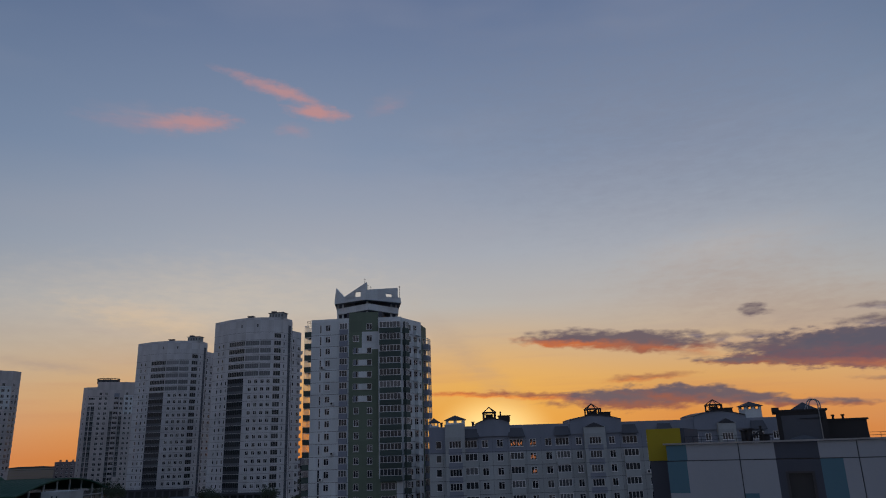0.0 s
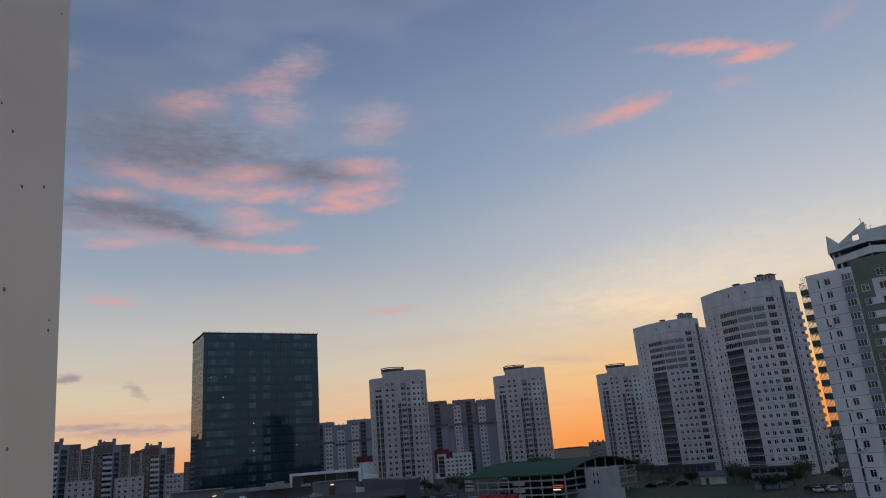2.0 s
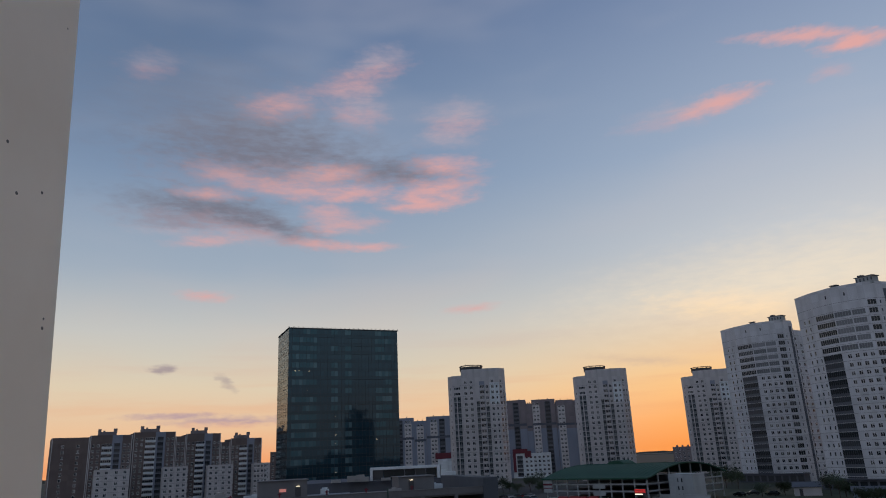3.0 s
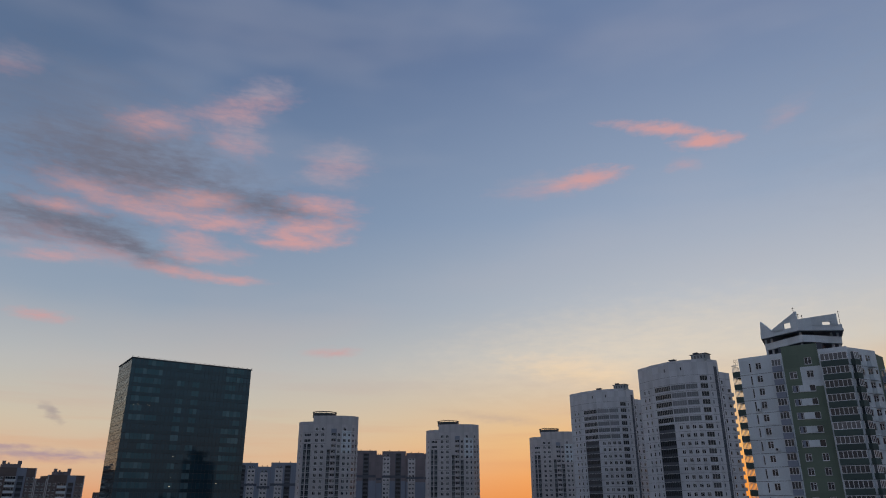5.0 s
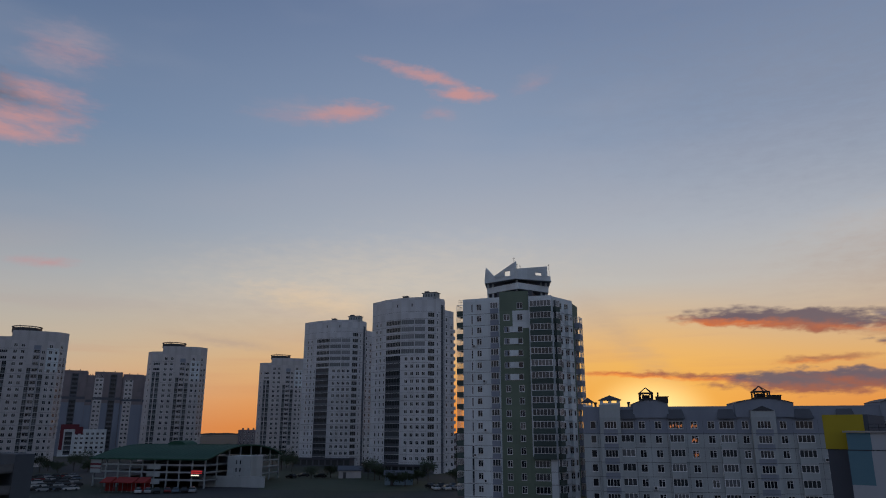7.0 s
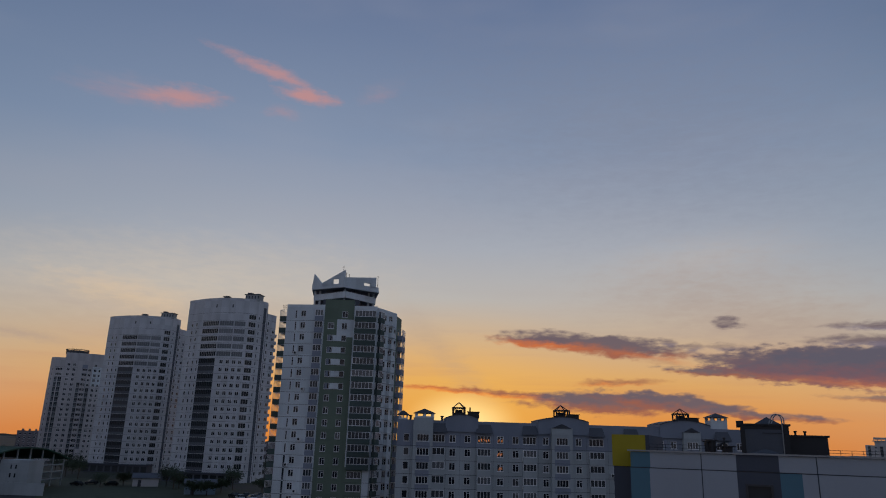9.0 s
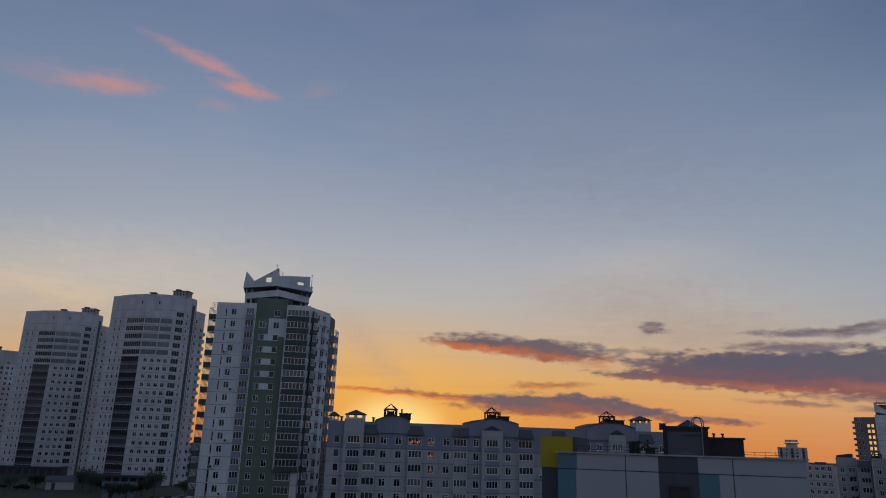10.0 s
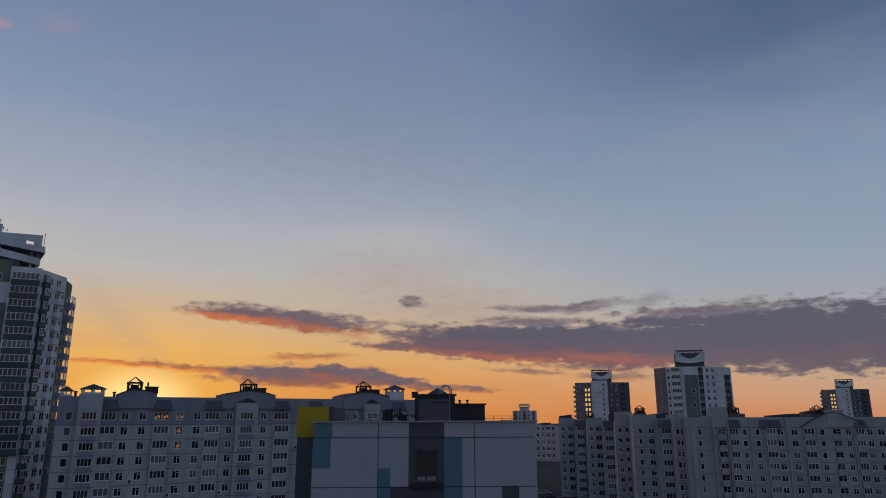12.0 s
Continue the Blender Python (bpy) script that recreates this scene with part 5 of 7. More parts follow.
# ---- stepped panel house ----
def stepped_house():
    m = frame_between(at(90.42, 187.5), at(106.5, 205))
    ob = thing("stepped_house", m, "long stepped grey panel apartment block with balconies and gables", "apartment block")
    top, step = 17.1, 2.7
    fl = levels(-6.9, step, 8)
    J = [z - 0.05 for z in fl] + [14.65]
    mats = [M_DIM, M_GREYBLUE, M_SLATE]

    def X(h):
        return along(m, h)

    end = X(106.4)
    cols = [(X(91.46), 0.8, "w1"), (X(93.02), 1.9, "open"), (X(93.82), 2.0, "glazed", 0, 7, 0, 0, M_DIM), (X(94.58), 1.05, "arch", 5, 7), (X(94.58), 1.1, "w2", 0, 4),
            (X(95.46), 1.05, "arch", 5, 7), (X(95.46), 1.1, "w2", 0, 4), (X(96.3), 2.3, "glazed", 0, 7, 0, 0, M_DIM), (X(96.95), 1.4, "w2"), (X(97.88), 1.5, "w2"),
            (X(98.78), 2.4, "glazed", 0, 7, 0, 0, M_DIM), (X(99.65), 1.05, "arch", 5, 7), (X(99.65), 1.1, "w2", 0, 4), (X(100.55), 1.9, "open"), (X(101.25), 1.1, "w2"),
            (X(101.9), 1.9, "glazed", 0, 7, 0, 0, M_DIM), (X(102.55), 1.3, "w2"), (X(103.2), 1.5, "w2"), (X(104.2), 2.2, "glazed", 0, 7, 0, 0, M_DIM), (X(105.2), 1.4, "w2")]
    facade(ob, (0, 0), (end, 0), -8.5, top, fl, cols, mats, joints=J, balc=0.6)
    shell(ob, [(0.05, 0.4), (end, 0.4), (end, 13), (0.05, 13)], -8.5, top - 0.2, M_GREYBLUE, roof=M_TIN)
    # the row of wings that step away, from the far end
    wings = ((80.94, 82.16, 246, 17.1, 0), (82.18, 83.1, 239, 16.7, 1), (83.12, 84.33, 229, 17.1, 0), (84.35, 85.25, 221, 16.4, 1), (85.27, 86.6, 212, 18.8, 0),
             (86.62, 88.4, 201, 17.9, 2), (88.42, 89.65, 197, 16.9, 1), (89.67, 90.44, 191.5, 17.9, 2))
    u = Vector((1.0, 0.0, 0.0))
    for h0, h1, far, z, look_kind in wings:
        x0, y0 = local(m, h0, far)
        inv = m.inverted()
        o, d = inv @ Vector((0, 0, 0)), inv.to_3x3() @ at(h1, 1.0)
        x1 = o.x + d.x * (y0 - o.y) / d.y
        w = x1 - x0
        if w < 1:
            continue
        c = {0: [(w * 0.28, 1.1, "w2"), (w * 0.75, min(1.9, w * 0.4), "open")], 1: [(w * 0.5, min(2.4, w - 0.7), "glazed", 0, 7, 0, 0, M_DIM)],
             2: [(w * 0.3, 0.9, "w1"), (w * 0.75, min(1.5, w * 0.4), "w2")]}[look_kind]
        facade(ob, (x0, y0), (x1, y0), -8.5, z, fl, c, mats, joints=J, balc=0.8)
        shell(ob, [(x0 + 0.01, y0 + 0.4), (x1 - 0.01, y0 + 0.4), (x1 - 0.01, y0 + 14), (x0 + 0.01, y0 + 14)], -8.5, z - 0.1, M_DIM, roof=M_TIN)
        if look_kind == 1:
            s = Geo()
            s.prism([(x0 + 0.1, y0 - 1.0), (x1 - 0.1, y0 - 1.0), (x1 - 0.1, y0 + 0.2), (x0 + 0.1, y0 + 0.2)], 14.5, [14.6, 14.6, z, z])
            part("mansard_slope", s, ob, mats=[M_SLATE])
    for h, w in ((91.0, 1.0), (95.0, 0.5), (97.4, 0.5), (99.2, 0.5), (101.55, 0.5), (103.6, 0.5)):
        rib = Geo()
        rib.box(X(h) - w / 2, X(h) + w / 2, -0.28, 0.05, -8.4, 16.9)
        part("wall_rib", rib, ob, mats=[M_DIM])
    for h0, h1, z in ((92.35, 93.45, 17.0),):
        bay = Geo()
        bay.box(X(h0), X(h0) + 0.3, -1.0, 0.02, -8.4, z)
        bay.box(X(h1) - 0.3, X(h1), -1.0, 0.02, -8.4, z)
        part("bay_cheek", bay, ob, mats=[M_DIM])
    # piers, gable and lanterns above the roofline
    for h0, h1, z in ((92.3, 93.5, 19.4), (100.0, 101.05, 18.6)):
        g = Geo()
        g.box(X(h0), X(h1), -0.5, 3.0, 14.7, z)
        g.box(X(h0) - 0.1, X(h1) + 0.1, -0.6, 3.1, z, z + 0.12)
        part("roof_pier", g, ob, mats=[M_DIM])
    g = Geo()
    xa, xb, xc = X(98.3), X(100.4), X(102.4)
    n = 12
    arc = [(xa + (xc - xa) * i / n, 14.7 + 3.4 * (1 - abs(2 * i / n - 1) ** 1.5)) for i in range(n + 1)]
    for (p0, z0), (p1, z1) in zip(arc, arc[1:]):
        g.plate([(p0, 14.6), (p1, 14.6), (p1, z1 + 0.02), (p0, z0 + 0.02)], -0.35, 0.1)
    part("gable", g, ob, mats=[M_DIM])
    g = Geo()
    for (p0, z0), (p1, z1) in zip(arc, arc[1:]):
        g.plate([(p0, z0 + 0.02), (p1, z1 + 0.02), (p1, z1 + 0.22), (p0, z0 + 0.22)], -0.6, 0.3)
    part("gable_coping", g, ob, mats=[M_TIN])
    for h in (93.9, 95.95, 96.6, 101.95):
        s = Geo()
        x = X(h)
        s.prism([(x - 1.5, -0.8), (x + 1.5, -0.8), (x + 1.1, 0.1), (x - 1.1, 0.1)], 14.6, [14.75, 14.75, 16.7, 16.7])
        part("dormer_slope", s, ob, mats=[M_SLATE])
    for h, y, z in ((94.05, 2.0, 18.0), (99.7, 2.5, 17.9)):
        b = Geo()
        b.box(X(h) - 2.0, X(h) + 2.4, y - 1.5, y + 3, 16.8, z)
        part("roof_base", b, ob, mats=[M_SLATE])
        lantern(ob, X(h), y, z, 2.2, 2.0)
    for h, far, z in ((85.25, 216, 18.0), (87.2, 205, 18.4), (83.4, 234, 17.0)):
        x, y = local(m, h, far)
        b = Geo()
        b.box(x - 1.6, x + 1.6, y - 1.0, y + 3, 16.2, z)
        part("roof_base", b, ob, mats=[M_SLATE])
        lantern(ob, x, y, z, 2.2, 2.0)
    for h0, h1, far, z in ((81.0, 82.0, 248, 18.2), (87.7, 89.4, 206, 18.4), (96.2, 98.6, 204, 18.0), (98.6, 100.0, 208, 18.9)):
        (xa, ya), (xb, yb) = local(m, h0, far), local(m, h1, far)
        r = Geo()
        r.prism([(xa, ya), (xb, ya), (xb - 0.8, ya + 6), (xa + 0.8, ya + 6)], 16.6, [z - 0.5, z, z, z - 0.5])
        part("roof_ridge", r, ob, mats=[M_TIN])


stepped_house()


def far_block():
    m = frame_between(at(79.0, 300), at(80.9, 296))
    ob = thing("distant_block", m, "distant grey panel block seen past a corner", "apartment block")
    fl = levels(0.6, 2.7, 5)
    facade(ob, (0, 0), (9.8, 0), 0, 14.3, fl, [(1.6, 1.2, "w2"), (4.0, 1.2, "w2"), (6.2, 1.8, "w4"), (8.4, 1.2, "w2")], [M_CREAM], joints=fl)
    shell(ob, [(0, 0.4), (9.8, 0.4), (9.8, 12), (0, 12)], 0, 14.0, M_CREAM)
    v = Geo()
    v.box(3, 6, 1, 4, 14, 15.2)
    part("roof_hut", v, ob, mats=[M_SLATE])


far_block()


# ---- towers with a horned crown ----
def horned_crown(ob, x0, x1, y, z, high=6.0):
    g = Geo()
    n = 8
    for i in range(n):
        a, b = i / n, (i + 1) / n
        lo = [z + 0.5 + 0.9 * (2 * s - 1) ** 2 for s in (a, b)]
        hi = [z + high * (0.36 + 0.64 * abs(2 * s - 1) ** 1.6) for s in (a, b)]
        g.plate([(x0 + (x1 - x0) * a, lo[0]), (x0 + (x1 - x0) * b, lo[1]), (x0 + (x1 - x0) * b, hi[1]), (x0 + (x1 - x0) * a, hi[0])], y, y + 0.4)
    part("crown_plate", g, ob, mats=[M_CHALK])
    b = Geo()
    b.box(x0 + 0.3, x1 - 0.3, y + 0.8, y + 7, z - 1.5, z + high * 0.78)
    for k in range(5):
        xx = x0 + 0.6 + (x1 - x0 - 1.2) * k / 4
        b.box(xx - 0.15, xx + 0.15, y + 1, y + 1.3, z + high * 0.6, z + high * 0.92)
    b.box(x0 + 0.4, x1 - 0.4, y + 0.9, y + 1.4, z + high * 0.86, z + high * 0.96)
    part("lift_house", b, ob, mats=[M_SLATE])
    for f in (0.12, 0.72, 0.86):
        r = Geo()
        xx = x0 + (x1 - x0) * f
        r.rod((xx, y + 2, z + high * 0.6), (xx, y + 2, z + high * 1.18), 0.08)
        part("aerial", r, ob, mats=[M_STEEL])


def white_green_tower():
    m = frame_between(at(88.49, 306), at(94.04, 310))
    ob = thing("horned_tower", m, "white and green panel tower with a horned white roof crown", "apartment tower", "towers with horned crowns")
    top, step = 37.0, 2.75
    fl = levels(1.0, step, 13)
    k = [local(m, h, r) for h, r in ((88.49, 306), (89.36, 300), (90.67, 298), (92.12, 300), (94.04, 310))]
    L = [math.dist(k[i], k[i + 1]) for i in range(4)]
    mats = [M_CHALK, M_GREEN, M_BROWN]
    facade(ob, k[0], k[1], 0, top, fl, [(L[0] * 0.55, 1.0, "w1")], [M_TAUPE], balc=0.8)
    facade(ob, k[1], k[2], 0, top, fl, [(0.9, 0.8, "w1"), (L[1] * 0.58, 3.4, "glazed", 0, 12, 0, 0, M_CHALK)], mats, joints=fl)
    facade(ob, k[2], k[3], 0, top, fl, [(3.4, 1.0, "w1", 0, 9), (L[2] - 1.3, 1.9, "strip")], mats, paint=[(0.0, L[2] - 2.5, 0, 33.8, 1)])
    facade(ob, k[3], k[4], 0, top, fl, [(1.8, 1.5, "w2"), (4.8, 1.6, "w2"), (L[3] - 2.3, 3.2, "strip", 0, 11)], mats, joints=fl)
    shell(ob, [(k[0][0], k[0][1] + 0.4), (k[1][0], k[1][1] + 0.4), (k[2][0], k[2][1] + 0.4), (k[3][0], k[3][1] + 0.4), (k[4][0], k[4][1] + 0.4), (k[4][0] - 3, k[4][1] + 14), (k[0][0] + 2, k[0][1] + 14)],
          0, top - 0.3, M_CREAM)
    xa, ya = local(m, 90.15, 303)
    xb, yb = local(m, 92.35, 303)
    horned_crown(ob, xa, xb, ya, 38.2, 6.2)


white_green_tower()


def dark_tower():
    m = frame_between(at(82.33, 416), at(86.56, 416))
    ob = thing("horned_tower", m, "dark and white panel tower with a horned white roof crown", "apartment tower", "towers with horned crowns")
    fl, top = levels(1.0, 2.75, 13), 37.0
    mats = [M_CHALK, M_TAUPE, M_SLATE]
    w = 30.7
    # thin corner part, where the sunset sky shows through the windows
    facade(ob, (0, 3), (9.3, 0), 0, top, fl, [(1.2, 0.9, "w1"), (3.0, 0.9, "w1")], [M_TAUPE], thick=0.3)
    g = Geo()
    g.box(0, 4.6, 3.6, 14, 0, top - 0.4)
    part("side_wing", g, ob, mats=[M_TAUPE])
    facade(ob, (9.3, 0), (18.5, 0), 0, top + 1, fl, [(6.8, 0.9, "w1")], mats, joints=fl)
    facade(ob, (18.5, 0), (w, 3.5), 0, top, fl, [(2.0, 1.2, "w2"), (5.2, 1.4, "w2"), (8.6, 2.6, "strip")], [M_SLATE], balc=0.8)
    shell(ob, [(9.4, 0.4), (18.5, 0.4), (w, 3.9), (w - 2, 15), (9.4, 15)], 0, top - 0.3, M_CREAM)
    # glowing panes on the wall stand in for sunset sky seen through
    for i in range(12):
        for x in (5.6, 7.4):
            lit = Geo()
            lit.face(((0, 0, 0), (1.1, 0, 0), (1.1, 0, 1.5), (0, 0, 1.5)))
            y = 3 - x * 3 / 9.3 - 0.06
            part("lit_window", CACHE.setdefault("lit_window", lit.mesh("lit_window", [M_SUNTHROUGH])), ob,
                 Matrix.Translation((x, y, 1.8 + 2.75 * i)) @ Matrix.Rotation(math.atan2(-3, 9.3), 4, "Z"))
    horned_crown(ob, 9.5, 21.3, 2.5, 38.2, 6.4)
    b = Geo()
    for z in fl:
        b.box(-1.1, 0.0, 4.0, 8.0, z, z + 1.1)
    part("side_balcony", b, ob, mats=[M_TAUPE], kind="stuff")
    return ob


# glow in place of the sunset behind see-through windows, no lamp
M_SUNTHROUGH = glowing("stair_light", (1.0, 0.55, 0.18), 0.75)
DARK = dark_tower()
copy_thing(DARK, frame_between(at(99.92, 594), at(102.85, 596)))


def small_tower():
    m = frame_between(at(77.33, 760), at(79.24, 760))
    ob = thing("distant_tower", m, "distant grey tower with a drum on its roof", "apartment tower")
    fl = levels(1.0, 2.9, 8)
    facade(ob, (0, 0), (25.3, 0), 0, 25, fl, [(3, 2.2, "strip"), (8, 1.8, "w2"), (12.5, 2.4, "strip"), (17, 1.8, "w2"), (22, 2.2, "strip")], [M_CREAM], joints=fl, near=False)
    shell(ob, [(0, 0.4), (25.3, 0.4), (23, 16), (2, 16)], 0, 24.7, M_CREAM)
    g = Geo()
    g.box(7.5, 17.5, 2, 10, 24.7, 28.5)
    g.box(6.0, 19.0, 1.0, 11, 28.5, 29.2)
    g.box(7.0, 18.0, 2, 10, 30.2, 32.0)
    for x in (7, 10, 13, 16, 18):
        g.box(x, x + 0.5, 2, 2.5, 29.2, 30.4)
    part("roof_drum", g, ob, mats=[M_CREAM])


small_tower()


# ---- brown brick block with stepped roofline ----
def brown_block():
    m = frame_between(at(-30.0, 432), at(-15.5, 452))
    ob = thing("brown_block", m, "brown brick apartment block with white balconies and stepped roofs", "apartment block")
    mats = [M_BROWN, M_CREAM, M_GREYBLUE]
    X = lambda h: along(m, h)
    for h0, h1, z, bal in ((-30.0, -27.6, 35.5, 0), (-27.58, -24.8, 36.4, 1), (-24.75, -21.85, 37.6, 1), (-21.83, -21.12, 34.9, 0), (-21.1, -18.62, 36.2, 1),
                           (-18.6, -17.9, 31.0, 0), (-17.88, -15.58, 33.0, 1)):
        x0, x1 = X(h0), X(h1)
        w = x1 - x0
        fl = levels(0.8, 2.85, int((z - 2.2) / 2.85))
        if bal:
            cols = [(w * 0.08, 1.2, "w2"), (w * 0.2, 1.2, "w2"), (w * 0.4, w * 0.24, "open", 0, 30, 0, 0, M_CHALK), (w * 0.64, w * 0.14, "strip"), (w * 0.82, 1.3, "w2"), (w * 0.93, 1.2, "w2")]
        else:
            cols = [(w * 0.3, 1.3, "w2"), (w * 0.7, 1.3, "w2")]
        facade(ob, (x0, 0), (x1, 0), 0, z, fl, cols, mats, paint=[(w * 0.52, w * 0.76, 0, z, 2)] if bal else (), balc=1.0, near=False)
        shell(ob, [(x0, 0.4), (x1, 0.4), (x1, 14), (x0, 14)], 0, z - 0.4, M_BROWN)
        for rib_x in (x0 + 0.1, x1 - 0.5):
            strip = Geo()
            strip.box(rib_x, rib_x + 0.4, -0.1, 0.05, 0, z)
            part("white_rib", strip, ob, mats=[M_CREAM])
        if bal:
            hut = Geo()
            hut.box(x0 + w * 0.2, x0 + w * 0.62, 2, 8, z - 0.4, z + 1.9)
            hut.box(x0 + w * 0.18, x0 + w * 0.25, 2, 4, z + 1.9, z + 3.4)
            hut.box(x0 + w * 0.55, x0 + w * 0.63, 2, 4, z + 1.9, z + 3.6)
            hut.box(x0 + w * 0.3, x0 + w * 0.34, 2, 3, z + 1.9, z + 2.6)
            part("roof_hut", hut, ob, mats=[M_TAUPE])
    for h0, h1 in ((-27.2, -24.9), (-22.7, -21.0), (-19.6, -17.8), (-16.3, -15.3)):
        x0, x1 = X(h0), X(h1)
        w = x1 - x0
        fl = levels(0.8, 2.85, 6)
        facade(ob, (x0, -5), (x1, -5), 0, 18.3, fl, [(w * f, 1.5, "w2") for f in (0.12, 0.34, 0.62, 0.86)], [M_CREAM], joints=fl, near=False)
        shell(ob, [(x0, -4.6), (x1, -4.6), (x1, 0.0), (x0, 0.0)], 0, 18.0, M_CREAM)


brown_block()


def far_pair():
    m = frame_between(at(-15.35, 560), at(-14.2, 560))
    ob = thing("distant_block", m, "distant brown block beside a pale one", "apartment block")
    fl = levels(1, 2.9, 7)
    facade(ob, (0, 0), (4.2, 0), 0, 18.5, fl, [(2, 1.5, "w2")], [M_CREAM], near=False)
    facade(ob, (4.2, 0), (14, 0), 0, 26.0, levels(1, 2.9, 8), [(2, 1.5, "w2"), (5, 1.5, "w2")], [M_BROWN], near=False)
    shell(ob, [(0, 0.4), (4.2, 0.4), (4.2, 10), (0, 10)], 0, 18.3, M_CREAM)
    shell(ob, [(4.2, 0.4), (14, 0.4), (14, 10), (4.2, 10)], 0, 25.7, M_BROWN)


far_pair()


# ---- striped blocks behind the white towers ----
def striped_block(h0, h1, far, sections, label, low=True):
    m = frame_between(at(h0, far), at(h1, far))
    ob = thing("striped_block", m, label, "apartment block")
    X = lambda h: along(m, h)
    mats = [M_TAUPE, M_CREAM, M_SLATE, M_GREYBLUE]
    for a, b, z, base, stripes, dark in sections:
        x0, x1 = X(a), X(b)
        w = x1 - x0
        fl = levels(0.8, 2.85, int((z - 2) / 2.85))
        cols, paint = [], [(0, w, 0, z * 0.62, 3 if base == 0 else base)] if base == 0 else [(0, w, 0, z, base)]
        for f in dark:
            cols.append((w * f, 3.4, "strip"))
            paint.append((w * f - 2.1, w * f + 2.1, 0, z - 2, 2))
        for f in stripes:
            cols += [(w * f - 1.2, 1.5, "w2"), (w * f + 1.2, 1.5, "w2")]
            paint.append((w * f - 2.6, w * f + 2.6, 0, z - 4, 1))
        facade(ob, (x0, 0), (x1, 0), 0, z, fl, cols, mats, paint=paint, near=False)
        shell(ob, [(x0, 0.4), (x1, 0.4), (x1, 13), (x0, 13)], 0, z - 0.4, M_TAUPE)
        band = Geo()
        band.box(x0 + 0.2, x1 - 0.2, -0.06, 0.05, z * 0.66, z * 0.66 + 1.6)
        part("dark_band", band, ob, mats=[M_SLATE])
        for k in range(2):
            v = Geo()
            v.rod((x0 + w * (0.3 + 0.4 * k), 4, z - 0.4), (x0 + w * (0.3 + 0.4 * k), 4, z + 1.0), 0.25)
            part("roof_pipe", v, ob, mats=[M_SLATE])
    g = Geo()
    g.box(X(sections[0][0]) + 0.3, X(sections[-1][1]) - 0.3, 1.2, 12.8, 0, min(q[2] for q in sections) - 0.6)
    part("core", g, ob, mats=[M_TAUPE])
    return ob, m


blk, blk_m = striped_block(3.5, 10.2, 520, ((3.55, 5.33, 54.0, 0, (), (0.55,)), (5.35, 5.77, 51.2, 0, (), ()), (5.79, 7.66, 53.6, 0, (0.18,), (0.68,)),
                                            (7.7, 9.1, 52.4, 0, (0.3,), ()), (9.12, 10.2, 52.0, 0, (0.35,), ())), "tall taupe and white striped apartment block with red trim")
xa, xb = along(blk_m, 4.05), along(blk_m, 7.0)
FLW = levels(0.8, 2.85, 5)
facade(blk, (xa, -6), (xb, -6), 0, 16.6, FLW, [(xb - xa - 2 - 3 * i, 1.6, "w2") for i in range(6)] + [(5.0, 4.0, "strip")], [M_CHALK])
shell(blk, [(xa, -5.6), (xb, -5.6), (xb, 0), (xa, 0)], 0, 16.3, M_CHALK)
RB = Geo()
RB.box(xa + 0.2, xa + 10.5, -6.5, -0.3, 16.7, 19.6)
RB.box(xa + 0.2, xa + 2.2, -6.55, -6.02, 4, 16.7)
RB.box(xa + 8.5, xa + 13.0, -6.55, -6.02, 13.8, 18.0)
part("red_frame", RB, blk, label="dull red facade frame", mats=[M_RED])
blk2, blk2_m = striped_block(-5.6, -0.6, 520, ((-5.6, -3.72, 45.0, 3, (0.75,), (0.4,)), (-3.7, -2.75, 42.6, 3, (0.5,), ()), (-2.73, -0.7, 45.4, 3, (0.3,), (0.62,))),
                             "grey-blue and white striped apartment block with red trim")
RB = Geo()
RB.box(along(blk2_m, -2.1), along(blk2_m, -0.8), -3.0, -0.2, 15.5, 19.5)
part("red_frame", RB, blk2, label="dull red facade frame", mats=[M_RED])
RB = Geo()
RB.box(along(blk2_m, -1.9), along(blk2_m, -0.8), -3.4, -0.2, 0, 15.3)
part("low_wing", RB, blk2, mats=[M_CHALK])


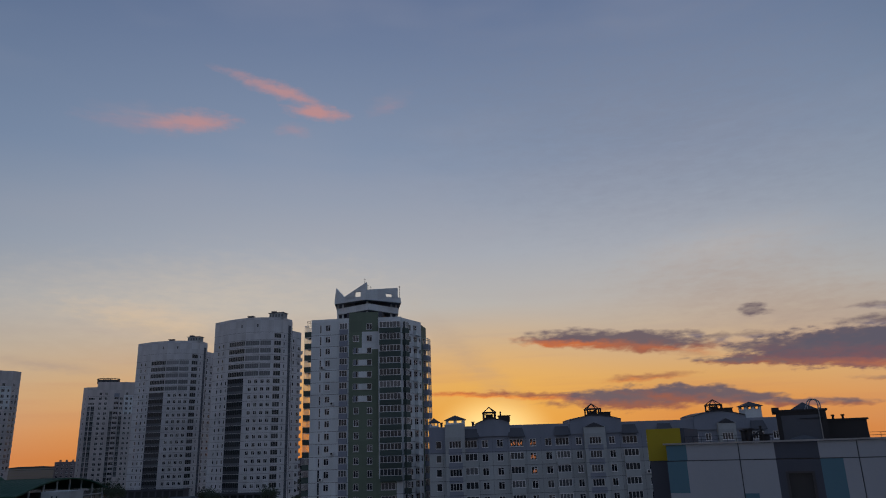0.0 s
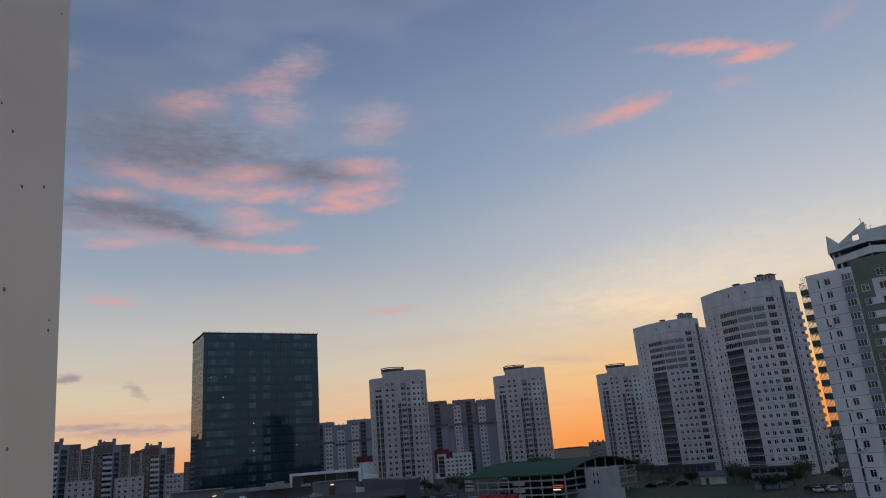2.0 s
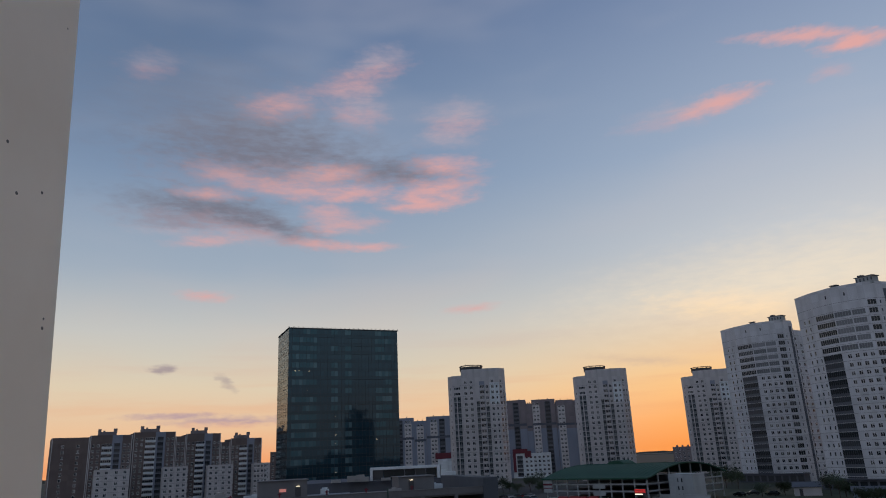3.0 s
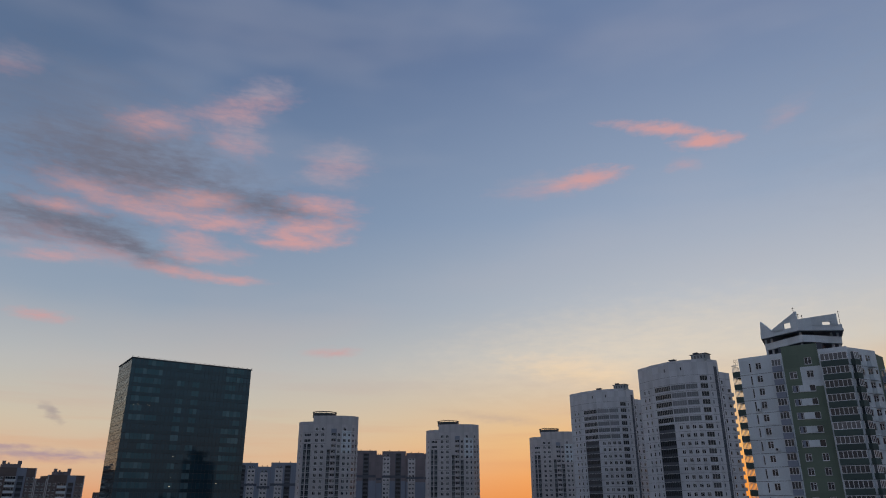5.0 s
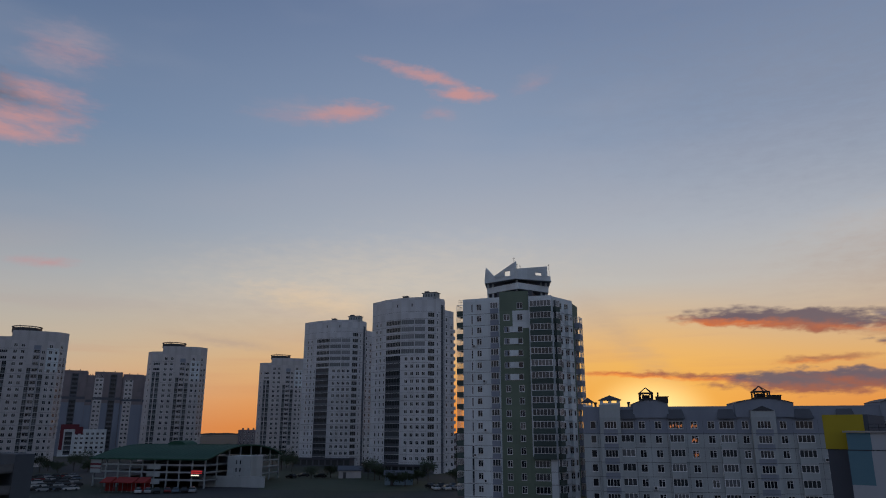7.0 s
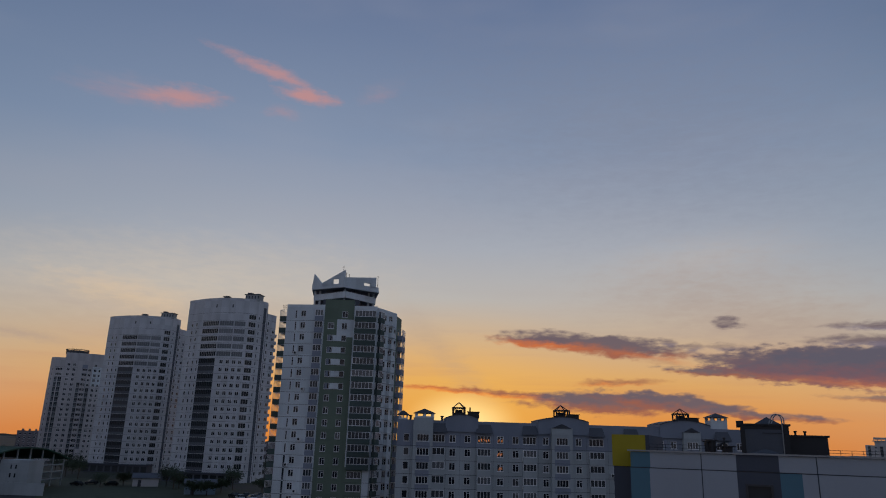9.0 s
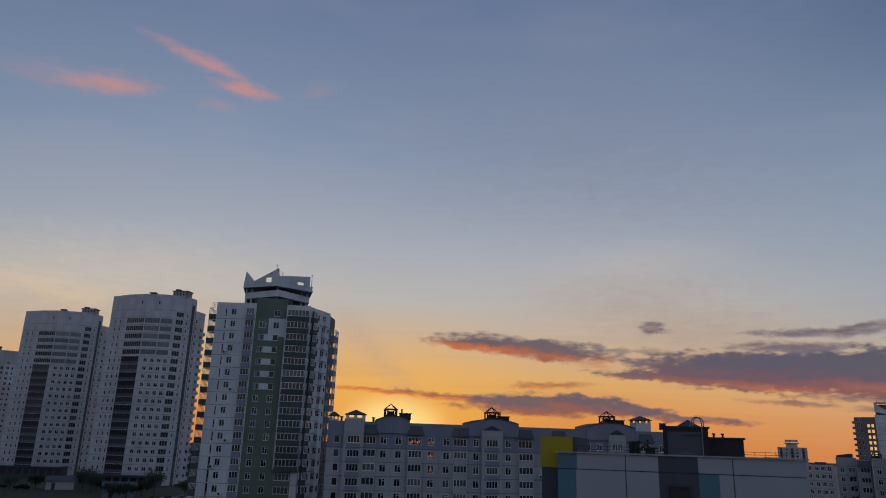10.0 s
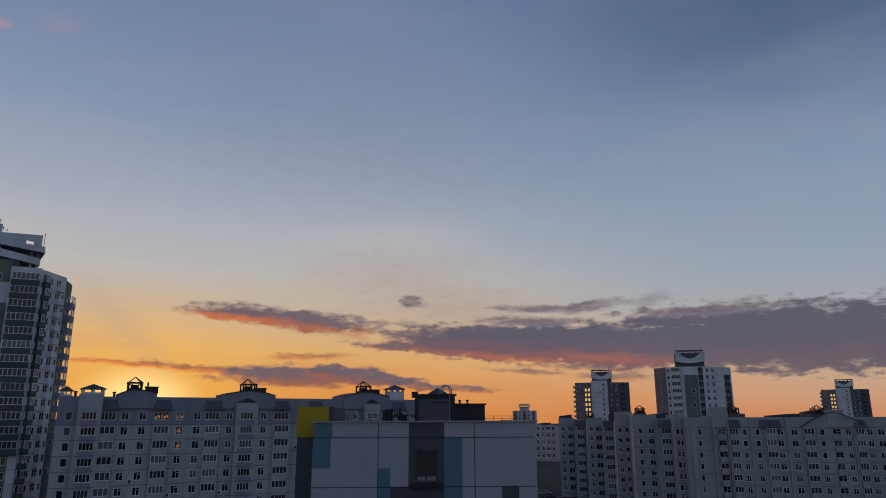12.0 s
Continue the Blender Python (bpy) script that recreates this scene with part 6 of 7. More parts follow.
# ---- parking decks in front ----
def parking_deck():
    m = frame_between(at(-12.73, 115), at(1.53, 121))
    ob = thing("parking_deck", m, "grey concrete multi-storey parking deck with dark open floors", "car park")
    x0, x1, deep = -34.0, along(m, 1.55), 26.0
    for z in (12.0, 9.05, 6.1, 3.15):
        g = Geo()
        g.box(x0, x1, -0.15, 0.15, z - 0.95, z)
        g.box(x0, x1, -0.25, 0.25, z, z + 0.08)
        part("parapet", g, ob, mats=[M_CONCRETE])
        s = Geo()
        s.box(x0, x1, 0.15, deep, z - 1.2, z - 0.9)
        part("deck_slab", s, ob, mats=[M_CONCRETE])
    for i in range(12):
        x = x1 - 4.6 - 5.65 * i
        c = Geo()
        c.box(x - 0.28, x + 0.28, -0.1, 0.4, 0, 11.2)
        part("column", c, ob, mats=[M_CONCRETE])
    bk = Geo()
    bk.box(x0, x1, deep - 0.3, deep, 0, 11.0)
    part("rear_wall", bk, ob, mats=[M_SLATE])
    e = Geo()
    x2 = along(m, 2.7)
    e.box(x1, x2, -0.3, deep, 0, 13.4)
    e.box(x1, x1 + 0.15, -0.34, -0.3, 0, 13.4)
    part("end_block", e, ob, label="dark plain stair block", mats=[M_BLUEGREY])
    # roof huts with a lamp over the door
    for h0, h1, y0, z in ((-4.45, -1.66, 13.0, 13.75), (-14.6, -10.9, 13.0, 14.2)):
        xa, xb = along(m, h0) * 1.1, along(m, h1) * 1.1
        if h0 < -10:
            xa, xb = along(m, h0) * 1.0 - 2.0, along(m, h1) * 1.0 - 1.2
        else:
            xa, xb = along(m, h0) + 1.6, along(m, h1) + 2.2
        g = Geo()
        g.box(xa, xb, y0, y0 + 6, 11.0, z)
        g.box(xa - 0.2, xb + 0.2, y0 - 0.3, y0 + 6.2, z, z + 0.12)
        hut = part("stair_hut", g, ob, mats=[M_CONCRETE])
        d = Geo()
        xd = xa + (xb - xa) * (0.27 if h0 > -10 else 0.75)
        d.box(xd, xd + 1.0, y0 - 0.05, y0 + 0.05, 11.1, 13.1)
        part("door", d, hut, mats=[M_BROWNFRAME])
        lp = Geo()
        lp.box(xd + 0.2, xd + 0.8, y0 - 0.2, y0 - 0.06, 13.2, 13.28)
        part("door_lamp", lp, hut, mats=[M_LAMP])
        if h0 < -10:
            bd = Geo()
            bd.box(xd - 2.6, xd - 1.5, y0 - 0.12, y0 - 0.02, 12.4, 12.9)
            part("lit_board", bd, hut, label="small lit red and white board", mats=[M_BOARD])
    for x in (-30, -23.5, -15.5, -10.0, -2.8, 4.4, 10.6, 18):
        p = Geo()
        p.box(x - 0.12, x + 0.12, 0.3, 0.5, 12.0, 12.75)
        p.box(x - 0.3, x + 0.3, 0.25, 0.55, 12.45, 12.6)
        part("barrier_post", p, ob, label="red barrier post", mats=[M_RED])
    for i, (x, y, w, dd, h) in enumerate(((-18, 9, 3.0, 2.0, 1.1), (-12.5, 11, 1.6, 1.6, 1.6), (-8, 17, 4.5, 2.5, 0.8), (-2, 20, 2.2, 2.0, 1.4), (5.5, 19, 1.4, 1.4, 1.2), (16, 10, 2.4, 1.2, 0.9), (24, 16, 3.5, 2.0, 1.1))):
        u = Geo()
        u.box(x, x + w, y, y + dd, 11.1, 11.1 + h)
        u.box(x + 0.1, x + w - 0.1, y - 0.04, y, 11.3, 11.0 + h)
        u.rod((x + w / 2, y + dd / 2, 11.1 + h), (x + w / 2, y + dd / 2, 11.35 + h), min(w, dd) * 0.35, sides=12)
        part("roof_unit", u, ob, mats=[M_STEEL if i % 2 else M_CHALK])
    pipe = Geo()
    pipe.rod((-24, 14, 11.5), (10, 14.5, 11.5), 0.18, sides=8)
    pipe.rod((-10, 14.2, 11.5), (-10, 22, 11.5), 0.18, sides=8)
    part("roof_pipe", pipe, ob, mats=[M_STEEL])
    d = Geo()
    d.rod((along(m, -5.93), -0.5, 0), (along(m, -5.93), -0.5, 12.6), 0.14, sides=8)
    part("drain_pipe", d, ob, mats=[M_DKGREEN])
    for i in range(10):
        lp = Geo()
        lp.box(0, 0.9, 0, 0.12, 0, 0.07)
        x = -30 + i * 6.1 + (i * 37 % 5) * 0.5
        part("ceiling_lamp", lp, ob, Matrix.Translation((x, 5 + (i * 13 % 7) * 2.0, 10.55 if i % 3 else 7.6)), mats=[M_LAMP])


M_BOARD = glowing("lit_board_face", (0.75, 0.28, 0.24), 0.3)
M_BLUEGREY = weathered("blue_grey_cladding", (0.075, 0.085, 0.10), stain=0.4)
parking_deck()


def mall():
    m = frame_between(at(-13.0, 205), at(0.3, 205))
    ob = thing("shopping_hall", m, "low shopping hall with a white framed attic on its roof", "shopping centre")
    g = Geo()
    X = lambda h: along(m, h)
    g.box(X(-13), X(0.2), 0, 40, 0, 11.4)
    part("hall", g, ob, mats=[M_SLATE])
    f = Geo()
    a, b = X(-7.25), X(-1.75)
    f.box(a, b, -0.6, 6, 14.2, 14.85)
    f.box(a, a + 0.7, -0.6, 6, 11.4, 14.2)
    f.box(b - 0.9, b, -0.6, 6, 11.4, 14.2)
    part("white_frame", f, ob, label="white attic frame", mats=[M_CHALK])
    for k in range(6):
        p = Geo()
        xa = a + 0.75 + (b - a - 1.7) * k / 6
        p.box(xa, xa + (b - a - 1.7) / 6 - 0.1, 0.2, 0.4, 11.6, 14.15)
        part("glazing", p, ob, mats=[M_SHADE])
    w = Geo()
    w.box(X(-1.7), X(-1.25), -1.0, 5, 10.5, 15.0)
    w.box(X(-1.25), X(-0.55), -1.0, 5, 10.5, 12.9)
    part("white_wing", w, ob, mats=[M_CHALK])
    for k, (h, ww, z) in enumerate(((-9.0, 3.0, 13.0), (-8.3, 2.2, 13.2), (-7.7, 1.4, 12.6), (-10.2, 2.5, 12.2), (-6.4, 2.6, 12.1), (-5.2, 2.0, 12.2))):
        c = Geo()
        x = X(h)
        c.box(x, x + ww, -3, -0.5, 11.4, z)
        for j in range(4):
            c.box(x + 0.1 + j * ww / 4, x + ww / 4 - 0.1 + j * ww / 4, -3.06, -3.0, 11.7, z - 0.2)
        part("cooling_unit", c, ob, mats=[M_STEEL])


mall()


# ---- car park under a green barrel roof ----
def green_car_park():
    m = frame_between(at(6.45, 247), at(14.04, 224))
    ob = thing("green_car_park", m, "open multi-storey car park under a green barrel roof", "car park")
    w, deep = math.dist(at(6.45, 247)[:2], at(14.04, 224)[:2]), 46.0
    decks = (2.3, 4.45, 6.5)
    for z in decks:
        s = Geo()
        s.box(0, w, 0.2, deep, z - 0.35, z - 0.1)
        part("deck_slab", s, ob, mats=[M_CONCRETE])
        r = Geo()
        r.box(0, w, 0, 0.18, z - 0.25, z + 0.2)
        r.box(w - 0.18, w, 0.18, deep, z - 0.25, z + 0.2)
        part("deck_edge", r, ob, mats=[M_DIM])
    n = 9
    for i in range(n + 1):
        c = Geo()
        x = i * (w - 0.35) / n
        c.box(x, x + 0.35, 0.02, 0.4, 0, 8.4)
        part("column", c, ob, mats=[M_DIM])
    arcz = lambda y: 8.3 + 3.6 * (1 - (2 * y / deep - 1) ** 2)
    for i in range(1, 8):
        y = deep * i / 7 - 0.4
        c = Geo()
        c.box(w - 0.35, w, y, y + 0.35, 0, arcz(y) - 0.2)
        part("column", c, ob, mats=[M_DIM])
    roof = Geo()
    k = 16
    for i in range(k):
        ya, yb = -1.2 + (deep + 2.4) * i / k, -1.2 + (deep + 2.4) * (i + 1) / k
        za, zb = (8.3 + 3.6 * (1 - (2 * min(max(y, 0), deep) / deep - 1) ** 2) for y in (ya, yb))
        for p in range(24):
            xa, xb = -1 + (w + 2) * p / 24, -1 + (w + 2) * (p + 1) / 24
            roof.face(((xa, ya, za), (xb, ya, za), (xb, yb, zb), (xa, yb, zb)))
            roof.face(((xa, yb, zb - 0.3), (xb, yb, zb - 0.3), (xb, ya, za - 0.3), (xa, ya, za - 0.3)))
        for x in (-1, w + 1):
            roof.face(((x, ya, za - 0.3), (x, yb, zb - 0.3), (x, yb, zb), (x, ya, za)))
    roof.box(-1, w + 1, -1.22, -1.1, 7.95, 8.35)
    part("barrel_roof", roof, ob, label="dark green seamed sheet roof", mats=[M_GREENROOF])
    for p in range(25):
        xa = -1 + (w + 2) * p / 24
        seam = Geo()
        for i in range(k):
            ya, yb = -1.2 + (deep + 2.4) * i / k, -1.2 + (deep + 2.4) * (i + 1) / k
            za, zb = (8.3 + 3.6 * (1 - (2 * min(max(y, 0), deep) / deep - 1) ** 2) for y in (ya, yb))
            seam.rod((xa, ya, za + 0.03), (xa, yb, zb + 0.03), 0.06, sides=4)
        part("roof_seam", seam, ob, mats=[M_GREENROOF])
    inner = Geo()
    inner.box(1.5, w - 1.5, deep * 0.45, deep * 0.5, 0, 8.2)
    part("inner_wall", inner, ob, mats=[M_SLATE])
    cap = Geo()
    x = along(m, 9.0) * 1.0
    for i in range(8):
        a0, a1 = math.pi * i / 8, math.pi * (i + 1) / 8
        cap.plate([(x + 3.6 * math.cos(a1), 11.4), (x + 3.6 * math.cos(a0), 11.4), (x + 3.6 * math.cos(a0), 11.4 + 1.7 * math.sin(a0)), (x + 3.6 * math.cos(a1), 11.4 + 1.7 * math.sin(a1))], deep * 0.45, deep * 0.6)
    part("roof_light", cap, ob, mats=[M_GREENROOF])
    sw = Geo()
    sx, sy = local(m, 15.6, 229)
    sw.box(sx, sx + 8.0, sy, sy + 7, 0, 8.9)
    stair = part("stair_tower", sw, ob, mats=[M_DULL])
    for z in (6.6, 4.4, 2.2):
        for dx in (2.9, 4.2):
            q = Geo()
            q.box(sx + dx, sx + dx + 0.4, sy - 0.04, sy + 0.05, z, z + 1.1)
            part("window", q, stair, mats=[M_SHADE])
    low = Geo()
    low.box(sx - 9, sx + 13, sy - 0.5, sy - 0.2, 0, 3.2)
    part("low_wall", low, ob, mats=[M_DULL])
    for i, z in enumerate((1.0, 3.1, 5.2)):
        b = Geo()
        bx = along(m, 10.0)
        b.box(bx, bx + 4.6, -0.12, 0.0, z, z + 1.1)
        part("infill_panel", b, ob, mats=[M_DIM])
    sign = Geo()
    xs = along(m, 13.1)
    sign.box(xs, xs + 4.0, -0.5, -0.15, 3.2, 5.3)
    sgn = part("sign_board", sign, ob, mats=[M_BROWNFRAME])
    for z, l, mat in ((4.75, 3.6, M_REDSIGN), (4.2, 3.6, M_REDSIGN), (3.55, 2.6, M_LAMP)):
        bar = Geo()
        bar.box(xs + 0.2, xs + 0.2 + l, -0.56, -0.5, z, z + 0.28)
        part("sign_bar", bar, sgn, mats=[mat])
    s2 = Geo()
    s2.box(-0.6, 3.2, -0.7, -0.2, 4.0, 8.0)
    s2.box(-0.62, 3.22, -0.75, -0.7, 6.2, 6.8, 1)
    s2.box(-0.62, 3.22, -0.75, -0.7, 5.2, 5.5, 1)
    part("side_sign", s2, ob, mats=[M_DIM, M_RED])


M_GREENROOF = weathered("green_roof_sheet", (0.010, 0.070, 0.040), rough=0.75, stain=0.12, dirt=0.14)
M_REDSIGN = glowing("red_sign_light", (1.0, 0.05, 0.05), 0.35)
green_car_park()


def stall():
    ob = thing("market_stall", Matrix.Identity(4), "bright red canvas market stall at a car park", "stall", "red market stalls")
    g = Geo()
    for x in (0.1, 2.8):
        for y in (0.1, 2.4):
            g.box(x, x + 0.1, y, y + 0.1, 0, 2.6)
    part("frame", g, ob, mats=[M_STEEL])
    c = Geo()
    c.prism([(-0.1, -0.2), (3.1, -0.2), (3.1, 2.7), (-0.1, 2.7)], 2.5, [2.7, 2.7, 3.9, 3.9])
    c.box(0, 3.0, 2.4, 2.5, 0.2, 2.6)
    part("canopy", c, ob, mats=[M_CANVAS])
    return ob


M_CANVAS = weathered("red_canvas", (0.26, 0.02, 0.015), stain=1.0)
ST = stall()
ST.matrix_world = frame_between(at(7.0, 222), at(9.4, 216))
for i in range(1, 4):
    copy_thing(ST, frame_between(at(7.0, 222), at(9.4, 216)) @ Matrix.Translation((i * 3.3, (i % 2) * 0.8, 0)))


# ---- cars ----
def car(paint):
    ob = thing("car", Matrix.Identity(4), "parked " + paint[0] + " hatchback on asphalt", "car", "parked cars")
    g = Geo()
    side = [(-2.1, 0.35), (2.1, 0.35), (2.15, 0.7), (2.0, 0.88), (1.0, 0.96), (-1.9, 0.98), (-2.15, 0.75)]
    g.plate(side, -0.86, 0.86)
    part("body", g, ob, mats=[paint[1]])
    c = Geo()
    b = [(-1.85, 0.97), (1.05, 0.95), (0.35, 1.42), (-1.3, 1.45)]
    for (xa, za), (xb, zb) in zip(b, b[1:] + b[:1]):
        ya, yb = (0.82 if z < 1 else 0.62 for z in (za, zb))
        c.face(((xa, -ya, za), (xb, -yb, zb), (xb, yb, zb), (xa, ya, za)))
    for s in (-1, 1):
        pts = [(x, s * (0.82 if z < 1 else 0.62), z) for x, z in b]
        c.face(pts if s < 0 else pts[::-1])
    part("cabin", c, ob, mats=[M_SHADE])
    r = Geo()
    r.box(-1.25, 0.32, -0.6, 0.6, 1.42, 1.48)
    part("roof", r, ob, mats=[paint[1]])
    for x in (-1.35, 1.35):
        for y in (-0.8, 0.8):
            t = Geo()
            t.rod((x, y - 0.1, 0.32), (x, y + 0.1, 0.32), 0.32, sides=12)
            part("wheel", t, ob, mats=[M_DARK])
    for y in (-0.65, 0.65):
        h = Geo()
        h.box(2.08, 2.16, y - 0.18, y + 0.18, 0.62, 0.78)
        part("headlight", h, ob, mats=[M_STEEL])
    return ob


def car_paint(name, col):
    return name, weathered(name + "_car_paint", col, rough=0.25, dirt=0.04, relief=0.0)


CARS = [car(car_paint(n, c)) for n, c in (("white", (0.6, 0.6, 0.6)), ("silver", (0.35, 0.36, 0.38)), ("black", (0.02, 0.02, 0.022)), ("dark red", (0.16, 0.02, 0.02)), ("grey blue", (0.10, 0.14, 0.19)))]
random.seed(4)
spots = [(9.6 + 0.62 * i + random.uniform(-0.06, 0.06), 214 - 0.4 * i, random.uniform(-5, 5)) for i in range(7)]
spots += [(2.95 + 0.55 * i + 0.2 * (k % 2) + random.uniform(-0.08, 0.08), 232 + 15 * k, 90 + random.uniform(-8, 8)) for k in range(5) for i in range(5)]
spots += [(31.2 + 0.42 * i, 215 - 7 * (i % 2), 20 + random.uniform(-8, 8)) for i in range(6)] + [(20.4, 262, 40), (21.3, 268, 100), (22.6, 262, 60)]
yard = [(79.6 + 0.35 * i, 232 - 6 * i, 75) for i in range(4)]
spots += yard
for i, (h, far, turn) in enumerate(spots):
    place = Matrix.Translation(at(h, far, -6.5 if h > 70 else 0.012)) @ Matrix.Rotation(radians(90 - h + turn), 4, "Z")
    if i < len(CARS):
        CARS[i].matrix_world = place
    else:
        copy_thing(CARS[random.choice((0, 1, 1, 2, 2, 2, 3, 4, 4))], place)


DECK = frame_between(at(-12.73, 115), at(1.53, 121))
for i in range(14):
    x = -20 + i * 3.4 + (i * 7 % 3) * 0.5
    z = 8.165 if i % 4 else 5.215
    copy_thing(CARS[(i * 3) % 5], DECK @ Matrix.Translation((x, 3.4 + (i % 2) * 0.4, z)) @ Matrix.Rotation(radians(90 if i % 3 else -90), 4, "Z"))


# ---- low buildings and planting at the towers' feet ----
def kiosk(h0, h1, far, high, wall, label):
    m = frame_between(at(h0, far), at(h1, far))
    w = (at(h1, far) - at(h0, far)).length
    ob = thing("kiosk", m, label, "kiosk")
    g = Geo()
    g.box(0, w, 0, 5, 0, high)
    part("wall", g, ob, mats=[wall])
    r = Geo()
    r.prism([(-0.4, -0.5), (w + 0.4, -0.5), (w + 0.4, 5.4), (-0.4, 5.4)], high, [high + 0.15, high + 0.15, high + 1.4, high + 1.4])
    part("roof", r, ob, mats=[M_SLATE])
    d = Geo()
    d.box(w * 0.2, w * 0.2 + 1.0, -0.05, 0.05, 0, 2.1)
    part("door", d, ob, mats=[M_BROWNFRAME])
    return ob


M_PALEBLUE = weathered("pale_blue_paint", (0.22, 0.30, 0.36))
kiosk(24.0, 25.75, 258, 2.6, M_CREAM, "small beige kiosk with a dark lean-to roof")
kiosk(27.6, 29.8, 226, 2.7, M_PALEBLUE, "pale blue shop pavilion with a dark roof")


def annex():
    m = frame_between(at(4.0, 122), at(19.5, 114))
    ob = thing("low_annex", m, "low grey annex roof with pale parapet panels", "annex")
    w = 33.0
    g = Geo()
    g.box(0, w, 0.3, 14, 0, 5.2)
    part("body", g, ob, mats=[M_SLATE])
    for i in range(11):
        p = Geo()
        p.box(0, 2.9, 0, 0.3, 4.0, 5.9)
        part("parapet_panel", p.mesh("parapet_panel", [M_CONCRETE if i % 3 else M_SLATE]), ob, Matrix.Translation((i * 3.0, 0, 0)))
    for i in range(3):
        v = Geo()
        v.pyramid(6 + i * 9, 8 + i * 9, 3, 5, 5.2, 6.5)
        part("roof_vent", v, ob, mats=[M_STEEL])


annex()


def leaf_mat(name, col):
    return weathered(name, col, rough=0.7, grain=1.5, stain=0.5, dirt=0.2, relief=0.0)


M_LEAF, M_BARK = leaf_mat("dusky_leaves", (0.045, 0.065, 0.03)), weathered("bark", (0.06, 0.045, 0.035))


def tree(seed, high, spread, label):
    random.seed(seed)
    ob = thing("tree", Matrix.Identity(4), label, "tree", "dark trees")
    t = Geo()
    t.rod((0, 0, 0), (0.1, 0, high * 0.35), 0.14)
    t.rod((0.1, 0, high * 0.35), (0.0, 0.1, high * 0.7), 0.09)
    limbs = []
    for i in range(7):
        a = 6.283 * i / 7 + random.uniform(-0.3, 0.3)
        tip = (spread * 0.6 * math.cos(a), spread * 0.6 * math.sin(a), high * random.uniform(0.5, 0.85))
        t.rod((0.05, 0, high * random.uniform(0.25, 0.5)), tip, 0.045)
        limbs.append(tip)
    part("trunk", t, ob, mats=[M_BARK])
    c = Geo()
    for i in range(900):
        base = random.choice(limbs + [(0, 0, high * 0.8)])
        p = Vector(base) + Vector([random.gauss(0, s) for s in (spread * 0.26, spread * 0.26, high * 0.12)])
        if p.z < high * 0.15:
            continue
        u = Vector([random.uniform(-1, 1) for _ in range(3)]).normalized() * random.uniform(0.14, 0.3)
        v = u.orthogonal().normalized() * random.uniform(0.1, 0.22)
        c.face((p - u, p + v, p + u, p - v))
    part("crown", c, ob, label="dark green leaves", mats=[M_LEAF])
    return ob


TREES = [tree(3, 6.5, 3.0, "dark leafy tree beside a car park"), tree(5, 4.0, 2.6, "low dark leafy tree on a lawn"), tree(8, 8.0, 3.2, "tall dark leafy tree beside flats")]
random.seed(9)
tree_spots = [(4.6, 345, 2), (5.2, 335, 0), (5.9, 345, 2), (6.1, 325, 1), (4.2, 325, 1), (20.0, 330, 2), (20.4, 300, 0), (21.9, 258, 1), (23.4, 262, 1), (26.3, 255, 0),
              (26.8, 246, 0), (27.2, 250, 1), (30.2, 232, 1), (28.2, 222, 1), (29.2, 221, 1), (31.0, 245, 0), (19.6, 310, 0), (33.0, 300, 2), (17.2, 330, 2), (18.9, 345, 2),
              (3.1, 330, 0), (3.6, 340, 1), (33.2, 235, 1), (15.6, 420, 2), (16.6, 400, 2)]
for i, (h, far, k) in enumerate(tree_spots):
    place = Matrix.Translation(at(h, far)) @ Matrix.Rotation(random.uniform(0, 6), 4, "Z") @ Matrix.Scale(1.0, 4)
    if i < 3:
        TREES[tree_spots[i][2]].matrix_world = place if i != 1 else place
    else:
        copy_thing(TREES[k], place)
TREES[1].matrix_world = Matrix.Translation(at(6.2, 332))


# ---- ground and distance ----
def ground_sheet():
    g = Geo()
    rings = [0, 20, 45, 70, 95, 120, 160, 200, 250, 300, 360, 450, 650, 900, 1400, 2200, 3200, 4800]
    n = 120

    def zz(h, r):
        """Level, but for a hollow to the east and a fall towards the horizon."""
        fall = 0.0 if r <= 900 else -17.0 * (r - 900) / 3900
        side = max(0.0, 1.0 - abs((h - 95 + 180) % 360 - 180) / 26.0) if r < 600 else 0.0
        band = min(1.0, max(0.0, (r - 60) / 60.0)) * min(1.0, max(0.0, (480 - r) / 140.0))
        return fall - 8.3 * min(1.0, side * 2.2) * band

    for a, b in zip(rings, rings[1:]):
        for i in range(n):
            t0, t1 = 360 * i / n, 360 * (i + 1) / n
            if a == 0:
                g.face((at(t0, b, zz(t0, b)), at(0, 0, 0), at(t1, b, zz(t1, b))))
            else:
                g.face((at(t0, a, zz(t0, a)), at(t1, a, zz(t1, a)), at(t1, b, zz(t1, b)), at(t0, b, zz(t0, b))))
    ob = new("ground", g.mesh("ground", [M_GROUND]))
    return tagged(ob, "dark asphalt yards and grass at dusk", "ground", kind="structure")


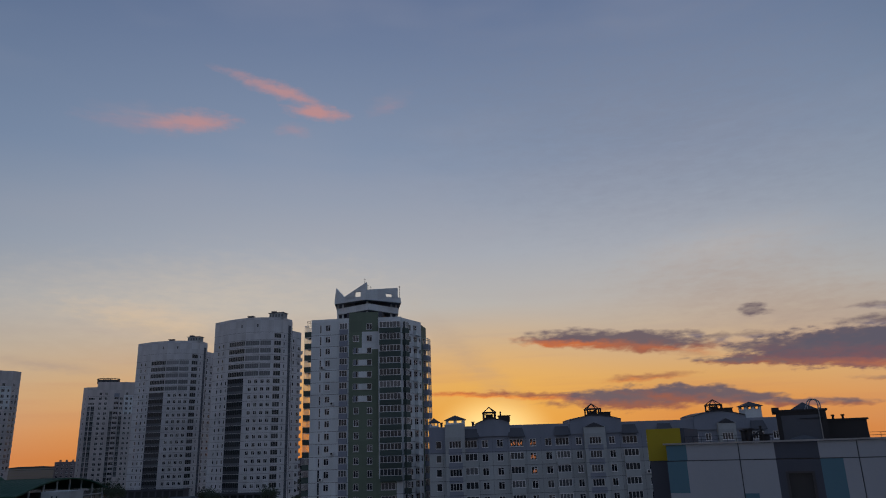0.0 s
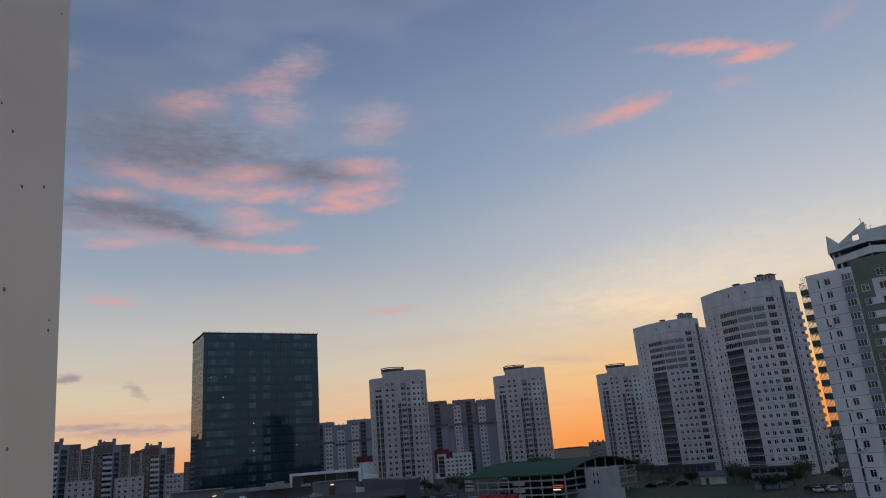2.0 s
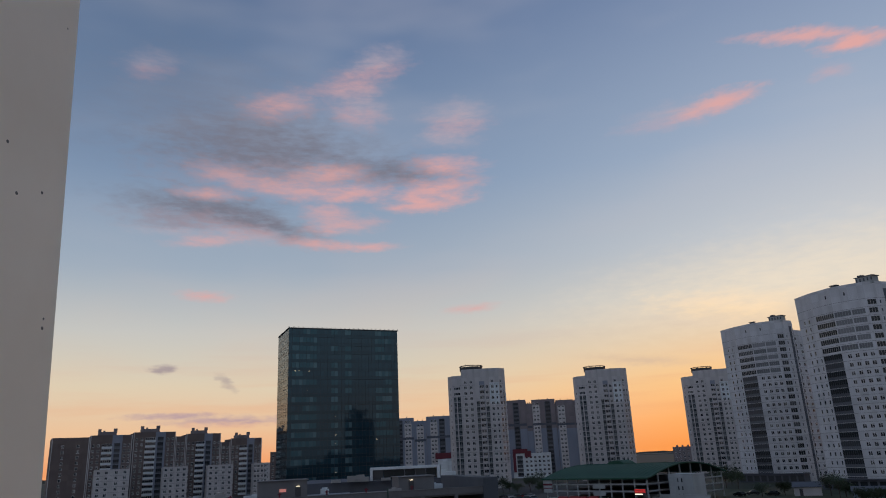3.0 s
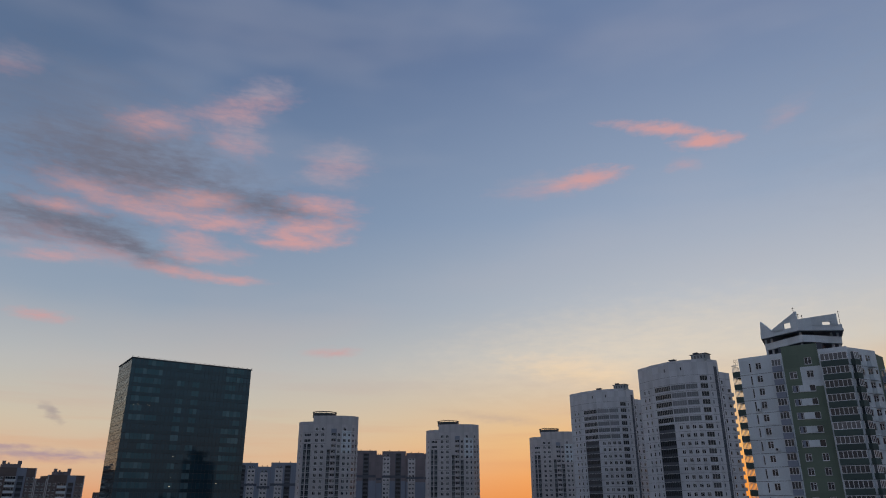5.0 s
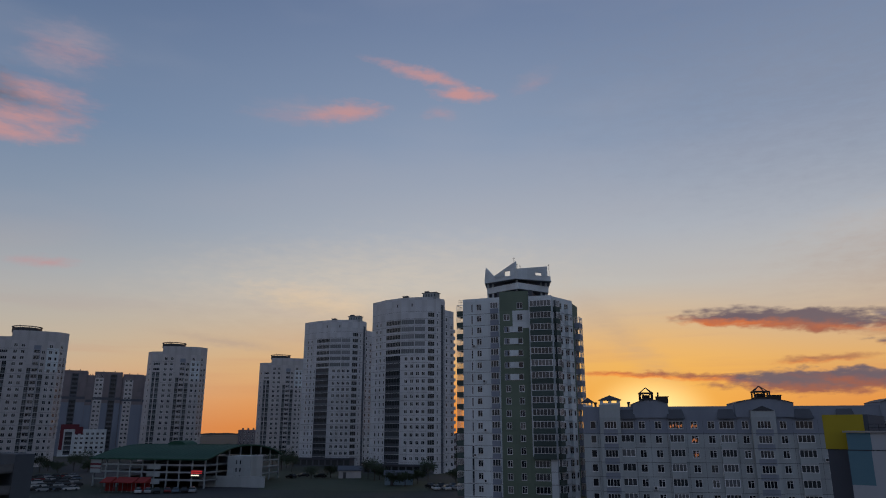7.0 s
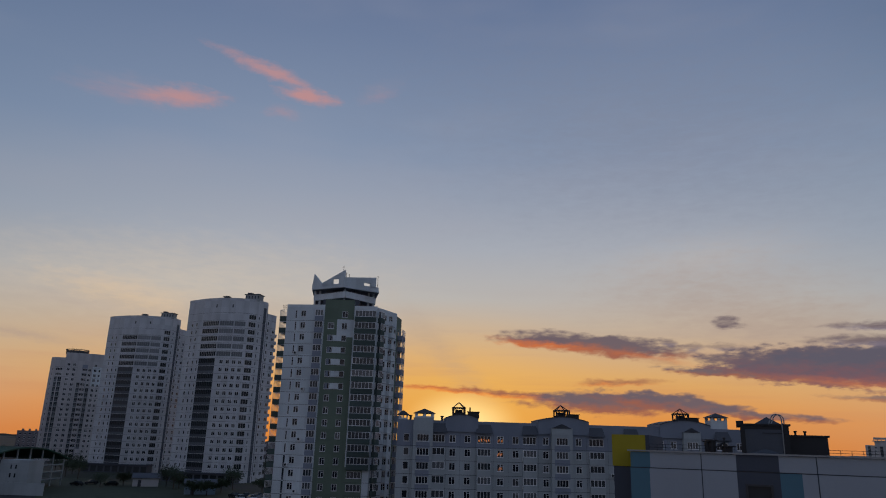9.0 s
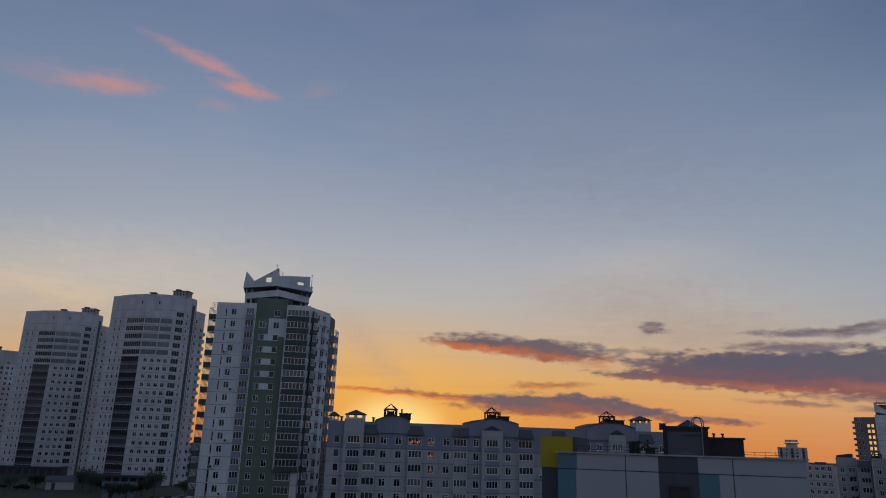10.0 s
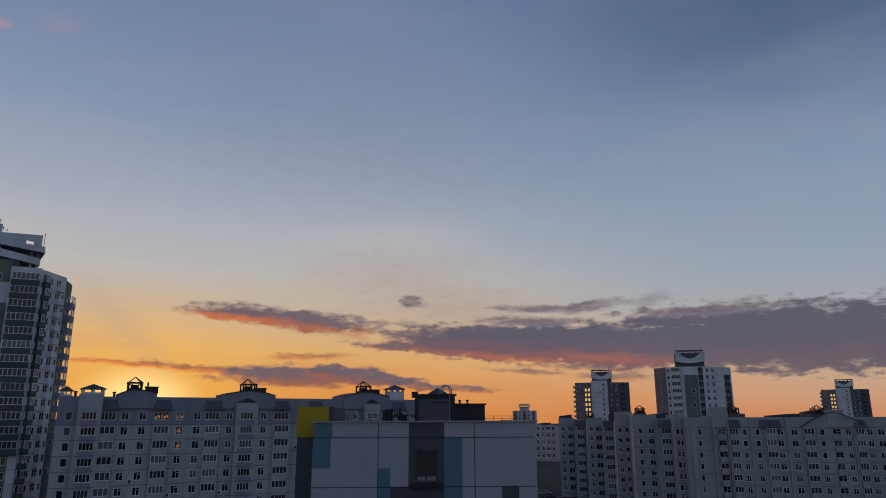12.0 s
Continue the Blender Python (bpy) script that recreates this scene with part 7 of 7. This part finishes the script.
def ground_material():
    m, n, l, b = stuff_nodes("asphalt_and_grass")
    co = n.new("ShaderNodeTexCoord").outputs["Object"]
    big = n.new("ShaderNodeTexNoise")
    big.inputs["Scale"].default_value, big.inputs["Detail"].default_value = 0.012, 4
    fine = n.new("ShaderNodeTexNoise")
    fine.inputs["Scale"].default_value, fine.inputs["Detail"].default_value = 0.8, 6
    l.new(co, big.inputs["Vector"])
    l.new(co, fine.inputs["Vector"])
    ramp = n.new("ShaderNodeValToRGB")
    e = ramp.color_ramp.elements
    e[0].position, e[0].color = 0.45, (0.045, 0.047, 0.05, 1)
    e[1].position, e[1].color = 0.56, (0.035, 0.05, 0.025, 1)
    l.new(big.outputs[0], ramp.inputs[0])
    mix = n.new("ShaderNodeMix")
    mix.data_type, mix.blend_type = "RGBA", "MULTIPLY"
    mix.inputs[0].default_value = 0.6
    l.new(ramp.outputs[0], mix.inputs[6])
    l.new(fine.outputs[0], mix.inputs[7])
    l.new(mix.outputs[2], b.inputs["Base Color"])
    b.inputs["Roughness"].default_value = 0.9
    return m


M_GROUND = ground_material()
ground_sheet()
M_GRASS = weathered("lawn_grass", (0.035, 0.05, 0.022), grain=2.0, dirt=0.2)
LG = Geo()
LG.face([at(h, r, 0.03) for h, r in ((18.0, 215), (31.0, 205), (31.0, 240), (26.5, 262), (20.5, 305), (18.0, 300))][::-1])
lawn = LG.mesh("lawn", [M_GRASS])
tagged(new("lawn", lawn), "dark grass slope before the tower flats", "lawn", kind="structure")
# far wooded rise on the horizon
random.seed(12)
FW = Geo()
for row, (far, low, high) in enumerate(((1500, -6, -2.5), (2300, -9, -4.0), (3600, -15, -7.0))):
    pts = [(h / 2, high + 2.2 * math.sin(h * 0.13 + row * 2) + random.uniform(-0.9, 0.9) * (1 + row * 0.6)) for h in range(-70, 260)]
    for (h0, z0), (h1, z1) in zip(pts, pts[1:]):
        a, b = at(h0, far), at(h1, far)
        c, d = at(h1, far + 160), at(h0, far + 160)
        FW.face(((a.x, a.y, low - 4), (b.x, b.y, low - 4), (b.x, b.y, z1), (a.x, a.y, z0)), 0)
        FW.face(((a.x, a.y, z0), (b.x, b.y, z1), (c.x, c.y, z1 - 2), (d.x, d.y, z0 - 2)), 0)
tagged(new("far_woods", FW.mesh("far_woods", [leaf_mat("far_wood", (0.085, 0.092, 0.085))])), "distant low wooded hills on the horizon", "woods", kind="stuff")


def far_row(h0, h1, far, high, label):
    m = frame_between(at(h0, far), at(h1, far))
    ob = thing("distant_block", m, label, "apartment block")
    w = (at(h1, far) - at(h0, far)).length
    fl = levels(0.5, 2.9, max(1, int(high / 2.9)))
    facade(ob, (0, 0), (w, 0), 0, high, fl, [(2 + 3.4 * i, 1.6, "w2") for i in range(int(w / 3.4))], [M_TAUPE], near=False)
    shell(ob, [(0, 0.4), (w, 0.4), (w, 10), (0, 10)], 0, high - 0.3, M_TAUPE)
    c = Geo()
    for i in range(4):
        c.box(w * (0.15 + 0.22 * i), w * (0.15 + 0.22 * i) + 1.5, 3, 5, high - 0.4, high + 1.4)
    part("chimney", c, ob, mats=[M_TAUPE])


far_row(16.2, 18.0, 640, 16.0, "distant low brown apartment block behind trees")
far_row(33.0, 33.9, 330, 13.5, "brown block in the gap between towers")


# ---- jamb beside the camera, and unseen walls left open above to light it ----
def own_window():
    n, rt = at(40, 1.0), at(130, 1.0)
    edge = Vector((-0.2406, 0.5442, 0.0))
    m = frame_between(edge, edge + rt)
    deep = 0.34
    g = Geo()
    g.box(-9.0, -0.06, 0.0, deep, 0, 18.6)
    g.box(-0.06, 9.0, 0.0, deep, 0, 15.9)
    g.box(-9.0, 9.0, -11.0, -10.7, 0, 15.9)
    g.box(-9.0, -8.7, -10.7, 0.0, 0, 15.9)
    g.box(8.7, 9.0, -10.7, 0.0, 0, 15.9)
    g.box(-8.7, 8.7, -10.7, 0.0, 15.4, 15.6)
    g.v = [(x, -(deep - y) if y >= 0 else y - deep, z) for x, y, z in g.v]
    ob = new("wall_window", g.mesh("wall_window", [M_PLASTER]))
    # the wall's outer face passes through the edge; the unseen open floor lies behind it
    ob.matrix_world = m
    tagged(ob, "unseen pale plastered walls, added low and open so skylight reaches the jamb", "wall", kind="structure")
    bm = bmesh.new()
    bmesh.ops.create_cube(bm, size=1.0, matrix=Matrix.Translation((-0.05, -deep / 2, 17.15)) @ Matrix.Diagonal((0.1, deep + 0.02, 2.5, 1)))
    bmesh.ops.bevel(bm, geom=[e for e in bm.edges if abs(e.verts[0].co.z - e.verts[1].co.z) > 1], offset=0.012, segments=4, affect="EDGES")
    me = bpy.data.meshes.new("window_jamb")
    bm.to_mesh(me)
    bm.free()
    me.materials.append(M_JAMB)
    jamb = new("window_jamb", me)
    lean = m @ Matrix.Translation((0, 0, 17.15)) @ Matrix.Rotation(radians(36), 4, "Z") @ Matrix.Rotation(radians(-2.3), 4, "Y") @ Matrix.Translation((0, 0, -17.15))
    jamb.matrix_world = lean
    tagged(jamb, "off-white painted window jamb with dark specks", "window jamb", kind="structure")
    s = Geo()
    s.box(0.0, 0.006, -0.27, -0.255, 15.95, 18.35)
    seal = new("window_seal", s.mesh("window_seal", [M_DARK]))
    seal.matrix_world = lean
    tagged(seal, "thin dark rubber seal on a window jamb", "seal", kind="structure")


def jamb_material():
    m, n, l, b = stuff_nodes("speckled_off_white_paint")
    co = n.new("ShaderNodeTexCoord").outputs["Object"]
    v = n.new("ShaderNodeTexVoronoi")
    v.inputs["Scale"].default_value = 70.0
    l.new(co, v.inputs["Vector"])
    rnd = n.new("ShaderNodeSeparateColor")
    l.new(v.outputs["Color"], rnd.inputs[0])
    size = n.new("ShaderNodeMath")
    size.operation = "MULTIPLY"
    l.new(rnd.outputs[0], size.inputs[0])
    size.inputs[1].default_value = 0.11
    near = n.new("ShaderNodeMath")
    near.operation = "LESS_THAN"
    l.new(v.outputs["Distance"], near.inputs[0])
    l.new(size.outputs[0], near.inputs[1])
    some = n.new("ShaderNodeMath")
    some.operation = "GREATER_THAN"
    l.new(rnd.outputs[1], some.inputs[0])
    some.inputs[1].default_value = 0.72
    both = n.new("ShaderNodeMath")
    both.operation = "MULTIPLY"
    l.new(near.outputs[0], both.inputs[0])
    l.new(some.outputs[0], both.inputs[1])
    stain = n.new("ShaderNodeTexNoise")
    stain.inputs["Scale"].default_value, stain.inputs["Detail"].default_value = 6.0, 5
    l.new(co, stain.inputs["Vector"])
    base = n.new("ShaderNodeValToRGB")
    e = base.color_ramp.elements
    e[0].position, e[0].color = 0.3, (0.78, 0.68, 0.55, 1)
    e[1].position, e[1].color = 0.7, (0.88, 0.79, 0.67, 1)
    l.new(stain.outputs[0], base.inputs[0])
    mix = n.new("ShaderNodeMix")
    mix.data_type = "RGBA"
    l.new(both.outputs[0], mix.inputs[0])
    l.new(base.outputs[0], mix.inputs[6])
    mix.inputs[7].default_value = (0.10, 0.085, 0.075, 1)
    l.new(mix.outputs[2], b.inputs["Base Color"])
    b.inputs["Roughness"].default_value = 0.5
    return m


M_JAMB = jamb_material()
M_PLASTER = weathered("pale_render_plaster", (0.55, 0.52, 0.49), grain=12.0)
own_window()
